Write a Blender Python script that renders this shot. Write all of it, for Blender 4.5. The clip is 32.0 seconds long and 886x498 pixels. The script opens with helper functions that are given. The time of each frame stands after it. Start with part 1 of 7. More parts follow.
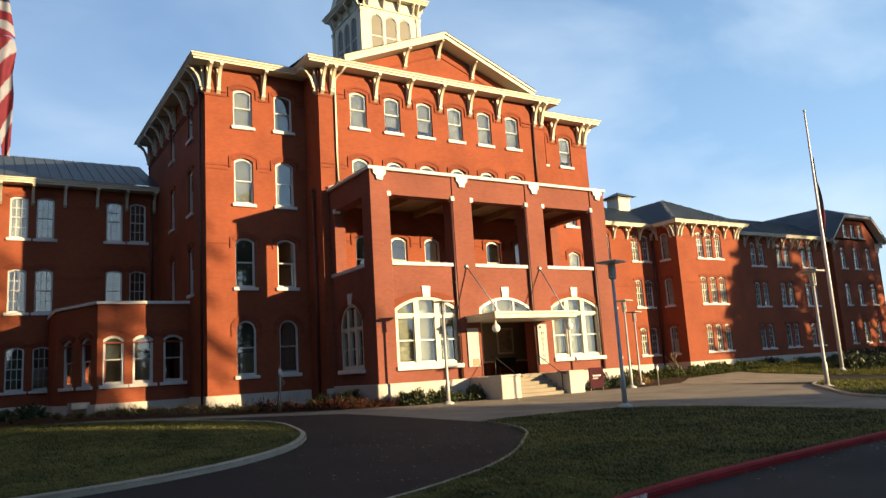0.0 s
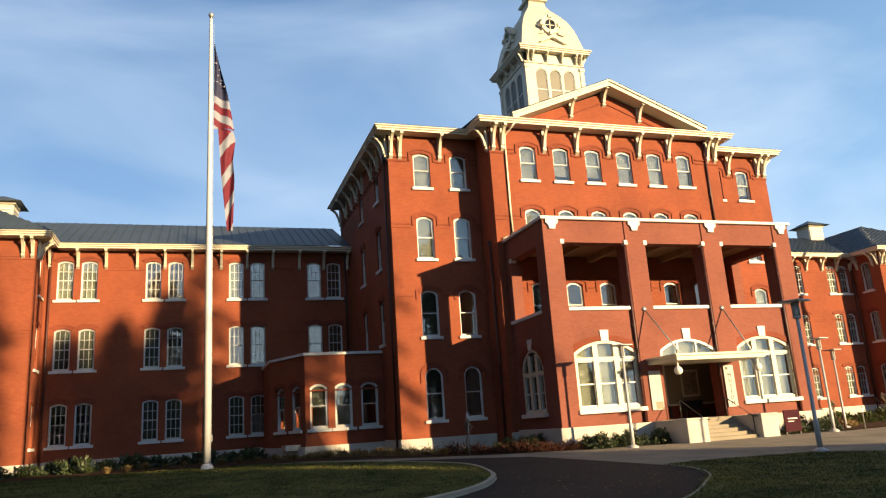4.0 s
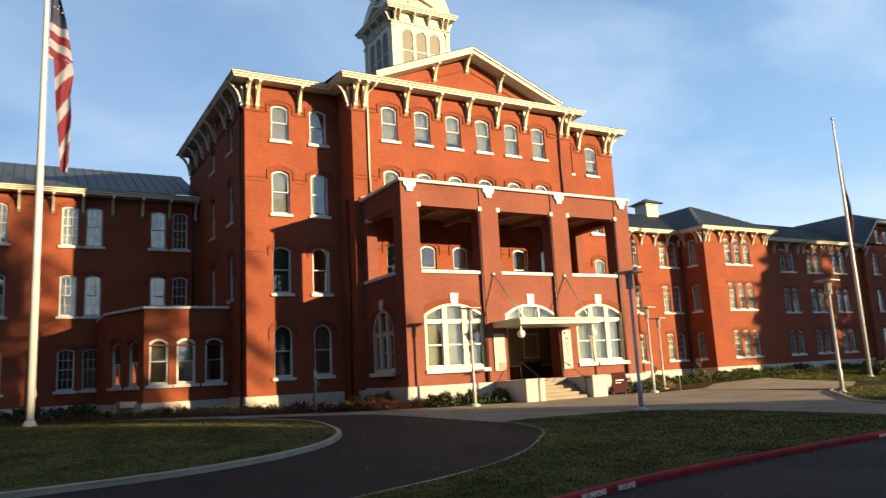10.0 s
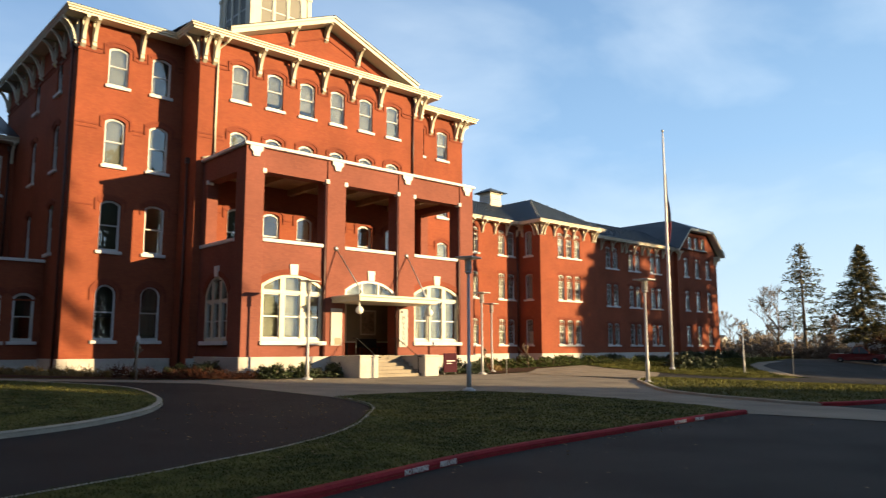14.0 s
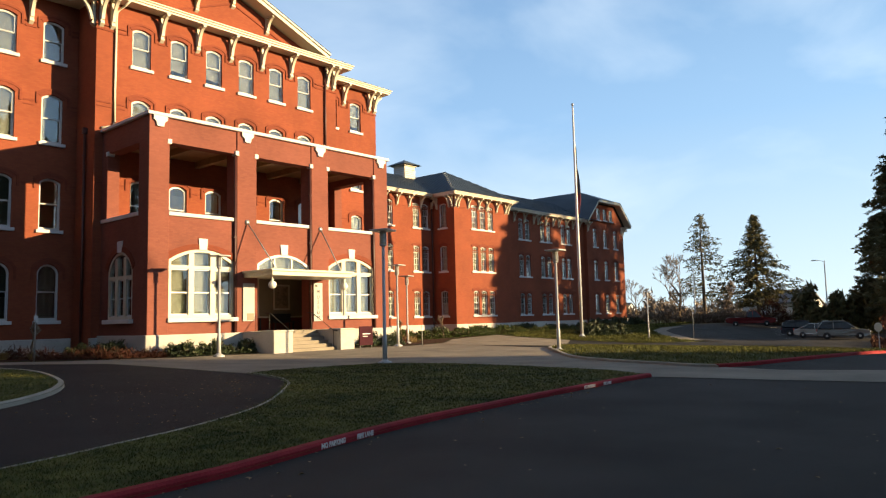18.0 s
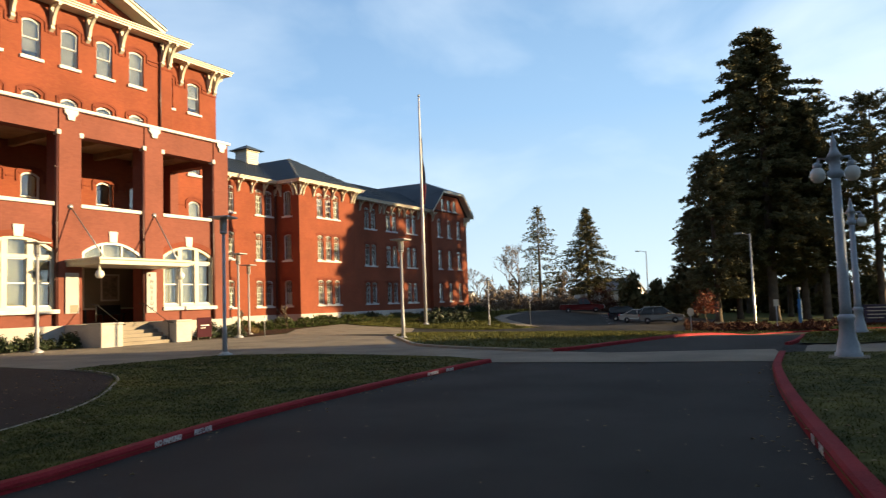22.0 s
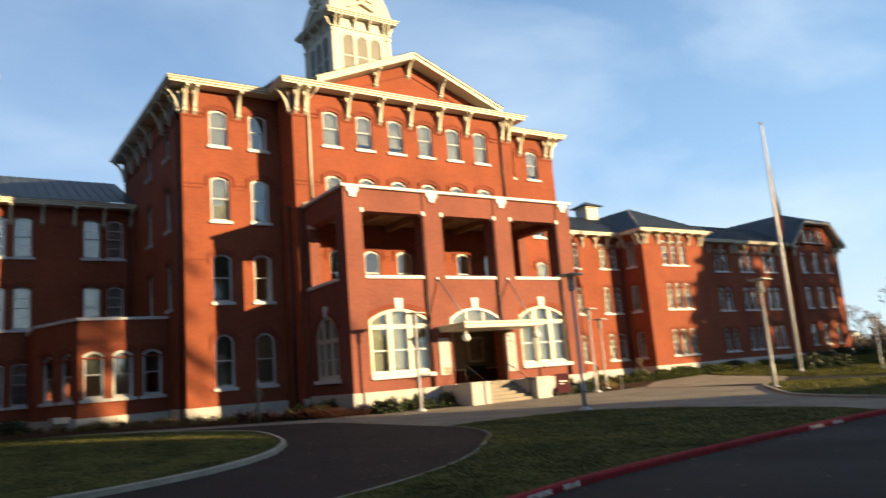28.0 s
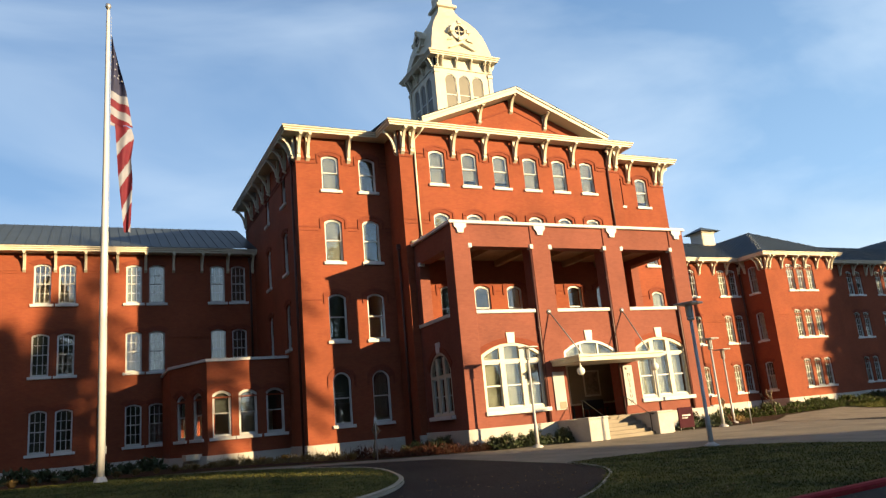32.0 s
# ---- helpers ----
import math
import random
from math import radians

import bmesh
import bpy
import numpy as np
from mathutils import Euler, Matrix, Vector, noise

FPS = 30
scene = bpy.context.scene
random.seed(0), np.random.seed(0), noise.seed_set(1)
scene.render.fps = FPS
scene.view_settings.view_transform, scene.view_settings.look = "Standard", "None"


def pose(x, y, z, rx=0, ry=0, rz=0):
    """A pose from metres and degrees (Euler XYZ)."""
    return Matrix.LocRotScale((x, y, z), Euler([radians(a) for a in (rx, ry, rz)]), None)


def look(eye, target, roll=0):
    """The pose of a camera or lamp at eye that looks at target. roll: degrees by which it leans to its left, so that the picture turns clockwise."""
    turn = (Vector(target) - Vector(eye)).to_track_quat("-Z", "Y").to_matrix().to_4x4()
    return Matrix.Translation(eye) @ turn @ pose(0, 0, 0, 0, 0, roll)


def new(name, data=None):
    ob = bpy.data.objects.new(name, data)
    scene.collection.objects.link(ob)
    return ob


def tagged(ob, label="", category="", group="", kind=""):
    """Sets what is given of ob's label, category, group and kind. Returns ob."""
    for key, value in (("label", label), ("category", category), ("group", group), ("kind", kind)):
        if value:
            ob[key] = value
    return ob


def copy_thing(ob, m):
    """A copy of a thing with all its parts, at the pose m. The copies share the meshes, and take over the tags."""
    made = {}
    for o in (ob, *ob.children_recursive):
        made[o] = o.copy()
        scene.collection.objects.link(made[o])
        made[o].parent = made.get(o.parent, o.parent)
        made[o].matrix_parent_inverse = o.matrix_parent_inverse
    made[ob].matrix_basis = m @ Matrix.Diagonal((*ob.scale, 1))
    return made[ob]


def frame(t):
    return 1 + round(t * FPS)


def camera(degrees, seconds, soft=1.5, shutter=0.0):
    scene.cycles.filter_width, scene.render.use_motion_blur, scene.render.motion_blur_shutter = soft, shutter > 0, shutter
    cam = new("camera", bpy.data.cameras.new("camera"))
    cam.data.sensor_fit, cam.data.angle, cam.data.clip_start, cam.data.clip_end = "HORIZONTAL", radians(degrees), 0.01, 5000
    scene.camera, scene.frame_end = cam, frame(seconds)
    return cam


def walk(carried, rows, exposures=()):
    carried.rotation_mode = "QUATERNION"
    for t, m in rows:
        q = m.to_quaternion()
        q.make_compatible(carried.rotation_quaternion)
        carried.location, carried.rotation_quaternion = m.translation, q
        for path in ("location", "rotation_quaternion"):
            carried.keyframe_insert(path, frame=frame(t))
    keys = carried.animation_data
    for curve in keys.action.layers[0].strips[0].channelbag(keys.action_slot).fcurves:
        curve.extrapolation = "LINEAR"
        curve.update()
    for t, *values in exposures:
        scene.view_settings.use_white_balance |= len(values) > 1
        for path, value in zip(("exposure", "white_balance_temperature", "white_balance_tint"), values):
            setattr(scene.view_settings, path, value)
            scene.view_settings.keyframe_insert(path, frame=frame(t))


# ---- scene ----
cam = camera(61.85, 32.0, soft=1.2, shutter=0.5)
# seconds, eye, yaw, pitch, roll
ROWS = [
    (0.0, 0.665, 1.420, 1.6, -31.85, 9.44, 3.53),
    (0.5, 1.022, 1.347, 1.6, -33.35, 7.64, 3.97),
    (1.0, 1.367, 1.546, 1.6, -37.60, 9.56, 5.24),
    (1.5, 0, 0, 1.6, -32.81, 8.78, 6.10),
    (2.0, 0, 0, 1.6, -27.29, 9.40, 4.73),
    (2.5, 0, 0, 1.6, -25.02, 12.93, 5.65),
    (3.0, 0, 0, 1.6, -17.23, 13.75, 5.01),
    (3.5, 0, 0, 1.6, -17.35, 13.56, 3.99),
    (5.5, 0, 0, 1.6, -19.07, 13.65, 4.39),
    (6.0, 0, 0, 1.6, -19.34, 13.49, 4.34),
    (6.5, 0, 0, 1.6, -20.54, 12.87, 3.76),
    (7.0, 0, 0, 1.6, -21.95, 12.61, 3.66),
    (7.5, 0, 0, 1.6, -23.11, 11.87, 3.63),
    (8.0, 0, 0, 1.6, -24.96, 10.63, 3.29),
    (8.5, 0, 0, 1.6, -27.72, 10.69, 3.24),
    (9.0, 0, 0, 1.6, -27.73, 10.62, 3.28),
    (9.5, 0, 0, 1.6, -27.97, 10.23, 3.22),
    (10.0, 0, 0, 1.6, -29.49, 9.82, 3.07),
    (10.5, 0, 0, 1.6, -33.06, 9.32, 2.51),
    (11.0, 0, 0, 1.6, -34.58, 9.15, 1.95),
    (11.5, 0, 0, 1.6, -35.51, 8.96, 1.75),
    (12.0, 0, 0, 1.6, -36.07, 8.80, 2.00),
    (12.5, 0, 0, 1.6, -36.00, 8.67, 2.13),
    (13.0, 0, 0, 1.6, -36.34, 8.51, 2.06),
    (13.5, 0, 0, 1.6, -37.78, 8.35, 1.41),
    (14.0, 0, 0, 1.6, -42.10, 7.67, 0.07),
    (14.5, 0, 0, 1.6, -44.08, 7.32, -0.14),
    (15.0, 0, 0, 1.6, -45.49, 6.90, -0.28),
    (15.5, 0, 0, 1.6, -46.96, 6.54, -0.64),
    (17.5, 0, 0, 1.6, -48.03, 5.42, 0.87),
    (18.0, 0, 0, 1.6, -48.59, 5.46, 1.38),
    (18.5, 0, 0, 1.6, -50.35, 5.28, 1.42),
    (19.0, 0, 0, 1.6, -52.54, 5.10, 1.61),
    (19.5, 0, 0, 1.6, -53.69, 4.88, 1.78),
    (20.0, 0, 0, 1.6, -54.32, 4.67, 2.18),
    (20.5, 0, 0, 1.6, -55.45, 4.58, 2.40),
    (21.0, 0, 0, 1.6, -56.70, 4.73, 2.33),
    (21.5, 0, 0, 1.6, -57.52, 4.60, 2.47),
    (22.0, 0, 0, 1.6, -60.50, 4.27, 1.98),
    (22.5, 0, 0, 1.6, -62.82, 4.17, 2.45),
    (23.0, 0, 0, 1.6, -64.44, 3.93, 2.53),
    (23.5, 0, 0, 1.6, -64.32, 4.38, 1.79),
    (24.0, 0, 0, 1.6, -63.93, 4.80, 1.26),
    (24.5, 0, 0, 1.6, -63.13, 4.46, 1.57),
    (26.5, 0, 0, 1.6, -60.74, 3.60, 2.70),
    (27.0, 0, 0, 1.6, -55.75, 3.76, 3.80),
    (27.5, 0, 0, 1.6, -44.23, 7.07, 5.01),
    (28.0, 0, 0, 1.6, -33.64, 9.92, 4.63),
    (28.5, 0, 0, 1.6, -27.28, 11.71, 4.71),
    (29.0, 0, 0, 1.6, -25.86, 12.57, 4.36),
    (29.5, 0, 0, 1.6, -27.52, 12.31, 3.89),
    (30.0, 0, 0, 1.6, -27.15, 12.47, 3.95),
    (30.5, 0, 0, 1.6, -24.81, 11.61, 5.40),
    (31.0, 0, 0, 1.6, -24.98, 11.50, 5.21),
    (31.5, 0, 0, 1.6, -25.37, 11.83, 5.13),
    (32.0, 0, 0, 1.6, -24.91, 13.32, 5.10),
]
EXPOSURE = 1.35
walk(cam, [(t, pose(x, y, z, 90 + pitch, roll, yaw)) for t, x, y, z, yaw, pitch, roll in ROWS],
     exposures=((0.0, EXPOSURE, 6850, 10), (32.0, EXPOSURE, 6850, 10)))

# ---- sky and sun ----
SUN_AZ, SUN_EL = 148.0, 10.0         # degrees clockwise from +y, and above the horizon
world = bpy.data.worlds.new("sky")
scene.world = world
world.use_nodes = True
wn, wl = world.node_tree.nodes, world.node_tree.links
wn.clear()
sky = wn.new("ShaderNodeTexSky")
sky.sky_type, sky.sun_disc = "NISHITA", False
sky.sun_elevation, sky.sun_rotation = radians(SUN_EL), radians(SUN_AZ)
sky.altitude, sky.air_density, sky.dust_density, sky.ozone_density = 60, 1.0, 0.0, 2.2
tc = wn.new("ShaderNodeTexCoord")
# a pale haze that thickens towards the horizon
sep = wn.new("ShaderNodeSeparateXYZ")
haze_ramp = wn.new("ShaderNodeValToRGB")
hr = haze_ramp.color_ramp
hr.elements[0].position, hr.elements[1].position = 0.0, 1.0
hr.elements[0].color, hr.elements[1].color = (0.96, 0.96, 0.96, 1), (0.82, 0.82, 0.82, 1)
e = hr.elements.new(0.48)
e.color = (0.88, 0.88, 0.88, 1)
tone_ramp = wn.new("ShaderNodeValToRGB")
tr = tone_ramp.color_ramp
tr.elements[0].position, tr.elements[1].position = 0.0, 0.95
tr.elements[0].color, tr.elements[1].color = (0.68, 0.85, 0.93, 1), (0.014, 0.026, 0.058, 1)
e = tr.elements.new(0.25)
e.color = (0.34, 0.575, 0.88, 1)
e = tr.elements.new(0.52)
e.color = (0.20, 0.37, 0.64, 1)
e = tr.elements.new(0.68)
e.color = (0.034, 0.060, 0.125, 1)
tone = wn.new("ShaderNodeMixRGB")
tone.blend_type, tone.inputs[0].default_value, tone.inputs[2].default_value = "MULTIPLY", 1.0, (9.3, 9.3, 9.2, 1)
haze = wn.new("ShaderNodeMixRGB")
# thin cirrus
stretch = wn.new("ShaderNodeMapping")
stretch.inputs["Scale"].default_value = (1.0, 1.8, 3.6)
stretch.inputs["Rotation"].default_value = (0.25, 0.35, 0.5)
wisps = wn.new("ShaderNodeTexNoise")
wisps.inputs["Scale"].default_value, wisps.inputs["Detail"].default_value = 1.5, 6.0
wisps.inputs["Roughness"].default_value, wisps.inputs["Distortion"].default_value = 0.5, 0.5
wramp = wn.new("ShaderNodeValToRGB")
wramp.color_ramp.elements[0].position, wramp.color_ramp.elements[1].position = 0.42, 0.72
wramp.color_ramp.elements[1].color = (0.52, 0.52, 0.52, 1)
veil = wn.new("ShaderNodeMixRGB")
veil.inputs[2].default_value = (8.0, 9.2, 10.2, 1)
bg = wn.new("ShaderNodeBackground")
bg.inputs["Strength"].default_value = 0.05
wout = wn.new("ShaderNodeOutputWorld")
wl.new(tc.outputs["Generated"], sep.inputs[0])
wl.new(sep.outputs["Z"], haze_ramp.inputs["Fac"])
wl.new(haze_ramp.outputs["Color"], haze.inputs[0])
wl.new(sep.outputs["Z"], tone_ramp.inputs["Fac"])
wl.new(tone_ramp.outputs["Color"], tone.inputs[1])
wl.new(tone.outputs[0], haze.inputs[2])
wl.new(sky.outputs[0], haze.inputs[1])
wl.new(tc.outputs["Generated"], stretch.inputs["Vector"])
wl.new(stretch.outputs[0], wisps.inputs["Vector"])
wl.new(wisps.outputs["Fac"], wramp.inputs["Fac"])
wl.new(haze.outputs[0], veil.inputs[1])
wl.new(wramp.outputs["Color"], veil.inputs[0])
# the sky pales towards the sun's side
toward = wn.new("ShaderNodeVectorMath")
toward.operation = "DOT_PRODUCT"
toward.inputs[1].default_value = (math.sin(radians(SUN_AZ)), math.cos(radians(SUN_AZ)), 0.0)
pale = wn.new("ShaderNodeMapRange")
pale.inputs["From Min"].default_value, pale.inputs["From Max"].default_value = -1.0, 0.6
pale_tone = wn.new("ShaderNodeMixRGB")
pale_tone.inputs[1].default_value, pale_tone.inputs[2].default_value = (0.69, 0.76, 0.87, 1), (1.12, 1.12, 1.12, 1)
side_light = wn.new("ShaderNodeMixRGB")
side_light.blend_type, side_light.inputs[0].default_value = "MULTIPLY", 1.0
wl.new(tc.outputs["Generated"], toward.inputs[0])
wl.new(toward.outputs["Value"], pale.inputs["Value"])
wl.new(pale.outputs["Result"], pale_tone.inputs[0])
wl.new(veil.outputs[0], side_light.inputs[1])
wl.new(pale_tone.outputs[0], side_light.inputs[2])
wl.new(side_light.outputs[0], bg.inputs["Color"])
wl.new(bg.outputs[0], wout.inputs["Surface"])

sun_data = bpy.data.lights.new("sun", "SUN")
sun_data.energy, sun_data.angle, sun_data.color = 5.0, radians(0.6), (1.0, 0.73, 0.39)
sun = new("sun", sun_data)
to_sun = Vector((math.sin(radians(SUN_AZ)) * math.cos(radians(SUN_EL)), math.cos(radians(SUN_AZ)) * math.cos(radians(SUN_EL)), math.sin(radians(SUN_EL))))
sun.matrix_world = look(to_sun * 300, (0, 0, 0))

# ---- materials ----
def shader(name):
    m = bpy.data.materials.new(name)
    m.use_nodes = True
    nt = m.node_tree
    return m, nt.nodes, nt.links, nt.nodes["Principled BSDF"]


def paint(name, dark, light, rough=0.6, scale=3.0, fine=40.0, bump=0.15, metal=0.0, world_space=True, each=0.0, sheen=0.5):
    """A surface with a coarse and a fine variation between two colours, and a fine relief."""
    m, n, l, b = shader(name)
    if world_space:
        src = n.new("ShaderNodeNewGeometry").outputs["Position"]
    else:
        src = n.new("ShaderNodeTexCoord").outputs["Object"]
    a = n.new("ShaderNodeTexNoise")
    a.inputs["Scale"].default_value, a.inputs["Detail"].default_value = scale, 5
    f = n.new("ShaderNodeTexNoise")
    f.inputs["Scale"].default_value, f.inputs["Detail"].default_value = fine, 4
    mix = n.new("ShaderNodeMath")
    mix.operation = "MULTIPLY_ADD"
    mix.inputs[1].default_value, mix.inputs[2].default_value = 0.45, 0.0
    add = n.new("ShaderNodeMath")
    add.operation = "MULTIPLY_ADD"
    add.inputs[1].default_value = 0.55
    ramp = n.new("ShaderNodeValToRGB")
    ramp.color_ramp.elements[0].position, ramp.color_ramp.elements[1].position = 0.36, 0.64
    ramp.color_ramp.elements[0].color, ramp.color_ramp.elements[1].color = (*dark, 1), (*light, 1)
    bp = n.new("ShaderNodeBump")
    bp.inputs["Strength"].default_value, bp.inputs["Distance"].default_value = bump, 0.02
    l.new(src, a.inputs["Vector"]), l.new(src, f.inputs["Vector"])
    l.new(f.outputs["Fac"], mix.inputs[0])
    l.new(a.outputs["Fac"], add.inputs[0]), l.new(mix.outputs[0], add.inputs[2])
    if each:
        info = n.new("ShaderNodeObjectInfo")
        sh = n.new("ShaderNodeMath")
        sh.operation = "MULTIPLY_ADD"
        sh.inputs[1].default_value = each
        l.new(info.outputs["Random"], sh.inputs[0]), l.new(add.outputs[0], sh.inputs[2])
        sub = n.new("ShaderNodeMath")
        sub.operation = "SUBTRACT"
        sub.inputs[1].default_value = each / 2
        l.new(sh.outputs[0], sub.inputs[0]), l.new(sub.outputs[0], ramp.inputs["Fac"])
    else:
        l.new(add.outputs[0], ramp.inputs["Fac"])
    l.new(ramp.outputs["Color"], b.inputs["Base Color"])
    l.new(f.outputs["Fac"], bp.inputs["Height"]), l.new(bp.outputs[0], b.inputs["Normal"])
    b.inputs["Roughness"].default_value, b.inputs["Metallic"].default_value = rough, metal
    b.inputs["Specular IOR Level"].default_value = sheen
    return m


def brickwork(name, c1, c2, mortar):
    m, n, l, b = shader(name)
    geo = n.new("ShaderNodeNewGeometry")
    sep = n.new("ShaderNodeSeparateXYZ")
    add = n.new("ShaderNodeMath")
    com = n.new("ShaderNodeCombineXYZ")
    l.new(geo.outputs["Position"], sep.inputs[0])
    l.new(sep.outputs["X"], add.inputs[0]), l.new(sep.outputs["Y"], add.inputs[1])
    l.new(add.outputs[0], com.inputs["X"]), l.new(sep.outputs["Z"], com.inputs["Y"])
    br = n.new("ShaderNodeTexBrick")
    br.inputs["Scale"].default_value = 1.0
    br.inputs["Brick Width"].default_value, br.inputs["Row Height"].default_value = 0.225, 0.077
    br.inputs["Mortar Size"].default_value, br.inputs["Mortar Smooth"].default_value, br.inputs["Bias"].default_value = 0.006, 0.3, -0.1
    br.inputs["Color1"].default_value, br.inputs["Color2"].default_value, br.inputs["Mortar"].default_value = (*c1, 1), (*c2, 1), (*mortar, 1)
    l.new(com.outputs[0], br.inputs["Vector"])
    big = n.new("ShaderNodeTexNoise")
    big.inputs["Scale"].default_value, big.inputs["Detail"].default_value, big.inputs["Roughness"].default_value = 0.35, 7, 0.6
    l.new(geo.outputs["Position"], big.inputs["Vector"])
    ramp = n.new("ShaderNodeValToRGB")
    ramp.color_ramp.elements[0].position, ramp.color_ramp.elements[1].position = 0.3, 0.7
    ramp.color_ramp.elements[0].color, ramp.color_ramp.elements[1].color = (0.80, 0.80, 0.80, 1), (1.14, 1.10, 1.08, 1)
    l.new(big.outputs["Fac"], ramp.inputs["Fac"])
    mul = n.new("ShaderNodeMixRGB")
    mul.blend_type, mul.inputs[0].default_value = "MULTIPLY", 1.0
    l.new(br.outputs["Color"], mul.inputs[1]), l.new(ramp.outputs["Color"], mul.inputs[2])
    l.new(mul.outputs[0], b.inputs["Base Color"])
    bp = n.new("ShaderNodeBump")
    bp.inputs["Strength"].default_value, bp.inputs["Distance"].default_value = 0.35, 0.008
    inv = n.new("ShaderNodeMath")
    inv.operation = "SUBTRACT"
    inv.inputs[0].default_value = 1.0
    l.new(br.outputs["Fac"], inv.inputs[1]), l.new(inv.outputs[0], bp.inputs["Height"])
    l.new(bp.outputs[0], b.inputs["Normal"])
    b.inputs["Roughness"].default_value = 0.85
    b.inputs["Specular IOR Level"].default_value = 0.2
    return m


def glass(name, tint=(0.9, 0.95, 0.95)):
    m, n, l, b = shader(name)
    b.inputs["Base Color"].default_value = (*tint, 1)
    b.inputs["Transmission Weight"].default_value = 1.0
    b.inputs["Roughness"].default_value, b.inputs["IOR"].default_value = 0.0, 1.9
    return m


BRICK = brickwork("red brick", (0.232, 0.066, 0.033), (0.205, 0.054, 0.029), (0.195, 0.057, 0.036))
# the portico's brick is darker and pinker than that of the main walls
BRICK_PORTICO = brickwork("pinkish portico brick", (0.205, 0.073, 0.054), (0.178, 0.061, 0.046), (0.175, 0.065, 0.054))
BRICK_TRIM = brickwork("moulded brick", (0.195, 0.051, 0.028), (0.165, 0.043, 0.026), (0.160, 0.046, 0.031))
CREAM = paint("cream painted wood", (0.460, 0.425, 0.340), (0.530, 0.499, 0.410), 0.5, 1.2, 30, 0.08)
WHITE = paint("white window paint", (0.440, 0.452, 0.460), (0.530, 0.546, 0.561), 0.45, 1.5, 30, 0.06)
STONE = paint("painted stone trim", (0.480, 0.483, 0.491), (0.600, 0.598, 0.630), 0.65, 1.1, 22, 0.2)
PLINTH = paint("pale plinth stone", (0.380, 0.362, 0.340), (0.490, 0.473, 0.454), 0.8, 0.8, 14, 0.35)
ROOF = paint("blue-grey standing seam metal", (0.040, 0.058, 0.078), (0.068, 0.092, 0.118), 0.45, 0.5, 9, 0.05, 0.3)
SHINGLE = paint("grey membrane roof", (0.10, 0.10, 0.10), (0.16, 0.16, 0.16), 0.8, 0.6, 20, 0.2)
PIPE = paint("dark maroon downpipe", (0.045, 0.012, 0.010), (0.07, 0.020, 0.016), 0.5, 2, 30, 0.05)
PLASTER = paint("interior plaster", (0.42, 0.38, 0.32), (0.52, 0.48, 0.41), 0.8, 0.7, 18, 0.05)
# blinds set very dark so the panes' reflection gives the windows their tone
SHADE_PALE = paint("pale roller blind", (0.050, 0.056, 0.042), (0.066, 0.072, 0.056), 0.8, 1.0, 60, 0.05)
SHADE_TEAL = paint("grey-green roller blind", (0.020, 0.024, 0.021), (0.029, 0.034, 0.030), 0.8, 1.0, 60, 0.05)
GLASS = glass("window glass")
ASPHALT = paint("worn asphalt", (0.025, 0.0232, 0.022), (0.064, 0.059, 0.055), 0.85, 0.35, 120, 0.5, sheen=0.12)
DRIVE = paint("fresh asphalt", (0.0235, 0.023, 0.0225), (0.038, 0.037, 0.0365), 0.85, 0.5, 120, 0.5, sheen=0.12)
CONCRETE = paint("broomed concrete", (0.175, 0.153, 0.125), (0.30, 0.265, 0.215), 0.85, 0.6, 60, 0.25, sheen=0.12)
KERB = paint("concrete kerb", (0.25, 0.23, 0.19), (0.40, 0.37, 0.31), 0.85, 1.2, 40, 0.3)
RED_KERB = paint("red painted kerb", (0.20, 0.016, 0.024), (0.32, 0.030, 0.038), 0.8, 1.6, 40, 0.3, sheen=0.12)
WORN_WHITE = paint("worn white lettering", (0.52, 0.46, 0.45), (0.80, 0.78, 0.76), 0.7, 6, 40, 0.1)
LAWN = paint("winter lawn", (0.030, 0.038, 0.010), (0.125, 0.118, 0.034), 0.95, 0.75, 4, 0.8, sheen=0.12)
FIELD = paint("distant grass", (0.05, 0.07, 0.02), (0.11, 0.12, 0.04), 0.95, 0.06, 2, 0.5, sheen=0.12)
BLADE = paint("grass blade", (0.028, 0.040, 0.010), (0.150, 0.148, 0.044), 0.8, 0.75, 4, 0.0, sheen=0.12)
MULCH = paint("bark mulch", (0.03, 0.016, 0.010), (0.075, 0.04, 0.024), 0.95, 2.5, 45, 0.8, sheen=0.12)
LEAF_DARK = paint("evergreen shrub leaf", (0.013, 0.025, 0.008), (0.042, 0.060, 0.020), 0.55, 2.0, 20, 0.1)
LEAF_RUST = paint("rusty shrub twig", (0.040, 0.014, 0.010), (0.075, 0.028, 0.017), 0.8, 2.0, 20, 0.1, sheen=0.12)
STRAW = paint("dry ornamental grass", (0.12, 0.085, 0.035), (0.24, 0.17, 0.08), 0.8, 2.0, 20, 0.1, sheen=0.12)
HEDGE = paint("hedge leaf", (0.03, 0.05, 0.015), (0.08, 0.10, 0.03), 0.7, 2.0, 20, 0.1, sheen=0.12)
NEEDLE = paint("conifer needles", (0.036, 0.042, 0.019), (0.150, 0.126, 0.056), 0.7, 0.5, 6, 0.1, sheen=0.12)
NEEDLE_PALE = paint("pale conifer needles", (0.045, 0.048, 0.024), (0.15, 0.13, 0.062), 0.7, 0.4, 6, 0.1, sheen=0.12)
BARK = paint("tree bark", (0.045, 0.030, 0.020), (0.11, 0.08, 0.055), 0.9, 1.5, 20, 0.5)
TWIG = paint("bare twigs", (0.10, 0.07, 0.05), (0.20, 0.15, 0.105), 0.9, 1.5, 20, 0.3)
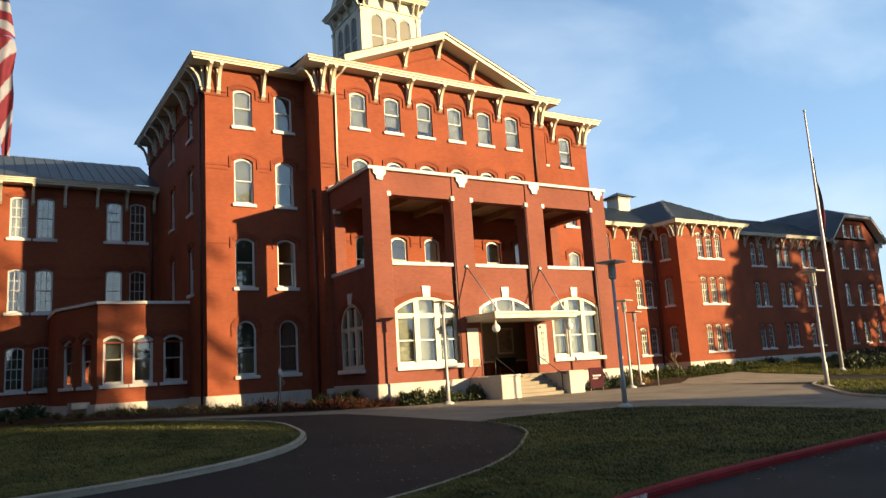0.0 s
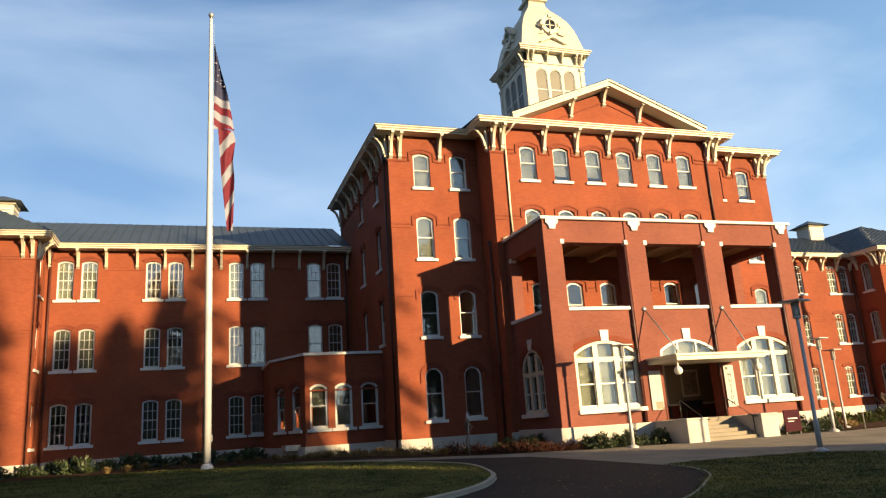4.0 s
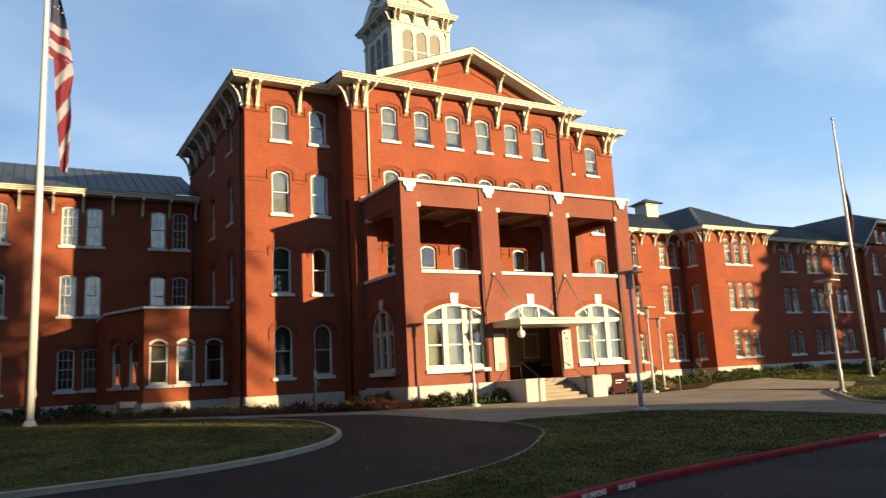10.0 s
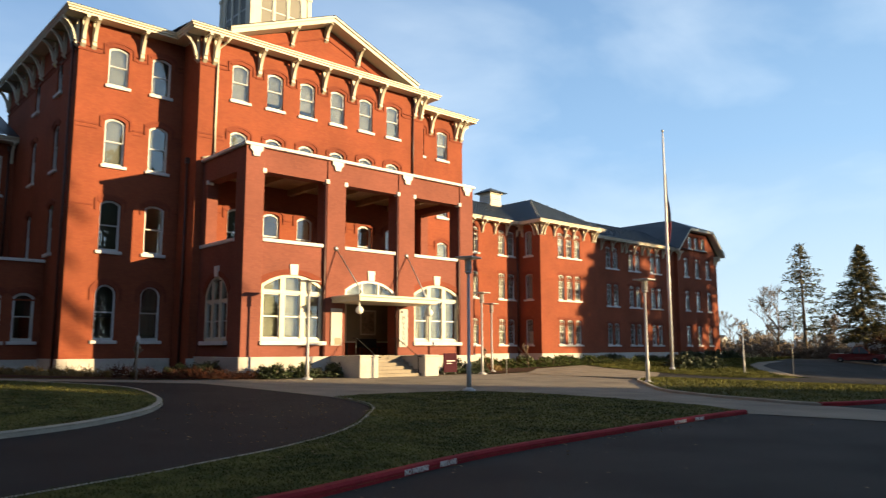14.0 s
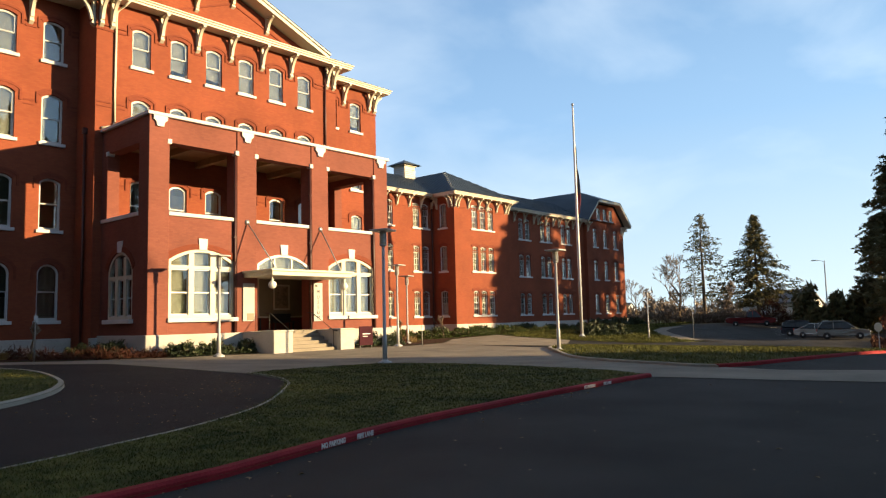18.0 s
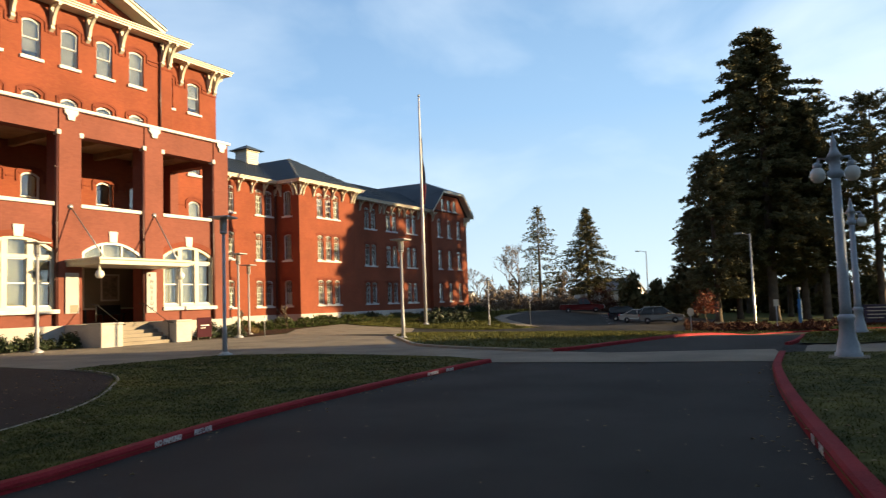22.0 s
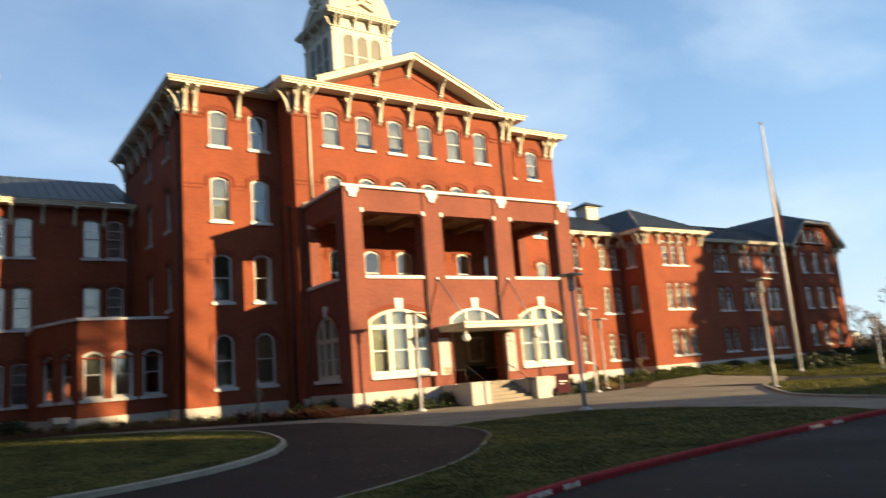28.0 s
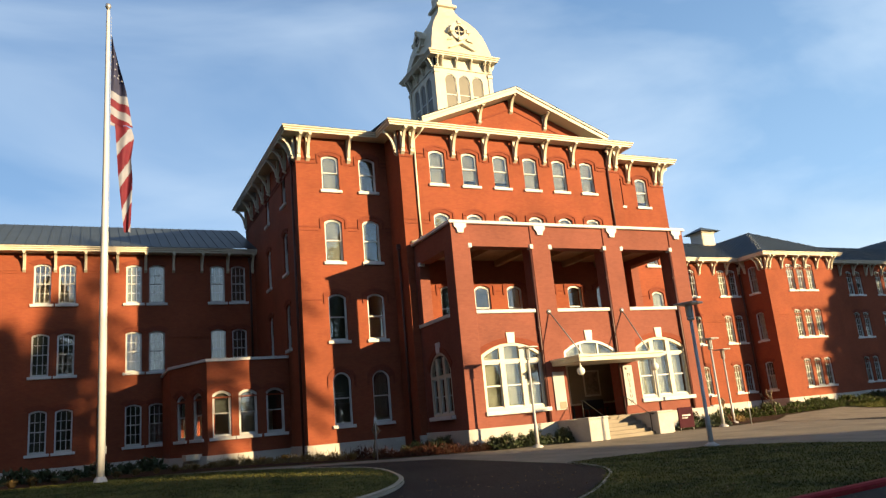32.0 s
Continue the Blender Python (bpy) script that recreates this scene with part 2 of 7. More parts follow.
POLE_GREY = paint("silver lamp paint", (0.36, 0.37, 0.39), (0.44, 0.45, 0.47), 0.45, 1.5, 20, 0.03, 0.1)
# white lowered and cooled, putting the flagpole's shade into the colour
POLE_WHITE = paint("shade-greyed white flagpole enamel", (0.42, 0.44, 0.48), (0.50, 0.52, 0.56), 0.3, 1.0, 20, 0.02)
POLE_BLUE = paint("pale blue lamp paint", (0.30, 0.36, 0.43), (0.38, 0.45, 0.52), 0.4, 1.5, 20, 0.05)
BALCONY_WOOD = paint("brown timber", (0.16, 0.085, 0.035), (0.26, 0.15, 0.07), 0.7, 1.5, 20, 0.1)
DISPLAY = paint("cream display board", (0.15, 0.13, 0.085), (0.20, 0.175, 0.12), 0.6, 1.5, 20, 0.03)
PICTURE = paint("dim picture print", (0.12, 0.10, 0.07), (0.30, 0.26, 0.19), 0.4, 4.0, 9, 0.02)
BANNER_CLOTH = paint("white banner cloth", (0.36, 0.36, 0.36), (0.42, 0.42, 0.42), 0.7, 2, 30, 0.02)
BANNER_INK = paint("grey banner ink", (0.05, 0.05, 0.05), (0.08, 0.08, 0.08), 0.6, 3, 20, 0.0)
MAROON = paint("maroon sign paint", (0.030, 0.007, 0.012), (0.048, 0.010, 0.018), 0.8, 2, 20, 0.02, sheen=0.12)
RUST_LEAF = paint("rusty autumn leaf", (0.15, 0.035, 0.012), (0.28, 0.07, 0.022), 0.7, 2.0, 20, 0.0)
STEEL = paint("galvanised steel", (0.32, 0.33, 0.34), (0.45, 0.46, 0.47), 0.4, 2.0, 30, 0.05, 0.7)
IRON = paint("black iron", (0.012, 0.012, 0.012), (0.03, 0.03, 0.03), 0.5, 2.0, 30, 0.05, 0.3)
GLOBE = paint("opal glass globe", (0.70, 0.70, 0.66), (0.78, 0.78, 0.74), 0.12, 1.0, 10, 0.0)
LENS = paint("frosted lamp lens", (0.42, 0.42, 0.40), (0.52, 0.52, 0.50), 0.25, 1.0, 10, 0.0)

# ---- building tools ----
from mathutils.geometry import delaunay_2d_cdt


def thing(name, label, category, group="", kind="", at=(0, 0, 0)):
    ob = new(name)
    ob.location = at
    return tagged(ob, label, category, group, kind)


def part(name, bm, material, parent=None, label=""):
    me = bpy.data.meshes.new(name)
    bm.normal_update()
    bm.to_mesh(me)
    bm.free()
    me.materials.append(material)
    ob = new(name, me)
    if parent is not None:
        ob.parent = parent
    if label:
        ob["label"] = label
    return ob


def raw(name, verts, faces, material, parent=None, label=""):
    me = bpy.data.meshes.new(name)
    me.from_pydata(verts, [], faces)
    me.materials.append(material)
    ob = new(name, me)
    if parent is not None:
        ob.parent = parent
    if label:
        ob["label"] = label
    return ob


def box(bm, x0, x1, y0, y1, z0, z1):
    v = [bm.verts.new((x, y, z)) for z in (z0, z1) for y in (y0, y1) for x in (x0, x1)]
    for f in ((0, 2, 3, 1), (4, 5, 7, 6), (0, 1, 5, 4), (2, 6, 7, 3), (0, 4, 6, 2), (1, 3, 7, 5)):
        bm.faces.new([v[i] for i in f])
    return v


def bevelled(bm, w=0.02, seg=1):
    bmesh.ops.bevel(bm, geom=list(bm.edges), offset=w, segments=seg, affect="EDGES", profile=0.5, clamp_overlap=True)
    return bm


def boxes(*dims, bevel=0.0):
    bm = bmesh.new()
    for d in dims:
        box(bm, *d)
    if bevel:
        bevelled(bm, bevel)
    return bm


def prism(bm, pts, d):
    """Extrudes the closed outline pts (3D) by the vector d, with both caps."""
    a = [bm.verts.new(p) for p in pts]
    b = [bm.verts.new(Vector(p) + Vector(d)) for p in pts]
    n = len(a)
    bm.faces.new(a[::-1])
    bm.faces.new(b)
    for i in range(n):
        j = (i + 1) % n
        bm.faces.new((a[i], a[j], b[j], b[i]))
    return bm


def ring(bm, outer, inner, d):
    """A frame between two outlines with the same number of points, extruded by d."""
    d = Vector(d)
    o0, i0 = [bm.verts.new(p) for p in outer], [bm.verts.new(p) for p in inner]
    o1, i1 = [bm.verts.new(Vector(p) + d) for p in outer], [bm.verts.new(Vector(p) + d) for p in inner]
    n = len(outer)
    for k in range(n):
        j = (k + 1) % n
        bm.faces.new((o0[k], o0[j], i0[j], i0[k]))
        bm.faces.new((o1[k], i1[k], i1[j], o1[j]))
        bm.faces.new((o0[k], o1[k], o1[j], o0[j]))
        bm.faces.new((i0[k], i0[j], i1[j], i1[k]))
    return bm


def lathe(profile, seg=16, at=(0, 0, 0)):
    """A turned shape from (radius, height) pairs."""
    bm = bmesh.new()
    rings = []
    for r, z in profile:
        if r < 1e-5:
            rings.append([bm.verts.new((at[0], at[1], at[2] + z))])
        else:
            rings.append([bm.verts.new((at[0] + r * math.cos(2 * math.pi * k / seg), at[1] + r * math.sin(2 * math.pi * k / seg), at[2] + z)) for k in range(seg)])
    for a, b in zip(rings, rings[1:]):
        for k in range(seg):
            j = (k + 1) % seg
            if len(a) == 1 and len(b) == 1:
                continue
            if len(a) == 1:
                bm.faces.new((a[0], b[j], b[k]))
            elif len(b) == 1:
                bm.faces.new((a[k], a[j], b[0]))
            else:
                bm.faces.new((a[k], a[j], b[j], b[k]))
    if len(rings[0]) > 1:
        bm.faces.new(rings[0][::-1])
    if len(rings[-1]) > 1:
        bm.faces.new(rings[-1])
    for f in bm.faces:
        f.smooth = True
    return bm


def tube(bm, pts, radii, seg=6):
    """A tube along pts."""
    rows = []
    for i, p in enumerate(pts):
        p = Vector(p)
        d = (Vector(pts[min(i + 1, len(pts) - 1)]) - Vector(pts[max(i - 1, 0)])).normalized()
        a = d.orthogonal().normalized()
        b = d.cross(a)
        r = radii[i] if isinstance(radii, (list, tuple)) else radii
        rows.append([bm.verts.new(p + r * (math.cos(2 * math.pi * k / seg) * a + math.sin(2 * math.pi * k / seg) * b)) for k in range(seg)])
    for a, b in zip(rows, rows[1:]):
        # line up the rings, since each has its own start
        off = min(range(seg), key=lambda o: (a[0].co - b[o].co).length)
        flip = (a[1].co - b[(off + 1) % seg].co).length > (a[1].co - b[(off - 1) % seg].co).length
        for k in range(seg):
            j = (k + 1) % seg
            bk, bj = ((off - k) % seg, (off - j) % seg) if flip else ((off + k) % seg, (off + j) % seg)
            f = bm.faces.new((a[k], a[j], b[bj], b[bk]))
            f.smooth = True
    bm.faces.new(rows[0][::-1])
    bm.faces.new(rows[-1])
    return bm


def arch(w, h, rise, inset=0.0, seg=8, z0=0.0):
    """Outline in the xz plane, centred on x, of an opening w wide and h high whose head rises by rise."""
    hw, top = w / 2 - inset, h - inset
    r = max(rise * hw / (w / 2), 1e-4)
    pts = [(-hw, z0 + inset), (-hw, top - r)]
    big = (hw * hw + r * r) / (2 * r)
    a = math.asin(min(1.0, hw / big))
    if r > hw:
        a = math.pi - a
    for k in range(1, seg):
        t = -a + 2 * a * k / seg
        pts.append((big * math.sin(t), top - big + big * math.cos(t)))
    pts += [(hw, top - r), (hw, z0 + inset)]
    return pts


def flat(pts, y):
    return [(x, y, z) for x, z in pts]


def wall(bm, origin, along, length, z0, z1, out, holes=(), thick=0.45, seg=8):
    """A wall of that thickness with arched holes (centre, width, sill, head, rise) that go through it."""
    o, u, n = Vector(origin), Vector(along).normalized(), Vector(out).normalized()
    flip = u.cross(Vector((0, 0, 1))).dot(n) < 0

    def P(s, z, d=0.0):
        return bm.verts.new(o + u * s + Vector((0, 0, z)) - n * d)

    def face(vs, f=False):
        bm.faces.new(vs[::-1] if (flip != f) else vs)
    us = sorted({0.0, length, *(c + s * w / 2 for c, w, *_ in holes for s in (-1, 1))})
    zs = sorted({z0, z1, *(v for h in holes for v in (h[2], h[3]))})
    for d, back in ((0.0, False), (thick, True)):
        for a, b in zip(us, us[1:]):
            for lo, hi in zip(zs, zs[1:]):
                mu, mz = (a + b) / 2, (lo + hi) / 2
                if any(abs(mu - c) < w / 2 and s < mz < t for c, w, s, t, _ in holes):
                    continue
                face([P(a, lo, d), P(b, lo, d), P(b, hi, d), P(a, hi, d)], back)
        for c, w, s, t, r in holes:
            if r <= 0:
                continue
            arc = [(c + x, z) for x, z in arch(w, t, r, 0, seg, s)[1:-1]]
            mid = len(arc) // 2
            for k in range(len(arc) - 1):
                corner = (c - w / 2, t) if k < mid else (c + w / 2, t)
                if (arc[k][0] - corner[0]) ** 2 + (arc[k][1] - corner[1]) ** 2 < 1e-8:
                    continue
                face([P(*corner, d), P(*arc[k], d), P(*arc[k + 1], d)], back)
            k = arc[mid]
            face([P(c - w / 2, t, d), P(*k, d), P(c + w / 2, t, d)], back) if t - k[1] > 1e-4 else None
    for c, w, s, t, r in holes:
        line = [(c + x, z) for x, z in arch(w, t, max(r, 0.001), 0, seg, s)]
        for k in range(len(line)):
            p, q = line[k], line[(k + 1) % len(line)]
            face([P(*p), P(*p, thick), P(*q, thick), P(*q)], True)
    for s in (0.0, length):
        face([P(s, z0), P(s, z0, thick), P(s, z1, thick), P(s, z1)], s > 0)
    face([P(0, z1), P(length, z1), P(length, z1, thick), P(0, z1, thick)])
    return bm


def smoothstep(a, b, v):
    t = min(1.0, max(0.0, (v - a) / (b - a)))
    return t * t * (3 - 2 * t)


def rise(x, y):
    """Height of the ground."""
    s = smoothstep
    return (s(8, 30, y) * (0.2 + 0.3 * (1 - s(4, 18, x))) * (1 - s(28, 50, x) * (1 - s(26, 44, y)))
            - (1.2 + 0.4 * (1 - s(8, 20, y))) * s(26, 66, x) * (1 - s(24, 44, y)))


def inside(x, y, line):
    """Whether the points (arrays) lie within the outline."""
    hit = np.zeros(len(x), bool)
    n = len(line)
    for i in range(n):
        (x0, y0), (x1, y1) = line[i], line[(i + 1) % n]
        if y0 != y1:
            hit ^= ((y0 > y) != (y1 > y)) & (x < (x1 - x0) * (y - y0) / (y1 - y0) + x0)
    return hit


def sheet(name, outline, off, material, parent=None, label="", size=1.6):
    """A surface within the outline that follows the ground at the height off above it."""
    line = []
    for k, a in enumerate(outline):
        b = outline[(k + 1) % len(outline)]
        m = max(1, int(math.dist(a, b) / size))
        line += [(a[0] + (b[0] - a[0]) * t / m, a[1] + (b[1] - a[1]) * t / m) for t in range(m)]
    xs, ys = [p[0] for p in line], [p[1] for p in line]
    gx, gy = np.meshgrid(np.arange(min(xs) + 0.31, max(xs), size), np.arange(min(ys) + 0.27, max(ys), size))
    gx, gy = gx.ravel(), gy.ravel()
    ok = inside(gx, gy, line)
    pts = [Vector(p) for p in line] + [Vector((float(a), float(b))) for a, b in zip(gx[ok], gy[ok])]
    n = len(line)
    v, _, f, *_ = delaunay_2d_cdt(pts, [(k, (k + 1) % n) for k in range(n)], [list(range(n))], 1, 1e-4)
    bm = bmesh.new()
    vs = [bm.verts.new((p.x, p.y, rise(p.x, p.y) + off)) for p in v]
    for q in f:
        try:
            bm.faces.new([vs[k] for k in q])
        except ValueError:
            pass
    bm.normal_update()
    for q in bm.faces:
        if q.normal.z < 0:
            q.normal_flip()
        q.smooth = True
    return part(name, bm, material, parent, label)


def curve_through(pts, step=0.5, closed=False):
    """Points about step apart on a smooth curve through pts."""
    out, n = [], len(pts)
    for i in range(n if closed else n - 1):
        p = [Vector((*pts[(i + k) % n], 0)) if closed else Vector((*pts[min(max(i + k, 0), n - 1)], 0)) for k in (-1, 0, 1, 2)]
        m = max(1, int((p[2] - p[1]).length / step))
        for k in range(m):
            t = k / m
            q = 0.5 * (2 * p[1] + (p[2] - p[0]) * t + (2 * p[0] - 5 * p[1] + 4 * p[2] - p[3]) * t * t + (3 * p[1] - p[0] - 3 * p[2] + p[3]) * t ** 3)
            out.append((q.x, q.y))
    if not closed:
        out.append(tuple(pts[-1]))
    return out


def kerb_strip(bm, line, side, width, high, low=-0.05, round_=0.03):
    """A kerb along line; its body lies to the left of the line where side is 1."""
    rows = []
    for i, p in enumerate(line):
        a, b = Vector(line[max(i - 1, 0)]), Vector(line[min(i + 1, len(line) - 1)])
        d = (b - a).normalized()
        n = Vector((-d.y, d.x)) * side
        sec = ((0, low), (0.012, high - round_), (0.012 + round_, high), (width, high), (width, low))
        row = []
        for s, z in sec:
            q = Vector(p) + n * s
            row.append(bm.verts.new((q.x, q.y, rise(q.x, q.y) + z)))
        rows.append(row)
    for a, b in zip(rows, rows[1:]):
        for k in range(4):
            f = (a[k], b[k], b[k + 1], a[k + 1])
            bm.faces.new(f if side < 0 else f[::-1])
    bm.faces.new(rows[0]), bm.faces.new(rows[-1][::-1])
    return bm

# ---- ground, roads, kerbs and lawns ----
def ground_sheet():
    xs = sorted({*np.arange(-40, 130, 2.5).tolist(), -60, -90, -150, -300, -700, -2500, 140, 160, 200, 260, 400, 700, 1200, 2500})
    ys = sorted({*np.arange(-30, 80, 2.5).tolist(), -45, -70, -120, -250, -600, -2500, 90, 110, 150, 220, 400, 900, 2500})
    verts = [(x, y, rise(x, y) - 0.10) for y in ys for x in xs]
    w = len(xs)
    faces = [(j * w + i, j * w + i + 1, (j + 1) * w + i + 1, (j + 1) * w + i) for j in range(len(ys) - 1) for i in range(w - 1)]
    g = raw("ground", verts, faces, FIELD)
    for p in g.data.polygons:
        p.use_smooth = True
    tagged(g, "wide winter grass ground running to the horizon", "ground", kind="structure")


ground_sheet()
A_KERB = [(-14, 13.4), (-6, 13.5), (-2, 13.6), (1.3, 13.95), (2.22, 14.15), (3.24, 14.48), (4.4, 15.05), (5.61, 15.98), (6.53, 17.04), (7.18, 18.15), (7.66, 19.27), (8.09, 21.1), (8.3, 22.6), (8.2, 24.0), (7.5, 25.6), (6.17, 27.9)]
A_BACK = [(4.9, 30.2), (3.0, 32.8), (-0.2, 35.6), (-4.9, 35.9), (-14, 36.2)]
C_LEFT = [(-6.0, 7.4), (-2.0, 8.0), (0.5, 8.7), (3.14, 9.5), (3.82, 9.72), (4.63, 10.05), (5.62, 10.43), (6.72, 10.99), (8.04, 11.85), (9.38, 13.05), (10.6, 14.4), (11.38, 15.3), (12.06, 16.46), (12.44, 17.67), (12.66, 18.94)]
C_TOP = [(14.0, 19.25), (15.46, 19.3), (18.2, 19.0), (19.4, 16.8), (19.6, 13.6), (19.3, 10.6), (18.4, 9.1)]
C_RED = [(17.95, 8.72), (17.3, 8.72), (15.6, 8.65), (12.85, 8.45), (10.8, 8.25), (9.1, 8.07), (7.75, 7.86), (6.45, 7.55), (5.36, 7.25), (4.5, 7.02), (1.0, 6.6), (-6.0, 6.4)]
D_RED = [(4.6, -0.24), (5.6, -0.04), (6.6, 0.15), (7.4, 0.30), (8.4, 0.48), (9.82, 0.74), (11.9, 1.08), (14.48, 1.45), (17.13, 1.75), (20.6, 1.95)]
F_EDGE = [(38, 24.0), (31.2, 20.6), (27.5, 17.8), (25.4, 16.1), (23.9, 14.6), (22.75, 12.3), (22.2, 10.5), (21.75, 9.2), (21.75, 8.45)]
F_RED = [(21.75, 8.45), (22.9, 7.95), (24.7, 7.6), (26.6, 7.2), (29.6, 6.8), (33.5, 6.6), (44.0, 6.4), (54.0, 6.6), (61.6, 6.5), (66, 3.6), (72, -4), (74, -14)]

road = sheet("road", [(-40, -14), (19.6, -14), (75, -14), (68, 5), (61, 8), (42, 8), (27, 17.5), (19.5, 19.0), (12.6, 19.5), (-40, 13)], 0.0, ASPHALT, size=2.4)
tagged(road, "dark worn asphalt road with scattered leaves", "road", kind="structure")
drive = sheet("road_drive", curve_through(A_KERB) + [(6.0, 29.6), (8.0, 29.0), (12.2, 27.0)] + [(12.69, 18.9)] + curve_through(C_LEFT)[::-1][1:], 0.006, DRIVE, size=2.0)
tagged(drive, "dark asphalt loop drive between the lawns", "road", kind="structure")
pave = sheet("pavement", [(-16, 36.2), (-4.9, 35.9), (-0.2, 35.6), (3.0, 32.8), (6.0, 29.6), (8.0, 29.0), (12.2, 27.0), (12.7, 18.9), (14, 19.2), (18.2, 19.0), (19.4, 16.8), (19.6, 13.6), (19.3, 10.6), (17.95, 8.75), (18.3, 5.5), (18.9, 1.9), (21.0, 1.9), (23.0, 2.25), (22.6, 3.6), (22.0, 5.0), (21.45, 6.6), (21.95, 8.4), (22.0, 9.3), (22.4, 10.5), (22.95, 12.2), (24.1, 14.5), (25.6, 15.9), (27.7, 17.6), (31.4, 20.3), (35, 24.5), (41, 30.0), (38, 33.5), (30.5, 29.5), (26.0, 29.8), (20.8, 29.6), (19, 30.6), (14.5, 31.0), (9.2, 31.2), (4.6, 34.8), (-0.2, 37.6), (-16, 38.2)], 0.014, CONCRETE, size=2.0)
tagged(pave, "broad pale concrete plaza before the entrance", "pavement", kind="structure")
path = sheet("pavement_path", [(21.05, 1.4), (21.15, -1.7), (20.4, -12), (27.4, -12), (28.6, -2.5), (26.5, -1.1), (25.2, 0.2), (25.1, 1.3), (24.3, 1.5)], 0.016, CONCRETE, size=2.0)
tagged(path, "pale concrete footpath beside the lawn", "pavement", kind="structure")
ramp = sheet("pavement_ramp", [(20.95, 1.92), (24.75, 2.2), (24.35, 1.5), (21.05, 1.4)], 0.018, DRIVE, size=1.0)
tagged(ramp, "dark textured kerb ramp at the footpath", "pavement", kind="structure")
side_path = sheet("pavement_side_path", [(68.5, 30.1), (72.3, 34.0), (77.1, 37.0), (83.9, 39.2), (89.4, 39.8), (89.6, 38.9), (84.4, 38.1), (78.7, 36.3), (75.6, 34.0), (72.1, 30.6), (70.2, 28.6)], 0.04, CONCRETE, size=2.0)
tagged(side_path, "narrow curved concrete footpath beside the parking lot", "pavement", kind="structure")
bed = sheet("planting_bed", [(-16, 38.2), (-0.2, 37.6), (4.6, 34.8), (9.2, 31.2), (14.5, 31.0), (19, 30.6), (20.8, 29.6), (21.05, 31.6), (16, 31.7), (15.7, 38.6), (10, 42), (5, 43), (4, 50.6), (-9, 50.6), (-16, 47.7)], 0.05, MULCH, size=2.0)
tagged(bed, "dark mulched planting bed along the wall", "planting bed", kind="structure")
bed2 = sheet("planting_bed", [(26.2, 29.9), (30.5, 29.6), (38, 33.6), (44, 38), (66, 44), (98, 45), (98, 50), (66, 50.4), (56, 47.7), (56, 50.5), (37, 50.5), (36.8, 38.5), (31.3, 38.5), (31.3, 31.7), (26.2, 31.7)], 0.05, MULCH, size=2.4)
tagged(bed2, "dark mulched planting bed along the wall", "planting bed", kind="structure")

lawns = {
    "lawn_flagpole": (0.09, curve_through(A_KERB) + A_BACK),
    "lawn_entrance": (0.042, curve_through(C_LEFT) + C_TOP + curve_through(C_RED)[1:]),
    "lawn_corner": (0.085, curve_through(D_RED) + [(21.0, 1.4), (21.1, -1.7), (20.35, -12), (2, -12)]),
    "lawn_plaza": (0.08, curve_through(F_EDGE) + curve_through(F_RED)[1:] + [(80, -14), (80, 11), (64, 13.5), (56, 22), (45, 25)]),
    "lawn_roadside": (0.06, [(25.0, 1.75), (24.85, 1.3), (24.9, 0.2), (26.15, -1.1), (28.25, -2.4), (27.3, -12), (60, -14), (70, -8), (69, 0.0), (64, 2.2), (45, 2.45), (35, 2.15), (28, 1.9)]),
    "lawn_wing": (0.06, [(52.5, 37.6), (54.5, 33.6), (59, 30.2), (68, 28.3), (68.5, 30.1), (72.3, 34.0), (77.1, 37.0), (83.9, 39.2), (89.4, 39.8), (98, 42.5), (110, 46), (98, 45.2), (66, 44.2), (54, 41.2)]),
}
for name, (up, line) in lawns.items():
    tagged(sheet(name, line, up, LAWN, size=1.5), "dull green winter lawn with fallen leaves", "lawn", kind="structure")
far_lot = sheet("road_parking", [(64, 14), (77, 11.7), (90, 14), (104, 22), (125, 32), (120, 40), (101, 42), (92, 41.2), (84.4, 38.1), (78.7, 36.3), (75.6, 34.0), (72.1, 30.6), (70, 28.2), (68, 26)], 0.02, ASPHALT, size=3.0)
tagged(far_lot, "dark asphalt parking lot", "road", kind="structure")
loop = sheet("road_loop", [(31.8, 21.6), (38.2, 24.3), (45, 25.3), (56, 22.4), (64, 14.2), (68, 25.8), (70, 27.8), (59, 30.3), (54.6, 33.8), (50, 31.2), (46.0, 29.0), (40, 27.5), (34, 27)], 0.02, DRIVE, size=2.2)
tagged(loop, "dark asphalt loop beside the wing", "road", kind="structure")
apron = sheet("pavement_wing", [(38, 33.5), (44, 37.9), (53.5, 41), (52.6, 37.8), (54.6, 33.8), (50, 31.2), (46, 29.0), (40, 27.5), (34, 27), (34, 30)], 0.03, CONCRETE, size=2.2)
tagged(apron, "pale concrete apron along the wing's planting bed", "pavement", kind="structure")

def kerb(name, line, side, width, high, material, label):
    k = part(name, kerb_strip(bmesh.new(), curve_through(line), side, width, high), material)
    return tagged(k, label, "kerb", kind="structure")


kerb("kerb_flagpole_lawn", A_KERB, 1, 0.14, 0.115, KERB, "pale concrete kerb round the lawn")
kerb("kerb_entrance_lawn", C_LEFT, -1, 0.10, 0.05, KERB, "pale concrete kerb along the drive")
kerb("kerb_fire_lane", C_RED, -1, 0.16, 0.10, RED_KERB, "red painted fire lane kerb")
kerb("kerb_corner", D_RED, -1, 0.18, 0.135, RED_KERB, "red painted kerb round the corner lawn")
kerb("kerb_plaza_red", F_RED[:-1], 1, 0.17, 0.11, RED_KERB, "red painted kerb along the road")
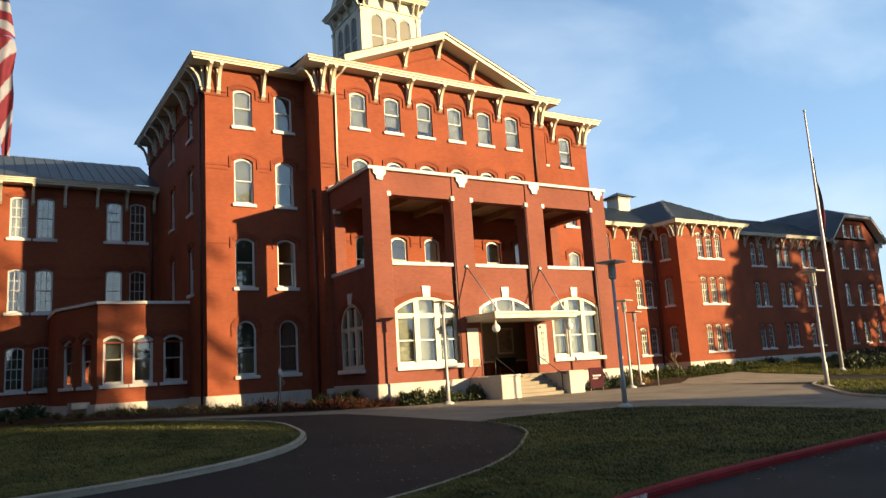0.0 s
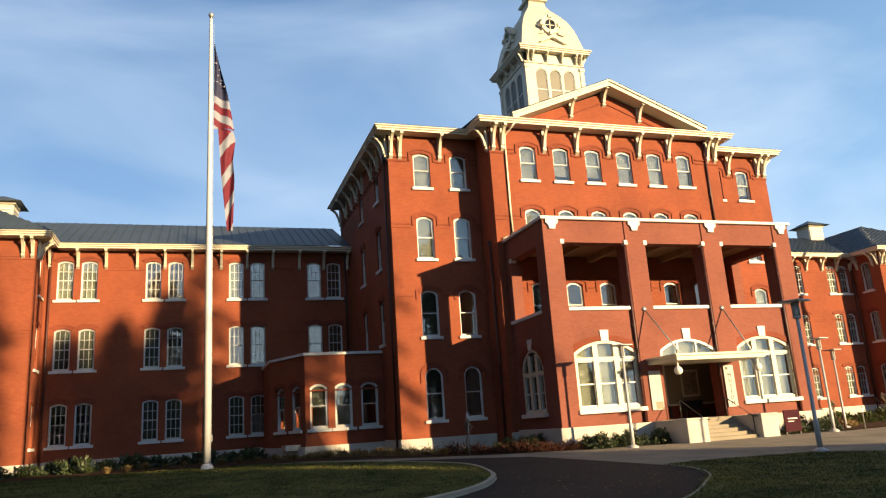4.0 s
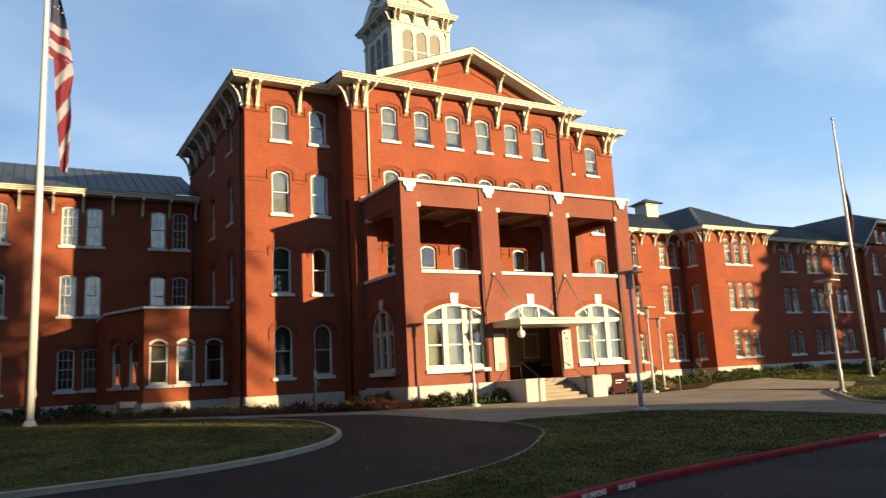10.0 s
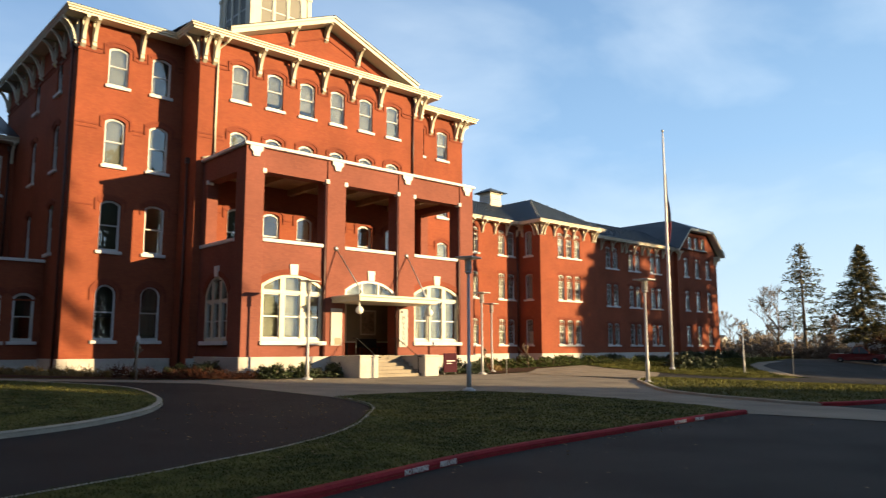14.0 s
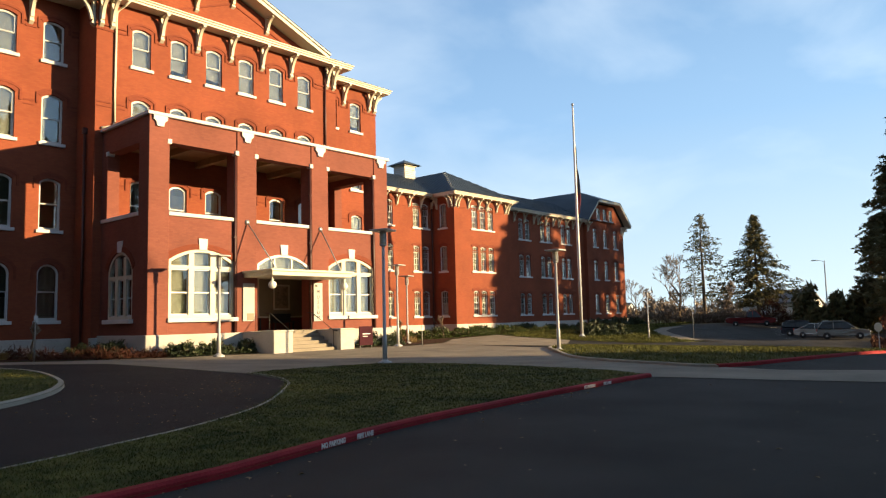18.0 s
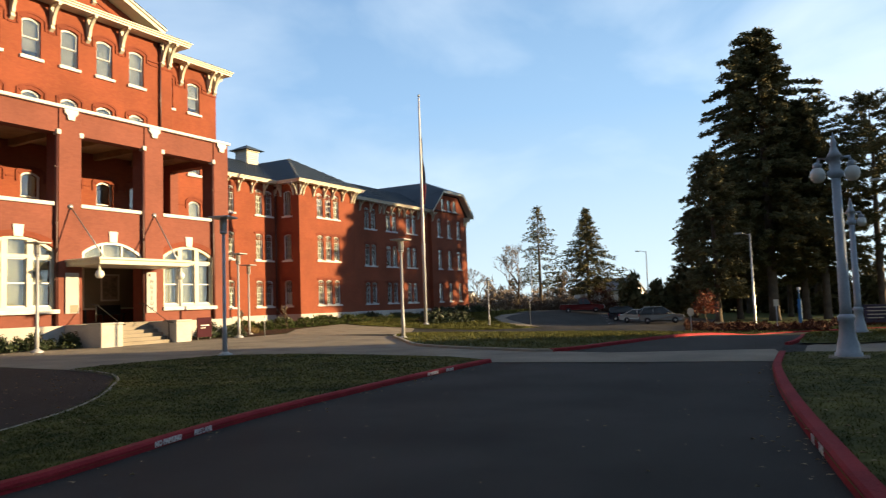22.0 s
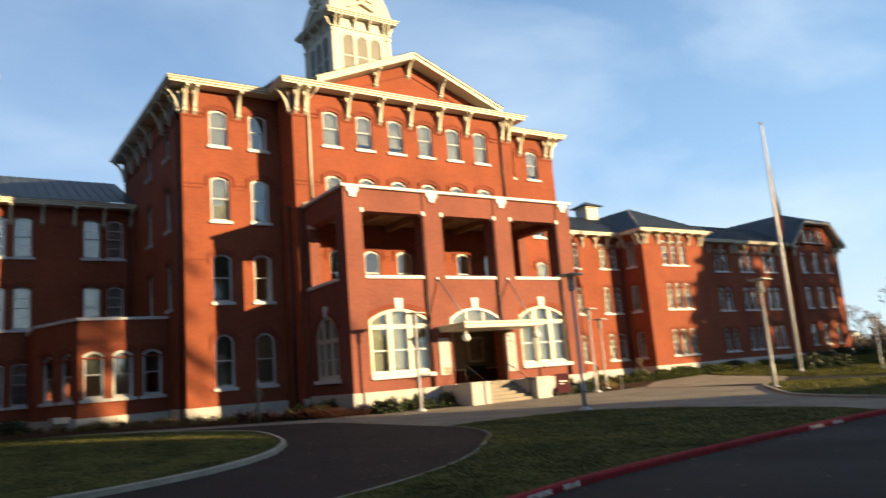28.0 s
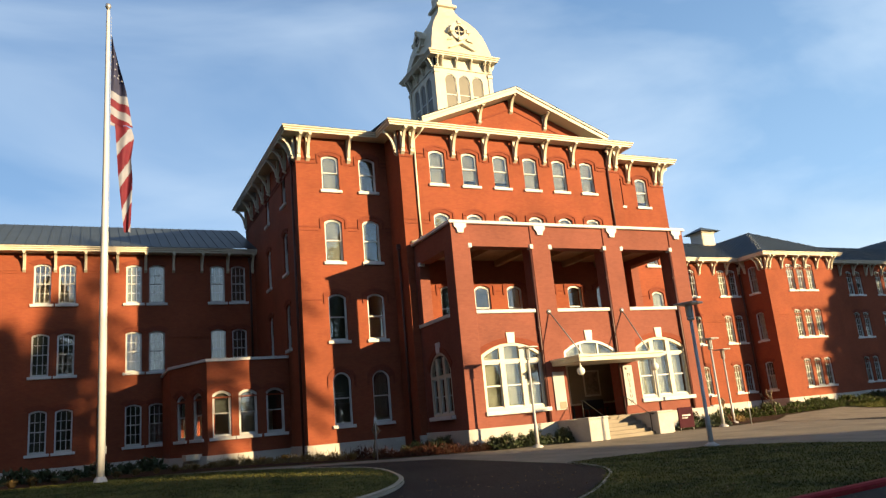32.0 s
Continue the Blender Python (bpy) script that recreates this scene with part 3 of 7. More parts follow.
kerb("kerb_roadside", [(24.75, 2.15), (26.0, 2.02), (28.2, 2.0), (30.5, 2.1)], -1, 0.16, 0.10, RED_KERB, "short red painted kerb at the lawn's tip")
kerb("kerb_plaza", F_EDGE, 1, 0.15, 0.10, KERB, "pale concrete kerb of the plaza lawn")

# ---- windows, brackets and other repeated parts of the buildings ----
def sash_window(parent, w, h, rise_, cols=1, rows=(1, 1), blind=0.0, blind_mat=None, hood=True, ears=True, sill_w=0.26, split=0.5, frame_w=0.05):
    """A sliding sash window with an arched head; it faces -y and its sill's top is at z 0."""
    bm = bmesh.new()
    ring(bm, flat(arch(w, h, rise_), 0.09), flat(arch(w, h, rise_, frame_w), 0.09), (0, 0.14, 0))
    win = part("window", bm, WHITE, parent)
    f, zm = frame_w, h * split
    iw = w / 2 - f - 0.003
    st = 0.042
    # lower sash
    bm = bmesh.new()
    ring(bm, [(-iw, 0.17, f), (iw, 0.17, f), (iw, 0.17, zm + 0.03), (-iw, 0.17, zm + 0.03)],
         [(-iw + st, 0.17, f + 0.075), (iw - st, 0.17, f + 0.075), (iw - st, 0.17, zm - 0.015), (-iw + st, 0.17, zm - 0.015)], (0, 0.045, 0))
    for c in range(1, cols):
        x = -iw + 2 * iw * c / cols
        box(bm, x - 0.019, x + 0.019, 0.175, 0.205, f + 0.07, zm)
    for r in range(1, rows[1]):
        z = f + 0.06 + (zm - f - 0.06) * r / rows[1]
        box(bm, -iw + st, iw - st, 0.177, 0.203, z - 0.019, z + 0.019)
    part("lower_sash", bm, WHITE, win)
    # upper sash
    bm = bmesh.new()
    up = [(x, max(z, zm)) for x, z in arch(w, h, rise_, f + 0.003)]
    up_in = [(x, max(z, zm + 0.045)) for x, z in arch(w, h, rise_, f + st)]
    ring(bm, flat(up, 0.115), flat(up_in, 0.115), (0, 0.045, 0))
    for c in range(1, cols):
        x = -iw + 2 * iw * c / cols
        box(bm, x - 0.019, x + 0.019, 0.12, 0.15, zm + 0.03, h - f - 0.05 - rise_ * (0.15 if abs(x) < 0.12 else 0.4))
    for r in range(1, rows[0]):
        z = zm + (h - zm - 0.1) * r / rows[0]
        box(bm, -iw + st, iw - st, 0.122, 0.148, z - 0.019, z + 0.019)
    part("upper_sash", bm, WHITE, win)
    # panes
    pl = part("pane", prism(bmesh.new(), [(-iw + 0.03, 0.188, f + 0.04), (-iw + 0.03, 0.188, zm), (iw - 0.03, 0.188, zm), (iw - 0.03, 0.188, f + 0.04)], (0, 0.005, 0)), GLASS, win)
    pu = part("pane", prism(bmesh.new(), flat([(x, max(z, zm + 0.02)) for x, z in arch(w, h, rise_, f + 0.03)], 0.134), (0, 0.005, 0)), GLASS, win)
    pl.visible_shadow = pu.visible_shadow = False
    part("window_sill", bevelled(boxes((-w / 2 - sill_w / 2, w / 2 + sill_w / 2, -0.12, 0.1, -0.17, -0.002)), 0.015), STONE, win, "white stone sill")
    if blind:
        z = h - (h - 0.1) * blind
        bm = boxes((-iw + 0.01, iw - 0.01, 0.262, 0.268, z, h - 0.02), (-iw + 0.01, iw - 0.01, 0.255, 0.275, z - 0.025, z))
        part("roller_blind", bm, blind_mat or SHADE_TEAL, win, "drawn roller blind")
    if hood:
        drop = 0.34 if ears else 0.0
        def line(dw, dh, dr):
            p = arch(w + dw, h + dh, rise_ + dr)[1:-1]
            zs = h - rise_ - drop
            return [(p[0][0], zs)] + p + [(p[-1][0], zs)] if ears else p
        inner, mid_, outer = line(0.02, 0.01, 0), line(0.36, 0.20, 0.05), line(0.56, 0.31, 0.09)
        bm = bmesh.new()
        for a, b, d in ((inner, mid_, 0.03), (mid_, outer, 0.06)):
            if ears and a is inner:
                a, b = a[1:-1], b[1:-1]
            for k in range(len(a) - 1):
                prism(bm, [(a[k][0], 0.01, a[k][1]), (b[k][0], 0.01, b[k][1]), (b[k + 1][0], 0.01, b[k + 1][1]), (a[k + 1][0], 0.01, a[k + 1][1])], (0, -d - 0.01, 0))
        bmesh.ops.remove_doubles(bm, verts=list(bm.verts), dist=0.0005)
        part("window_hood", bm, BRICK_TRIM, win, "moulded brick hood")
    return win


def eave_bracket(parent, reach=0.82, high=1.3, wide=0.19):
    """A curved timber bracket; the wall is at y 0, the soffit at z 0."""
    bm = bmesh.new()
    box(bm, -wide / 2, wide / 2, -0.15, 0, -high, 0)
    box(bm, -wide * 0.6, wide * 0.6, -reach, -0.152, -0.07, 0)
    n, foot = 9, high * 0.86
    inner, outer = [], []
    for k in range(n + 1):
        t = k / n * math.pi / 2
        y, z = -0.12 - (reach - 0.14) * (1 - math.cos(t)), -foot + (foot - 0.06) * math.sin(t)
        ny, nz = -(foot - 0.06) * math.cos(t), -(reach - 0.14) * math.sin(t)
        m = math.hypot(ny, nz)
        w = 0.10 + 0.05 * math.sin(2 * t)
        inner.append((y, z))
        outer.append((y + ny / m * w, min(z + nz / m * w, -0.02)))
    for k in range(n):
        prism(bm, [(-wide * 0.42, *inner[k]), (-wide * 0.42, *inner[k + 1]), (-wide * 0.42, *outer[k + 1]), (-wide * 0.42, *outer[k])], (wide * 0.84, 0, 0))
    prism(bm, [(-wide * 0.56, -0.19, -high - 0.02), (-wide * 0.56, 0, -high - 0.16), (-wide * 0.56, 0, -high + 0.06), (-wide * 0.56, -0.19, -high + 0.06)], (wide * 1.12, 0, 0))
    bmesh.ops.remove_doubles(bm, verts=list(bm.verts), dist=0.0005)
    bmesh.ops.recalc_face_normals(bm, faces=list(bm.faces))
    return part("bracket", bm, CREAM, parent)


def downpipe(parent, x, y, z0, z1, hopper=True):
    bm = bmesh.new()
    tube(bm, [(x, y, z0), (x, y, z1)], 0.07, 8)
    for k in range(int((z1 - z0) / 2.6) + 1):
        z = z0 + 0.4 + 2.6 * k
        if z < z1:
            box(bm, x - 0.08, x + 0.08, y - 0.03, y + 0.08, z, z + 0.06)
    if hopper:
        box(bm, x - 0.12, x + 0.12, y - 0.1, y + 0.08, z1 - 0.05, z1 + 0.25)
    return part("downpipe", bm, PIPE, parent)


def eave(parent, line, z, over, thick=0.30, closed=False):
    """A boxed eave: soffit, fascia and gutter moulding along the wall line (outside to the right of its run)."""
    bm = bmesh.new()
    secs = ((-0.05, 0.0), (over - 0.02, 0.0), (over - 0.02, 0.10), (over + 0.05, 0.12), (over + 0.05, 0.2), (over + 0.12, 0.24), (over + 0.12, thick), (-0.05, thick + 0.04))
    rows, n = [], len(line)
    for i, p in enumerate(line):
        p = Vector(p)
        d0 = (p - Vector(line[i - 1])).normalized() if i or closed else None
        d1 = (Vector(line[(i + 1) % n]) - p).normalized() if i < n - 1 or closed else None
        d0, d1 = d0 or d1, d1 or d0
        n0, n1 = Vector((d0.y, -d0.x)), Vector((d1.y, -d1.x))
        m = (n0 + n1) / max(0.3, 1 + n0.dot(n1))
        rows.append([bm.verts.new((p.x + m.x * s, p.y + m.y * s, z + h)) for s, h in secs])
    loop = list(zip(rows, rows[1:] + rows[:1])) if closed else list(zip(rows, rows[1:]))
    for a, b in loop:
        for k in range(len(secs)):
            j = (k + 1) % len(secs)
            bm.faces.new((a[k], b[k], b[j], a[j]))
    if not closed:
        bm.faces.new(rows[0][::-1]), bm.faces.new(rows[-1])
    return part("eave", bm, CREAM, parent, "cream boxed eave with gutter")


def seamed_roof(parent, quads, seams=0.6, name="roof", material=None):
    """Roof slopes (each a list of 3 or 4 corners, the first two on the eave) with standing seams up the slope."""
    bm, sm = bmesh.new(), bmesh.new()
    for q in quads:
        q = [Vector(p) for p in q]
        bm.faces.new([bm.verts.new(p) for p in q])
        a, b = q[0], q[1]
        c, d = (q[2], q[3]) if len(q) == 4 else (q[2], q[2])
        n = (b - a).cross(d - a).normalized()
        if n.z < 0:
            n = -n
        e = (b - a).normalized()
        up = n.cross(e)
        if up.z < 0:
            up = -up
        length = (b - a).length
        h = up.dot(d - a)
        sd, sc = e.dot(d - a), e.dot(c - a)
        for k in range(1, int(length / seams)):
            s = k * seams
            t = 1.0
            if s < sd:
                t = s / sd
            elif s > sc:
                t = (length - s) / max(1e-6, length - sc)
            if t * h < 0.2:
                continue
            p0, p1 = a + e * s, a + e * s + up * (h * t)
            w = e * 0.016
            prism(sm, [p0 - w, p0 + w, p0 + w + n * 0.045, p0 - w + n * 0.045], p1 - p0)
    bmesh.ops.remove_doubles(bm, verts=list(bm.verts), dist=0.001)
    roof = part(name, bm, material or ROOF, parent)
    tagged(part("standing_seams", sm, material or ROOF, roof), kind="stuff")
    return roof


def place(ob, x, y, z, turn=0):
    ob.matrix_basis = pose(x, y, z, 0, 0, turn)
    return ob


# heights: sill and head of each storey
ROWS_Z = {1: (2.02, 4.80), 2: (6.50, 9.08), 3: (10.90, 13.36), 4: (15.10, 17.17)}
ZB = -0.6                                  # foot of the walls
PL = 1.12                                  # top of the plinth

# ---- the centre building ----
centre = thing("brick_building", "four-storey red brick hall with cream eaves and a pediment", "building")
XL, XR, YM = 10.26, 36.90, 38.70           # main block
PX0, PX1, YP = 15.70, 31.30, 36.60         # projecting pavilion
YB = 53.7                                  # rear
EZ = 18.22                                 # soffit
colsL, colsR = (12.24, 14.48), (32.68, 34.92)
colsP = [18.06 + 2.13 * i for i in range(6)]


def holes_for(cols, rows, x0, w=1.02, rises={1: 0.45, 2: 0.2, 3: 0.2, 4: 0.16}):
    return [(c - x0, w, ROWS_Z[r][0], ROWS_Z[r][1], rises[r]) for c in cols for r in rows]


bm = bmesh.new()
wall(bm, (XL, YM, 0), (1, 0, 0), PX0 - XL, ZB, EZ, (0, -1, 0), holes_for(colsL, (1, 2, 3, 4), XL))
part("wall", bm, BRICK, centre)
bm = bmesh.new()
wall(bm, (PX1, YM, 0), (1, 0, 0), XR - PX1, ZB, EZ, (0, -1, 0), holes_for(colsR, (1, 2, 3, 4), PX1))
part("wall", bm, BRICK, centre)
door_holes = [(23.5 - PX0, 3.0, 1.25, 4.0, 0.0)]
bm = wall(bmesh.new(), (PX0, YP, 0), (1, 0, 0), PX1 - PX0, ZB, EZ, (0, -1, 0), holes_for(colsP, (2, 3, 4), PX0) + door_holes)
part("wall", bm, BRICK, centre)
part("wall", wall(bmesh.new(), (PX0, YP + 0.45, 0), (0, 1, 0), YM - YP - 0.45, ZB, EZ, (-1, 0, 0)), BRICK, centre)
bm = bmesh.new()
wall(bm, (PX1, YP + 0.45, 0), (0, 1, 0), YM - YP - 0.45, ZB, EZ, (1, 0, 0))
part("wall", bm, BRICK, centre)
sideY = (41.85, 46.3)
bm = wall(bmesh.new(), (XL, YM + 0.45, 0), (0, 1, 0), YB - YM - 0.45, ZB, EZ, (-1, 0, 0), [(y - YM - 0.45, 1.02, ROWS_Z[r][0], ROWS_Z[r][1], 0.2) for y in sideY for r in (2, 3, 4)])
part("wall", bm, BRICK, centre)
part("wall", wall(bmesh.new(), (XR, YM + 0.45, 0), (0, 1, 0), YB - YM - 0.45, ZB, EZ, (1, 0, 0)), BRICK, centre)
bm = bmesh.new()
wall(bm, (XL, YB, 0), (1, 0, 0), XR - XL, ZB, EZ, (0, 1, 0))
part("wall", bm, BRICK, centre)

# string courses and corbelled band under the eave
bm = bmesh.new()
for z, hgt, p in ((16.62, 0.10, 0.04), (16.86, 0.08, 0.06), (12.86, 0.09, 0.03), (12.66, 0.05, 0.03), (8.72, 0.07, 0.03)):
    for x0, x1, y, cols in ((XL - p, PX0 - 0.02, YM, colsL), (PX0 - p, PX1 + p, YP, colsP), (PX1 + 0.02, XR + p, YM, colsR)):
        cuts = [x0] + [v for c in cols for v in (c - 0.87, c + 0.87)] + [x1]
        for a, b in zip(cuts[::2], cuts[1::2]):
            if b - a > 0.05:
                box(bm, a, b, y - p, y + 0.01, z, z + hgt)
    box(bm, XL - p, XL + 0.01, YM + 0.02, YB, z, z + hgt) if z > 16.5 else None
tagged(part("string_course", bm, BRICK_TRIM, centre), kind="stuff")
for d in ((XL - 0.10, PX0 - 0.10, YM - 0.10, YM + 0.02), (XL - 0.10, XL + 0.02, YM + 0.02, 42.1), (PX0 - 0.10, 16.0, YP - 0.10, YP + 0.02), (PX1 + 0.10, XR + 0.10, YM - 0.10, YM + 0.02), (XR - 0.02, XR + 0.10, YM + 0.02, 50.6)):
    part("plinth", bevelled(boxes((*d, ZB, PL)), 0.02), PLINTH, centre, "pale stone plinth")

# windows of the centre building: one of each kind, then copies
def window_rows(parent, cols, y, rows, kinds, turn=0, axis="x", seed=0):
    rng = random.Random(seed)
    for r in rows:
        for c in cols:
            proto = kinds[r][rng.randrange(len(kinds[r]))]
            m = pose(c, y, ROWS_Z[r][0], 0, 0, turn) if axis == "x" else pose(y, c, ROWS_Z[r][0], 0, 0, turn)
            if not proto.get("placed"):
                proto["placed"] = 1
                proto.parent = parent
                proto.matrix_basis = m
            else:
                o = copy_thing(proto, m)
                o.parent = parent


hh = {r: ROWS_Z[r][1] - ROWS_Z[r][0] for r in ROWS_Z}
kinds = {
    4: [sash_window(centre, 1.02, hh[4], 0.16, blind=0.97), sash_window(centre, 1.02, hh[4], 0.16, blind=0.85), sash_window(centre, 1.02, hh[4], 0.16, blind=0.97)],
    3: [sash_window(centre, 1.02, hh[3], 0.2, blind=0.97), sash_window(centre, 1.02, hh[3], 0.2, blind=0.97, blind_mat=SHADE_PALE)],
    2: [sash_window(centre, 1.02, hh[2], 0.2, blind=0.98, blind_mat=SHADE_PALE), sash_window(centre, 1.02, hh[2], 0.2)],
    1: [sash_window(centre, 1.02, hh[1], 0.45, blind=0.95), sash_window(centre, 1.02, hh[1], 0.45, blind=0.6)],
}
window_rows(centre, colsL, YM, (4, 3, 1), kinds, seed=3)
window_rows(centre, colsL[:1], YM, (2,), {2: kinds[2][:1]})
window_rows(centre, colsL[1:], YM, (2,), {2: kinds[2][1:]})
window_rows(centre, colsR, YM, (4, 3, 2, 1), kinds, seed=5)
window_rows(centre, colsP, YP, (4, 3, 2), kinds, seed=8)
plain = {r: [sash_window(centre, 1.02, hh[r], 0.2, blind=0.6, hood=True, ears=False)] for r in (2, 3, 4)}
window_rows(centre, sideY, XL, (4, 3, 2), plain, -90, "y")

# floors and partitions inside, seen through the panes
bm = bmesh.new()
for z in (1.25, 5.75, 10.15, 14.4, 18.0):
    box(bm, XL + 0.5, XR - 0.5, YM + 0.5, YM + 5.0, z - 0.25, z)
    box(bm, PX0 + 0.5, PX1 - 0.5, YP + 0.5, YM + 0.45, z - 0.25, z)
box(bm, XL + 0.5, XR - 0.5, YM + 5.0, YM + 5.2, 0, 18)
for x in (13.4, PX0 + 0.1, 21.2, 25.5, PX1 - 0.1, 33.8):
    box(bm, x - 0.08, x + 0.08, YM + 0.5, YM + 5.0, 0, 18)
part("interior_wall", bm, PLASTER, centre, "plain rooms behind the windows")

# eaves and brackets
eave(centre, [(XL, YB), (XL, YM), (PX0, YM), (PX0, YP), (PX1, YP), (PX1, YM), (XR, YM), (XR, YB)], EZ, 0.78)
br = eave_bracket(centre)
first = True
spots = []
for x in (10.42, 10.95, 13.36):
    spots.append((x, YM, 0))
for x in (PX0 + 0.22, PX0 + 0.78, *[18.06 + 2.13 * (i + 0.5) for i in range(5)], PX1 - 0.78, PX1 - 0.22):
    spots.append((x, YP, 0))
for x in (33.80, 36.20, 36.73):
    spots.append((x, YM, 0))
for y in (YM + 0.2, YM + 0.75, 41.0, 42.7, 45.4, 47.2, 49.0, 51.0, 53.3):
    spots.append((XL, y, -90))
spots += [(PX0, YP + 0.25, -90), (XR, YM + 0.25, 90), (XR, YM + 0.8, 90)]
for i, (x, y, turn) in enumerate(spots):
    m = pose(x, y, EZ, 0, 0, turn)
    if i == 0:
        br.matrix_basis = m
    else:
        copy_thing(br, m)

# pediment and roofs
APX, APZ, PH = 23.5, 21.05, 6.5
YG = YP - 0.02
bm = prism(bmesh.new(), [(APX - PH + 0.2, YG, EZ + 0.3), (APX + PH - 0.2, YG, EZ + 0.3), (APX, YG, APZ - 0.12)], (0, 0.4, 0))
part("gable_wall", bm, BRICK, centre)
bm = bmesh.new()
for s in (-1, 1):
    a, b = Vector((APX + s * PH, 0, EZ + 0.22)), Vector((APX, 0, APZ))
    d = (b - a).normalized()
    n = Vector((-d.z, 0, d.x)) * (1 if s < 0 else -1)
    if n.z < 0:
        n = -n
    tip = Vector((APX, 0, APZ + 0.36 / n.z))
    y0, y1 = YP - 0.92, YP + 0.1
    prism(bm, [(a.x, y0, a.z), (b.x, y0, b.z), (tip.x, y0, tip.z), ((a + n * 0.36).x, y0, (a + n * 0.36).z)], (0, y1 - y0, 0))
    c0, c1 = a + n * 0.24, b + n * 0.0
    prism(bm, [(c0.x, y0 - 0.08, c0.z), (tip.x, y0 - 0.08, APZ + 0.24 / n.z), (tip.x, y0 - 0.08, tip.z), ((a + n * 0.36).x, y0 - 0.08, (a + n * 0.36).z)], (0, 0.08, 0))
part("raking_cornice", bm, CREAM, centre)
for x, z in ((APX - 2.35, 1), (APX - 0.02, 0), (APX + 2.35, 1)):
    zz = APZ - (APZ - EZ - 0.22) * abs(x - APX) / PH
    copy_thing(br, pose(x, YP, zz + 0.02) @ Matrix.Diagonal((1, 1, 0.72, 1)))
bm = bmesh.new()
for k, s in enumerate((-1, 1)):
    a, b = Vector((APX + s * 3.6, YG, EZ + 0.62)), Vector((APX, YG, EZ + 2.05))
    prism(bm, [(a.x, a.y, a.z), (b.x, b.y, b.z), (b.x, b.y, b.z + 0.1), (a.x, a.y, a.z + 0.1)], (0, -0.05, 0))
tagged(part("string_course", bm, BRICK_TRIM, centre), kind="stuff")
o = 0.86
ztop, rz = EZ + 0.34, 20.3
seamed_roof(centre, [
    [(XL - o, YM - o, ztop), (XR + o, YM - o, ztop), (XR - 7, 48, rz), (XL + 7, 48, rz)],
    [(XL - o, YB + o, ztop), (XL - o, YM - o, ztop), (XL + 7, 48, rz), (XL + 7, 49.5, rz)],
    [(XR + o, YM - o, ztop), (XR + o, YB + o, ztop), (XR - 7, 49.5, rz), (XR - 7, 48, rz)],
    [(XR + o, YB + o, ztop), (XL - o, YB + o, ztop), (XL + 7, 49.5, rz), (XR - 7, 49.5, rz)]])
seamed_roof(centre, [
    [(APX - PH - 0.1, YP - 1.0, EZ + 0.62), (APX - PH - 0.1, 46, EZ + 0.62), (APX, 46, APZ + 0.42), (APX, YP - 1.0, APZ + 0.42)],
    [(APX + PH + 0.1, 46, EZ + 0.62), (APX + PH + 0.1, YP - 1.0, EZ + 0.62), (APX, YP - 1.0, APZ + 0.42), (APX, 46, APZ + 0.42)]])
seamed_roof(centre, [[(PX0 - o, YP - o, ztop), (APX - PH, YP - o, ztop), (APX - PH, 41, ztop + 0.6), (PX0 - o, 41, ztop + 0.6)]])
seamed_roof(centre, [[(APX + PH, YP - o, ztop), (PX1 + o, YP - o, ztop), (PX1 + o, 41, ztop + 0.6), (APX + PH, 41, ztop + 0.6)]])
downpipe(centre, XL - 0.14, YM + 0.5, ZB, EZ - 1.4)
part("downpipe", tube(bmesh.new(), [(PX0 + 1.35, YP - 0.75, EZ + 0.02), (PX0 + 1.2, YP - 0.5, EZ - 0.22), (PX0 + 0.98, YP - 0.12, EZ - 0.5), (PX0 + 0.95, YP - 0.09, EZ - 0.9), (PX0 + 0.95, YP - 0.09, 14.5), (PX0 + 0.95, YP - 0.09, 11.95), (PX0 + 0.85, YP - 0.09, 11.72), (PX0 + 0.3, YP - 0.09, 11.55)], 0.06, 8), CREAM, centre, "cream rain pipe")
downpipe(centre, PX1 - 0.95, YP - 0.08, 11.6, EZ - 0.3)
downpipe(centre, PX0 - 0.1, YP + 0.9, ZB, 11.4)

# ---- the bell tower on its roof ----
tower = thing("bell_tower", "cream wooden tower with louvred arches and a square bell-shaped dome", "tower", at=(0, 0, 0))
TX, TY, TH = 23.42, 44.2, 2.22
bm = bmesh.new()
for org, al, out in (((TX - TH, TY - TH, 0), (1, 0, 0), (0, -1, 0)), ((TX + TH, TY + TH, 0), (-1, 0, 0), (0, 1, 0)),
                     ((TX - TH, TY + TH, 0), (0, -1, 0), (-1, 0, 0)), ((TX + TH, TY - TH, 0), (0, 1, 0), (1, 0, 0))):
    wall(bm, org, al, 2 * TH, 18.0, 26.5, out, [(TH - 1.06, 0.88, 22.35, 25.3, 0.44), (TH, 0.88, 22.35, 25.3, 0.44), (TH + 1.06, 0.88, 22.35, 25.3, 0.44)], 0.15)
part("wall", bm, CREAM, tower)
def tower_window(parent):
    bm = bmesh.new()
    ring(bm, flat(arch(0.88, 2.95, 0.44), 0.05), flat(arch(0.88, 2.95, 0.44, 0.05), 0.05), (0, 0.06, 0))
    box(bm, -0.41, 0.41, 0.055, 0.1, 1.38, 1.45)
    w = part("window", bm, WHITE, parent)
    p = part("pane", prism(bmesh.new(), flat(arch(0.88, 2.95, 0.44, 0.03), 0.085), (0, 0.02, 0)), LOUVRE, w, "grey painted louvre panel")
    return w
LOUVRE = paint("grey louvre paint", (0.085, 0.085, 0.072), (0.11, 0.108, 0.092), 0.5, 1.5, 30, 0.1)
tw0 = tower_window(tower)
k = 0
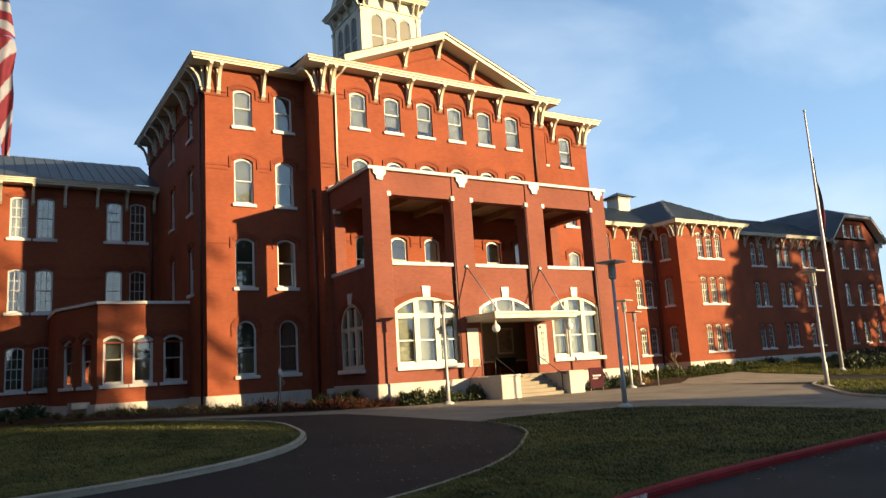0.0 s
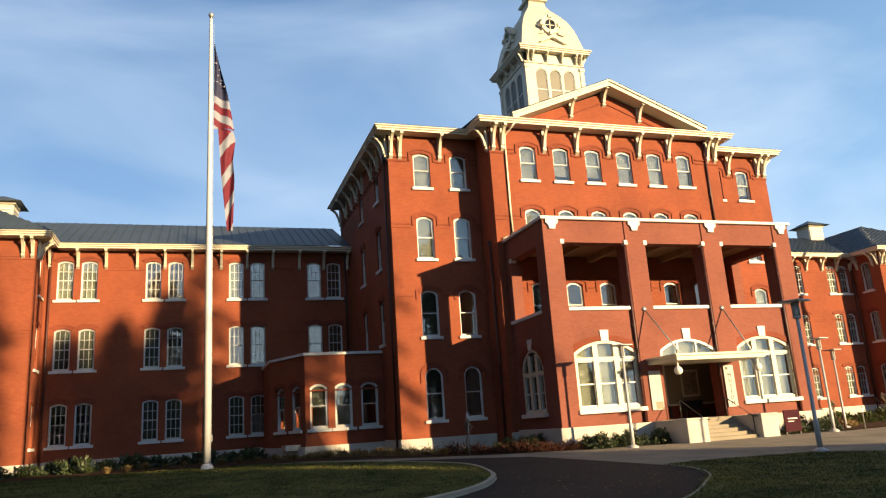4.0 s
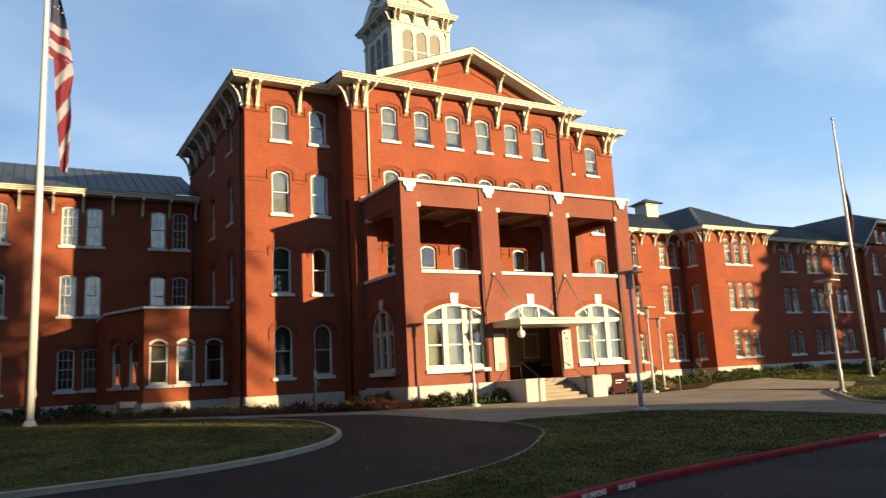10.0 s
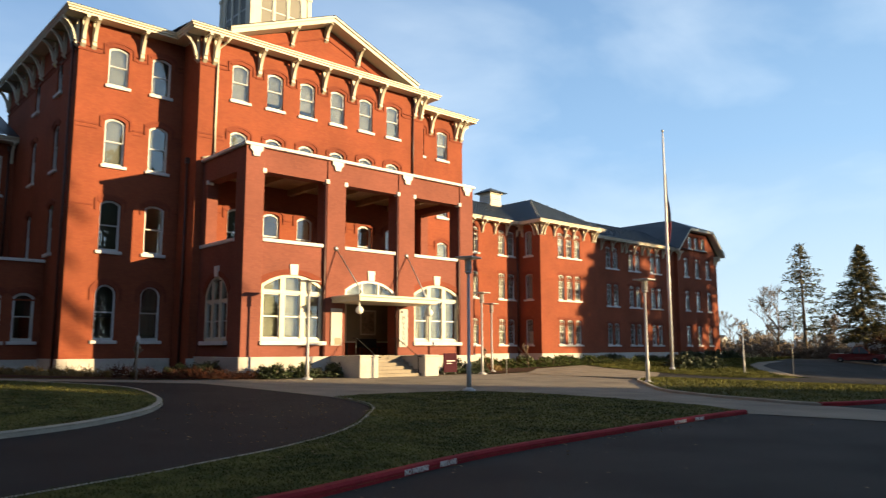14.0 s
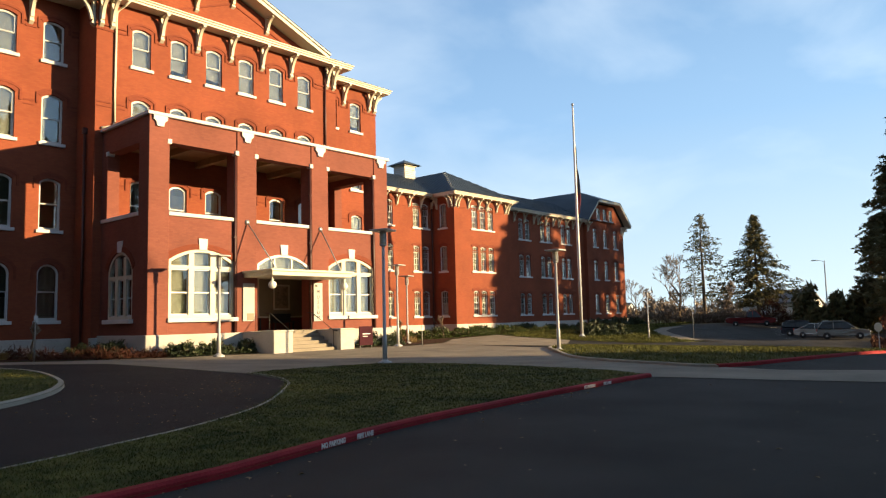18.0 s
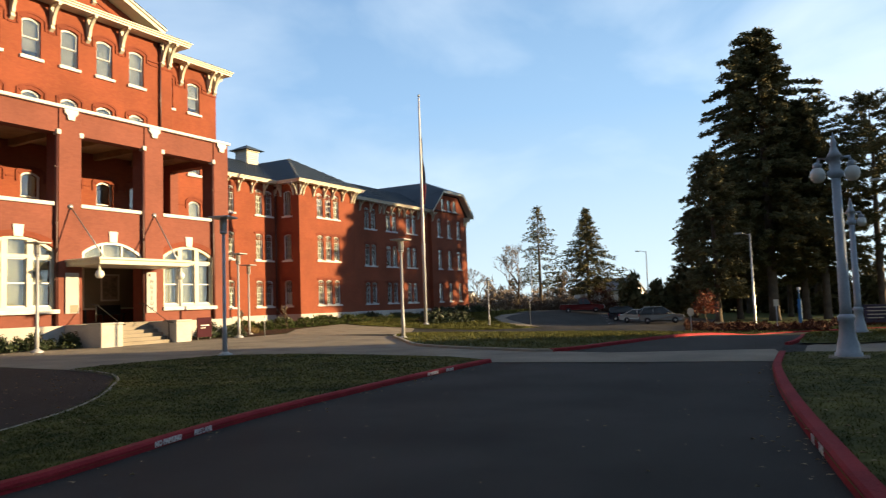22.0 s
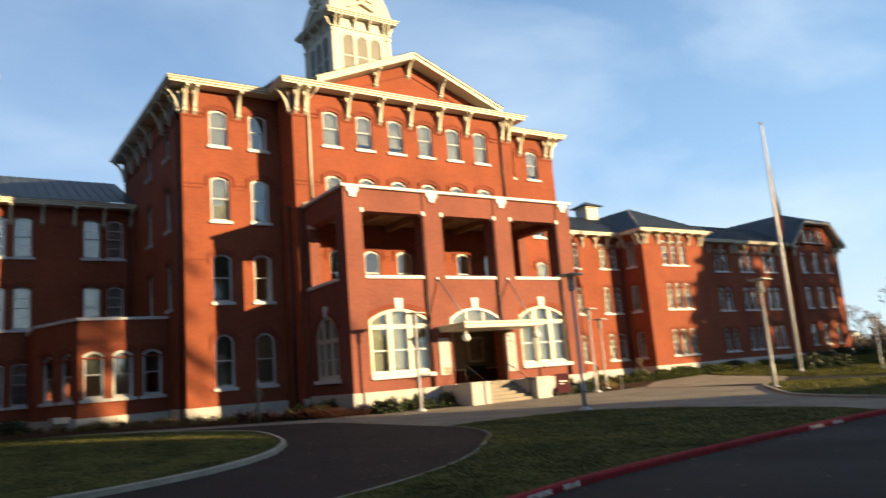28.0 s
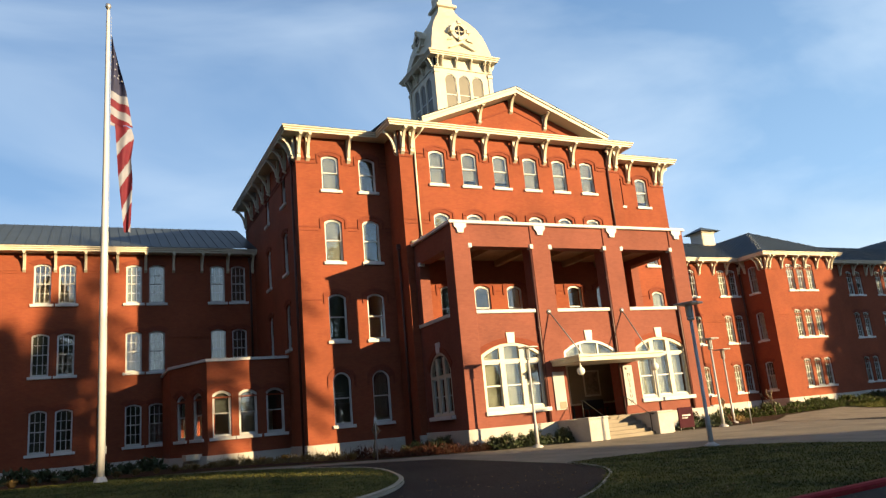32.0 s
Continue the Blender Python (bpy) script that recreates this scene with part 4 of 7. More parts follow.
for turn in (0, 90, 180, -90):
    for s in (-1.06, 0, 1.06):
        m = pose(TX, TY, 22.35, 0, 0, turn) @ pose(s, -TH, 0)
        if k == 0:
            tw0.matrix_basis = m
        else:
            copy_thing(tw0, m)
        k += 1
for sx in (-1, 1):
    for sy in (-1, 1):
        cp = part("corner_post", boxes((TX + sx * (TH - 0.1) - 0.16, TX + sx * (TH - 0.1) + 0.16, TY + sy * (TH - 0.1) - 0.16, TY + sy * (TH - 0.1) + 0.16, 18.4, 25.6), bevel=0.015), CREAM, tower)
        part("capital", boxes((TX + sx * (TH - 0.1) - 0.21, TX + sx * (TH - 0.1) + 0.21, TY + sy * (TH - 0.1) - 0.21, TY + sy * (TH - 0.1) + 0.21, 25.3, 25.55), bevel=0.02), CREAM, cp)
for z, e, hgt in ((22.1, 0.06, 0.14), (25.66, 0.07, 0.10)):
    part("belt_course", boxes((TX - TH - e, TX + TH + e, TY - TH - e, TY - TH + 0.05, z, z + hgt)), CREAM, tower)
    part("belt_course", boxes((TX - TH - e, TX - TH + 0.05, TY - TH + 0.055, TY + TH, z, z + hgt)), CREAM, tower)
    part("belt_course", boxes((TX + TH - 0.05, TX + TH + e, TY - TH + 0.055, TY + TH, z, z + hgt)), CREAM, tower)

eave(tower, [(TX - TH, TY + TH), (TX - TH, TY - TH), (TX + TH, TY - TH), (TX + TH, TY + TH)], 26.45, 0.46, 0.32, closed=True)
tb = eave_bracket(tower, 0.44, 0.62, 0.10)
k = 0
for turn in (0, 90, 180, -90):
    for s in (-2.06, -1.68, -0.58, 0.58, 1.68, 2.06):
        m = pose(TX, TY, 26.45, 0, 0, turn) @ pose(s, -TH, 0)
        if k == 0:
            tb.matrix_basis = m
        else:
            copy_thing(tb, m)
        k += 1
bm = bmesh.new()
prof = ((2.60, 26.75), (2.40, 26.93), (2.31, 27.42), (2.18, 28.03), (1.99, 28.76), (1.70, 29.50), (1.32, 30.17), (0.94, 30.71), (0.69, 31.20), (0.62, 31.57), (0.81, 31.63), (0.81, 31.81), (0.56, 31.84), (0.56, 33.16), (0.78, 33.22), (0.67, 33.40), (0.34, 34.01), (0.09, 34.74), (0.06, 35.84))
rows_ = [[bm.verts.new((TX + sx * r, TY + sy * r, z)) for sx, sy in ((-1, -1), (1, -1), (1, 1), (-1, 1))] for r, z in prof]
for a, b in zip(rows_, rows_[1:]):
    for k in range(4):
        bm.faces.new((a[k], a[(k + 1) % 4], b[(k + 1) % 4], b[k]))
bm.faces.new(rows_[-1])
part("dome", bm, CREAM, tower, "cream square dome with a small lantern")


def oculus(parent, turn):
    m0 = pose(TX, TY, 28.75, 0, 0, turn) @ pose(0, -2.2, 0) @ Matrix.Scale(1.12, 4)
    bm = bmesh.new()
    circ = lambda r, y: [(r * math.cos(2 * math.pi * k / 20), y, r * math.sin(2 * math.pi * k / 20)) for k in range(20)]
    ring(bm, circ(0.62, -0.12), circ(0.36, -0.12), (0, 0.5, 0))
    w = part("oculus_window", bm, CREAM, parent, "round window in a carved surround")
    for a in range(4):
        t = a * math.pi / 2
        part("carved_block", boxes((0.6 * math.cos(t) - 0.13, 0.6 * math.cos(t) + 0.13, -0.2, 0.25, 0.6 * math.sin(t) - 0.13, 0.6 * math.sin(t) + 0.13), bevel=0.02), CREAM, w)
    part("glazing_bar", boxes((-0.025, 0.025, -0.06, 0.0, -0.36, 0.36)), CREAM, w)
    part("glazing_bar", boxes((-0.36, 0.36, -0.055, -0.002, -0.025, 0.025)), CREAM, w)
    part("hood_mould", prism(bmesh.new(), [(-0.95, -0.3, -1.35), (-0.82, -0.3, -1.38), (0, -0.3, -0.98), (0.82, -0.3, -1.38), (0.95, -0.3, -1.35), (0, -0.3, -0.8)], (0, 0.35, 0)), CREAM, w)
    part("scroll", prism(bmesh.new(), [(-0.9, -0.1, -0.72), (-0.55, -0.1, -0.42), (-0.5, -0.1, -0.62)], (0, 0.3, 0)), CREAM, w)
    part("scroll", prism(bmesh.new(), [(0.9, -0.1, -0.72), (0.5, -0.1, -0.62), (0.55, -0.1, -0.42)], (0, 0.3, 0)), CREAM, w)
    part("pane", prism(bmesh.new(), circ(0.37, -0.02), (0, 0.02, 0)), DARK_GLASS, w)
    w.matrix_basis = m0


DARK_GLASS = paint("dark old glass", (0.015, 0.016, 0.018), (0.03, 0.03, 0.033), 0.08, 1, 8, 0.0)
for turn in (0, -90, 90, 180):
    oculus(tower, turn)

# ---- the portico ----
portico = thing("portico", "two-storey red brick entrance portico with open balcony", "portico")
QX0, QX1, QY = 16.10, 31.20, 31.80
piers = ((16.10, 17.10), (20.72, 21.86), (25.42, 26.58), (30.12, 31.20))
ZT = 11.30
bm = bmesh.new()
big = lambda c: (c - QX0 - 0.05, 3.46, 1.97, 5.22, 0.55)
b1, b3 = (17.10 + 20.72) / 2, (26.58 + 30.12) / 2
wall(bm, (QX0 + 0.05, QY + 0.12, 0), (1, 0, 0), QX1 - QX0 - 0.1, ZB, 6.72, (0, -1, 0),
     [big(b1), big(b3), (23.64 - QX0 - 0.05, 3.3, 1.25, 5.2, 0.55)], 0.5, 12)
wall(bm, (QX0 + 0.03, QY + 0.62, 0), (0, 1, 0), YP - QY - 0.62, ZB, 6.72, (-1, 0, 0), [(2.1, 2.5, 1.97, 5.15, 0.9)], 0.5, 12)
wall(bm, (QX1 - 0.03, QY + 0.62, 0), (0, 1, 0), YP - QY - 0.62, ZB, 6.72, (1, 0, 0), (), 0.5)
part("wall", bm, BRICK_PORTICO, portico)
for x0, x1 in piers:
    part("pier", bevelled(boxes((x0, x1, QY, QY + 0.95, ZB, ZT)), 0.015), BRICK_PORTICO, portico)
bm = boxes((QX0 + 0.02, QX1 - 0.02, QY + 0.06, QY + 0.7, 10.15, ZT - 0.002), (QX0 + 0.02, QX0 + 0.65, QY + 0.95, YP, 10.15, ZT - 0.002), (QX1 - 0.65, QX1 - 0.02, QY + 0.95, YP, 10.15, ZT - 0.002))
part("parapet", bm, BRICK_PORTICO, portico)
bm = boxes((QX0 - 0.12, QX1 + 0.12, QY - 0.12, QY + 0.8, ZT, ZT + 0.16), (QX0 - 0.12, QX0 + 0.75, QY + 0.8, YP, ZT, ZT + 0.16), (QX1 - 0.75, QX1 + 0.12, QY + 0.8, YP, ZT, ZT + 0.16), bevel=0.02)
part("coping", bm, STONE, portico, "white stone coping")
for x0, x1 in piers:
    c = (x0 + x1) / 2
    bm = bmesh.new()
    prism(bm, [(c - 0.34, QY - 0.10, ZT), (c - 0.34, QY - 0.10, ZT - 0.18), (c - 0.2, QY - 0.10, ZT - 0.3), (c - 0.16, QY - 0.10, ZT - 0.5), (c + 0.16, QY - 0.10, ZT - 0.5), (c + 0.2, QY - 0.10, ZT - 0.3), (c + 0.34, QY - 0.10, ZT - 0.18), (c + 0.34, QY - 0.10, ZT)], (0, 0.1, 0))
    part("pier_ornament", bm, STONE, portico, "white carved stone drop")
for x0, x1, e0, e1 in ((17.10, 20.72, 0, 0), (21.86, 25.42, 0, 0), (26.58, 30.12, 0, 0)):
    part("balcony_sill", bevelled(boxes((x0 + 0.01, x1 - 0.01, QY + 0.02, QY + 0.72, 6.72, 6.90)), 0.02), STONE, portico, "white stone rail")
    for x in (x0, x1):
        part("corner_stone", bevelled(boxes((x - 0.11, x + 0.11, QY - 0.03, QY + 0.3, 10.06, 10.30)), 0.02), STONE, portico, "small white stone block")
part("balcony_sill", bevelled(boxes((QX0 - 0.04, QX0 + 0.6, QY + 0.96, YP - 0.02, 6.72, 6.90)), 0.02), STONE, portico, "white stone rail")
part("corner_stone", bevelled(boxes((QX0 - 0.04, QX0 + 0.3, YP - 0.75, YP - 0.5, 10.02, 10.24)), 0.02), STONE, portico)
part("pier", bevelled(boxes((QX0, QX0 + 0.6, YP - 0.62, YP - 0.005, 6.9, 10.15)), 0.01), BRICK_PORTICO, portico)
part("pier", bevelled(boxes((QX1 - 0.6, QX1, YP - 0.62, YP - 0.005, 6.9, 10.15)), 0.01), BRICK_PORTICO, portico)
bm = boxes((QX0 + 0.62, QX1 - 0.62, QY + 0.72, YP - 0.005, 10.55, 10.75))
for x in (18.9, 21.3, 23.64, 26.0, 28.4):
    box(bm, x - 0.15, x + 0.15, QY + 0.72, YP - 0.005, 10.22, 10.55)
part("balcony_ceiling", bm, BALCONY_WOOD, portico, "brown timber ceiling with beams")
part("balcony_floor", boxes((QX0 + 0.5, QX1 - 0.5, QY + 0.62, YP - 0.005, 5.75, 5.95)), CONCRETE, portico)
part("portico_roof", boxes((QX0 + 0.62, QX1 - 0.62, QY + 0.7, YP - 0.005, 10.78, 10.9)), SHINGLE, portico)
for d in ((QX0 - 0.1, 21.0, QY - 0.1, QY + 0.0), (26.15, QX1 + 0.1, QY - 0.1, QY + 0.0), (QX0 - 0.1, QX0 + 0.0, QY + 0.0, YP)):
    part("plinth", bevelled(boxes((*d, ZB, PL + 0.1)), 0.02), PLINTH, portico, "pale stone plinth")
for x in (20.62, 25.32, 30.02):
    downpipe(portico, x, QY + 0.02, 0.3, 10.0, False)


def wide_window(parent, w, h, rise_, side=0.335, name="window"):
    """A wide arched window in three lights with a transom; it faces -y, sill top at z 0."""
    bm = bmesh.new()
    ring(bm, flat(arch(w, h, rise_, 0, 12), 0.02), flat(arch(w, h, rise_, 0.13, 12), 0.02), (0, 0.22, 0))
    xs, zt = w * (0.5 - side), h - rise_ - 0.32
    for s in (-1, 1):
        box(bm, s * xs - 0.135, s * xs + 0.135, 0.025, 0.23, 0.1, h - rise_ * 0.30)
    box(bm, -w / 2 + 0.1, w / 2 - 0.1, 0.03, 0.22, zt - 0.08, zt + 0.08)
    win = part(name, bm, CREAM, parent)
    zm = zt * 0.5
    for a, b in ((-w / 2 + 0.12, -xs - 0.11), (-xs + 0.11, xs - 0.11), (xs + 0.11, w / 2 - 0.12)):
        bm = bmesh.new()
        ring(bm, [(a, 0.1, 0.12), (b, 0.1, 0.12), (b, 0.1, zt - 0.08), (a, 0.1, zt - 0.08)], [(a + 0.06, 0.1, 0.2), (b - 0.06, 0.1, 0.2), (b - 0.06, 0.1, zt - 0.14), (a + 0.06, 0.1, zt - 0.14)], (0, 0.06, 0))
        box(bm, a + 0.05, b - 0.05, 0.1, 0.15, zm - 0.03, zm + 0.03)
        sash = part("sash", bm, WHITE, win)
        p = part("pane", boxes((a + 0.04, b - 0.04, 0.128, 0.134, 0.16, zt - 0.1)), GLASS, win)
        p.visible_shadow = False
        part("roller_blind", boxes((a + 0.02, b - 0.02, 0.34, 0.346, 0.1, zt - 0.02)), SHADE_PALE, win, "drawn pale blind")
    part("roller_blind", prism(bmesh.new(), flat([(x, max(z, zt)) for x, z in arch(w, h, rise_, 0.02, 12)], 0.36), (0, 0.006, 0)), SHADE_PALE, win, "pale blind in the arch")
    p = part("pane", prism(bmesh.new(), flat([(x, max(z, zt + 0.05)) for x, z in arch(w, h, rise_, 0.1, 12)], 0.12), (0, 0.006, 0)), GLASS, win)
    p.visible_shadow = False
    part("window_sill", bevelled(boxes((-w / 2 - 0.12, w / 2 + 0.12, -0.22, 0.02, -0.2, 0.0)), 0.02), STONE, win, "white stone sill")
    part("keystone", prism(bmesh.new(), [(-0.2, -0.06, h - 0.02), (0.2, -0.06, h - 0.02), (0.24, -0.06, h + 0.52), (-0.24, -0.06, h + 0.52)], (0, 0.08, 0)), STONE, win, "white keystone")
    inner, outer = arch(w + 0.04, h + 0.02, rise_, 0, 12)[1:-1], arch(w + 0.5, h + 0.27, rise_ + 0.02, 0, 12)[1:-1]
    bm = bmesh.new()
    for k in range(len(inner) - 1):
        prism(bm, [(inner[k][0], 0.01, inner[k][1]), (outer[k][0], 0.01, outer[k][1]), (outer[k + 1][0], 0.01, outer[k + 1][1]), (inner[k + 1][0], 0.01, inner[k + 1][1])], (0, -0.05, 0))
    bmesh.ops.remove_doubles(bm, verts=list(bm.verts), dist=0.0005)
    part("window_hood", bm, BRICK_TRIM, win, "brick arch")
    return win


ww = wide_window(portico, 3.46, 3.25, 0.55)
place(ww, b1, QY + 0.12, 1.97)
copy_thing(ww, pose(b3, QY + 0.12, 1.97))
sw = wide_window(portico, 2.5, 3.18, 0.9, 0.33)
place(sw, QX0 + 0.03, QY + 0.62 + 2.1, 1.97, -90)

# entrance
bm = bmesh.new()
head = lambda inset, low: flat([(x, max(z, low)) for x, z in arch(3.3, 3.95, 0.55, inset, 12)], 0.02)
ring(bm, head(0, 2.9), head(0.12, 3.02), (0, 0.25, 0))
box(bm, -1.55, 1.55, 0.03, 0.26, 2.95, 3.12)
for x in (-0.55, 0.55):
    box(bm, x - 0.04, x + 0.04, 0.06, 0.2, 3.1, 3.8)
fan = part("fanlight", bm, WHITE, portico, "white arched fanlight over the entrance")
place(fan, 23.64, QY + 0.12, 1.25)
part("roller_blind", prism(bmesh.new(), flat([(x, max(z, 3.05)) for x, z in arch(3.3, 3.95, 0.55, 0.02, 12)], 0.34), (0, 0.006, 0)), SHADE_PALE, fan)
p = part("pane", prism(bmesh.new(), flat([(x, max(z, 3.08)) for x, z in arch(3.3, 3.95, 0.55, 0.1, 12)], 0.12), (0, 0.006, 0)), GLASS, fan)
p.visible_shadow = False
part("keystone", prism(bmesh.new(), [(-0.2, -0.06, 3.93), (0.2, -0.06, 3.93), (0.24, -0.06, 4.47), (-0.24, -0.06, 4.47)], (0, 0.08, 0)), STONE, fan, "white keystone")
part("porch_floor", boxes((21.2, 26.1, QY - 0.5, YP - 0.01, 1.05, 1.25)), CONCRETE, portico)
for x in (21.75, 27.2):
    part("porch_wall", boxes((x, x + 0.2, QY + 0.62, YP - 0.01, 1.25, 5.7)), BRICK, portico)
part("porch_ceiling", boxes((21.95, 27.2, QY + 0.62, YP - 0.01, 4.2, 4.35)), WHITE, portico)

canopy = thing("entrance_canopy", "flat cream canopy hung on rods over the entrance steps", "canopy")
bm = boxes((21.1, 26.15, 29.4, 31.85, 3.92, 4.2), (21.02, 26.23, 29.32, 31.85, 4.12, 4.24), bevel=0.02)
part("canopy_slab", bm, CREAM, canopy)
for x, xw in ((21.6, 21.3), (25.7, 26.0)):
    bm = tube(bmesh.new(), [(x, 29.7, 4.2), (xw, QY - 0.01, 6.72)], 0.035, 6)
    part("tie_rod", bm, STEEL, canopy)
    part("rosette", lathe([(0.0, 0), (0.13, 0.0), (0.13, 0.04), (0, 0.07)], 12), STEEL, canopy).matrix_basis = pose(xw, QY, 6.72, 90, 0, 0)
for x in (21.35, 25.9):
    lamp = part("globe_lamp", lathe([(0.0, -0.64), (0.10, -0.615), (0.17, -0.55), (0.20, -0.44), (0.17, -0.33), (0.10, -0.265), (0.06, -0.25), (0.06, -0.17), (0.03, -0.15), (0.03, 0.0)], 16, (x, 29.75, 3.92)), GLOBE, canopy, "white globe lamp hanging from the canopy")

# steps with cheek walls
steps = thing("entrance_steps", "concrete steps rising to the entrance", "steps")
n = 6
for k in range(n):
    z1 = 1.23 - k * 0.172
    part("step", bevelled(boxes((22.1, 24.95, 31.3 - (k + 1) * 0.34, 31.3 if k == 0 else 31.3 - k * 0.34 + 0.02, ZB, z1)), 0.012), CONCRETE, steps)
def cheek(x0, x1, label):
    c = thing("cheek_wall", label, "wall", "cheek walls of the entrance steps")
    part("wall", bevelled(boxes((x0, x1, 29.75, QY - 0.1, ZB, 1.16)), 0.015), PLINTH, c)
    part("coping", bevelled(boxes((x0 - 0.03, x1 + 0.03, 29.78, QY - 0.12, 1.16, 1.24)), 0.015), PLINTH, c)
    part("pedestal", bevelled(boxes((x0 - 0.12, x1 + 0.12, 28.95, 29.85, ZB, 1.2)), 0.02), PLINTH, c)
    part("cap", bevelled(boxes((x0 - 0.15, x1 + 0.15, 28.92, 29.88, 1.2, 1.29)), 0.02), PLINTH, c)
cheek(20.97, 21.84, "pale stone cheek wall left of the steps' foot")
cheek(25.05, 25.75, "pale stone cheek wall with an iron handrail")
for x in (22.2, 24.85):
    rail = thing("handrail", "black iron handrail beside the entrance steps", "handrail", "handrails of the entrance steps")
    part("rail", tube(bmesh.new(), [(x, 31.5, 2.15), (x, 31.1, 2.12), (x, 29.4, 1.2), (x, 29.1, 1.18)], 0.025, 8), IRON, rail)
    for y, z0, z1 in ((31.2, 1.2, 2.13), (29.4, 0.3, 1.2)):
        part("post", tube(bmesh.new(), [(x, y, z0), (x, y, z1)], 0.022, 8), IRON, rail)

# entrance screen, doors and the banners beside the opening
entry = thing("entrance_door", "glazed double door behind a pale display wall", "door")
part("frame", boxes((22.0, 25.25, YP - 0.12, YP + 0.02, 1.25, 1.4), (22.0, 25.25, YP - 0.12, YP + 0.02, 3.9, 4.1), (22.0, 22.15, YP - 0.12, YP + 0.02, 1.4, 3.9), (25.1, 25.25, YP - 0.12, YP + 0.02, 1.4, 3.9)), WHITE, entry)
for x0, x1 in ((22.15, 23.62), (23.64, 25.1)):
    d = part("door_leaf", boxes((x0, x0 + 0.12, YP - 0.08, YP - 0.03, 1.4, 3.9), (x1 - 0.12, x1, YP - 0.08, YP - 0.03, 1.4, 3.9), (x0, x1, YP - 0.08, YP - 0.03, 1.4, 1.7), (x0, x1, YP - 0.08, YP - 0.03, 3.7, 3.9)), IRON, entry)
    part("pane", boxes((x0 + 0.1, x1 - 0.1, YP - 0.06, YP - 0.052, 1.65, 3.75)), GLASS, d)
panel = thing("display_panel", "pale display panel with a framed picture inside the porch", "panel")
PB = 34.4
part("board", bevelled(boxes((23.72, 27.05, PB, PB + 0.06, 1.98, 4.12)), 0.01), DISPLAY, panel)
part("board_trim", ring(bmesh.new(), [(23.7, PB - 0.04, 1.93), (27.1, PB - 0.04, 1.93), (27.1, PB - 0.04, 4.15), (23.7, PB - 0.04, 4.15)], [(23.79, PB - 0.04, 2.02), (27.0, PB - 0.04, 2.02), (27.0, PB - 0.04, 4.06), (23.79, PB - 0.04, 4.06)], (0, 0.05, 0)), CREAM, panel)
part("picture_frame", ring(bmesh.new(), [(24.74, PB - 0.03, 2.36), (25.84, PB - 0.03, 2.36), (25.84, PB - 0.03, 3.78), (24.74, PB - 0.03, 3.78)], [(24.83, PB - 0.03, 2.45), (25.75, PB - 0.03, 2.45), (25.75, PB - 0.03, 3.69), (24.83, PB - 0.03, 3.69)], (0, 0.03, 0)), CREAM, panel)
part("picture", boxes((24.83, 25.75, PB - 0.02, PB - 0.005, 2.45, 3.69)), PICTURE, panel, "dim picture")
for x in (23.9, 26.9):
    part("leg", boxes((x - 0.05, x + 0.05, PB + 0.01, PB + 0.09, 1.25, 1.98)), IRON, panel)
part("base_panel", boxes((23.75, 27.05, PB + 0.1, PB + 0.14, 1.25, 1.98)), BRICK_TRIM, panel, "dark red panel below the board")


def letters(text, size, material, parent, m, label="", extrude=0.006, bold=0.0):
    cu = bpy.data.curves.new("lettering", "FONT")
    cu.body, cu.size, cu.extrude, cu.align_x, cu.align_y, cu.offset = text, size, extrude, "CENTER", "CENTER", bold
    tmp = bpy.data.objects.new("lettering_tmp", cu)
    scene.collection.objects.link(tmp)
    bpy.context.view_layer.update()
    me = bpy.data.meshes.new_from_object(tmp.evaluated_get(bpy.context.evaluated_depsgraph_get()))
    bpy.data.objects.remove(tmp)
    me.materials.clear()
    me.materials.append(material)
    ob = new("lettering", me)
    if parent is not None:
        ob.parent = parent
    ob.matrix_basis = m
    if label:
        ob["label"] = label
    return ob


ban = thing("museum_banner", "white upright banner lettered MUSEUM beside the entrance", "banner")
part("board", bevelled(boxes((25.46, 26.06, QY - 0.07, QY - 0.03, 1.68, 3.76)), 0.006), BANNER_CLOTH, ban)
for i, ch in enumerate("MUSEUM"):
    letters(ch, 0.27, BANNER_INK, ban, pose(25.76, QY - 0.078, 3.26 - i * 0.278, 90, 0, 0))
part("emblem", prism(bmesh.new(), [(25.56, QY - 0.085, 3.54), (25.70, QY - 0.085, 3.54), (25.70, QY - 0.085, 3.66), (25.56, QY - 0.085, 3.66)], (0, 0.015, 0)), BANNER_INK, ban)
ban2 = thing("notice_board", "plain white upright panel beside the entrance", "banner")
part("board", bevelled(boxes((21.03, 21.70, QY - 0.07, QY - 0.03, 1.76, 3.64)), 0.006), BANNER_CLOTH, ban2)
part("notice", boxes((21.25, 21.65, QY - 0.078, QY - 0.07, 1.8, 2.15)), DISPLAY, ban2)
sign = thing("sandwich_sign", "small maroon sign with white lines standing beside the steps", "sign")
part("board", bevelled(boxes((26.55, 27.5, 29.3, 29.36, 0.35, 1.35)), 0.01), MAROON, sign)
part("text_bar", boxes((26.75, 27.3, 29.285, 29.3, 0.92, 0.98)), WHITE, sign)
part("text_bar", boxes((26.75, 27.1, 29.285, 29.3, 0.8, 0.84)), WHITE, sign)
for x in (26.6, 27.42):
    part("leg", boxes((x, x + 0.06, 29.36, 29.42, -0.05, 1.3)), IRON, sign)

# ---- the wings ----
YW, YV = 50.80, 47.90                     # wing wall, wing pavilion
WEZ = 14.12                               # wing soffit
ROWW = {1: (1.98, 4.50), 2: (6.50, 9.08), 3: (10.92, 13.44)}
WW = 0.96


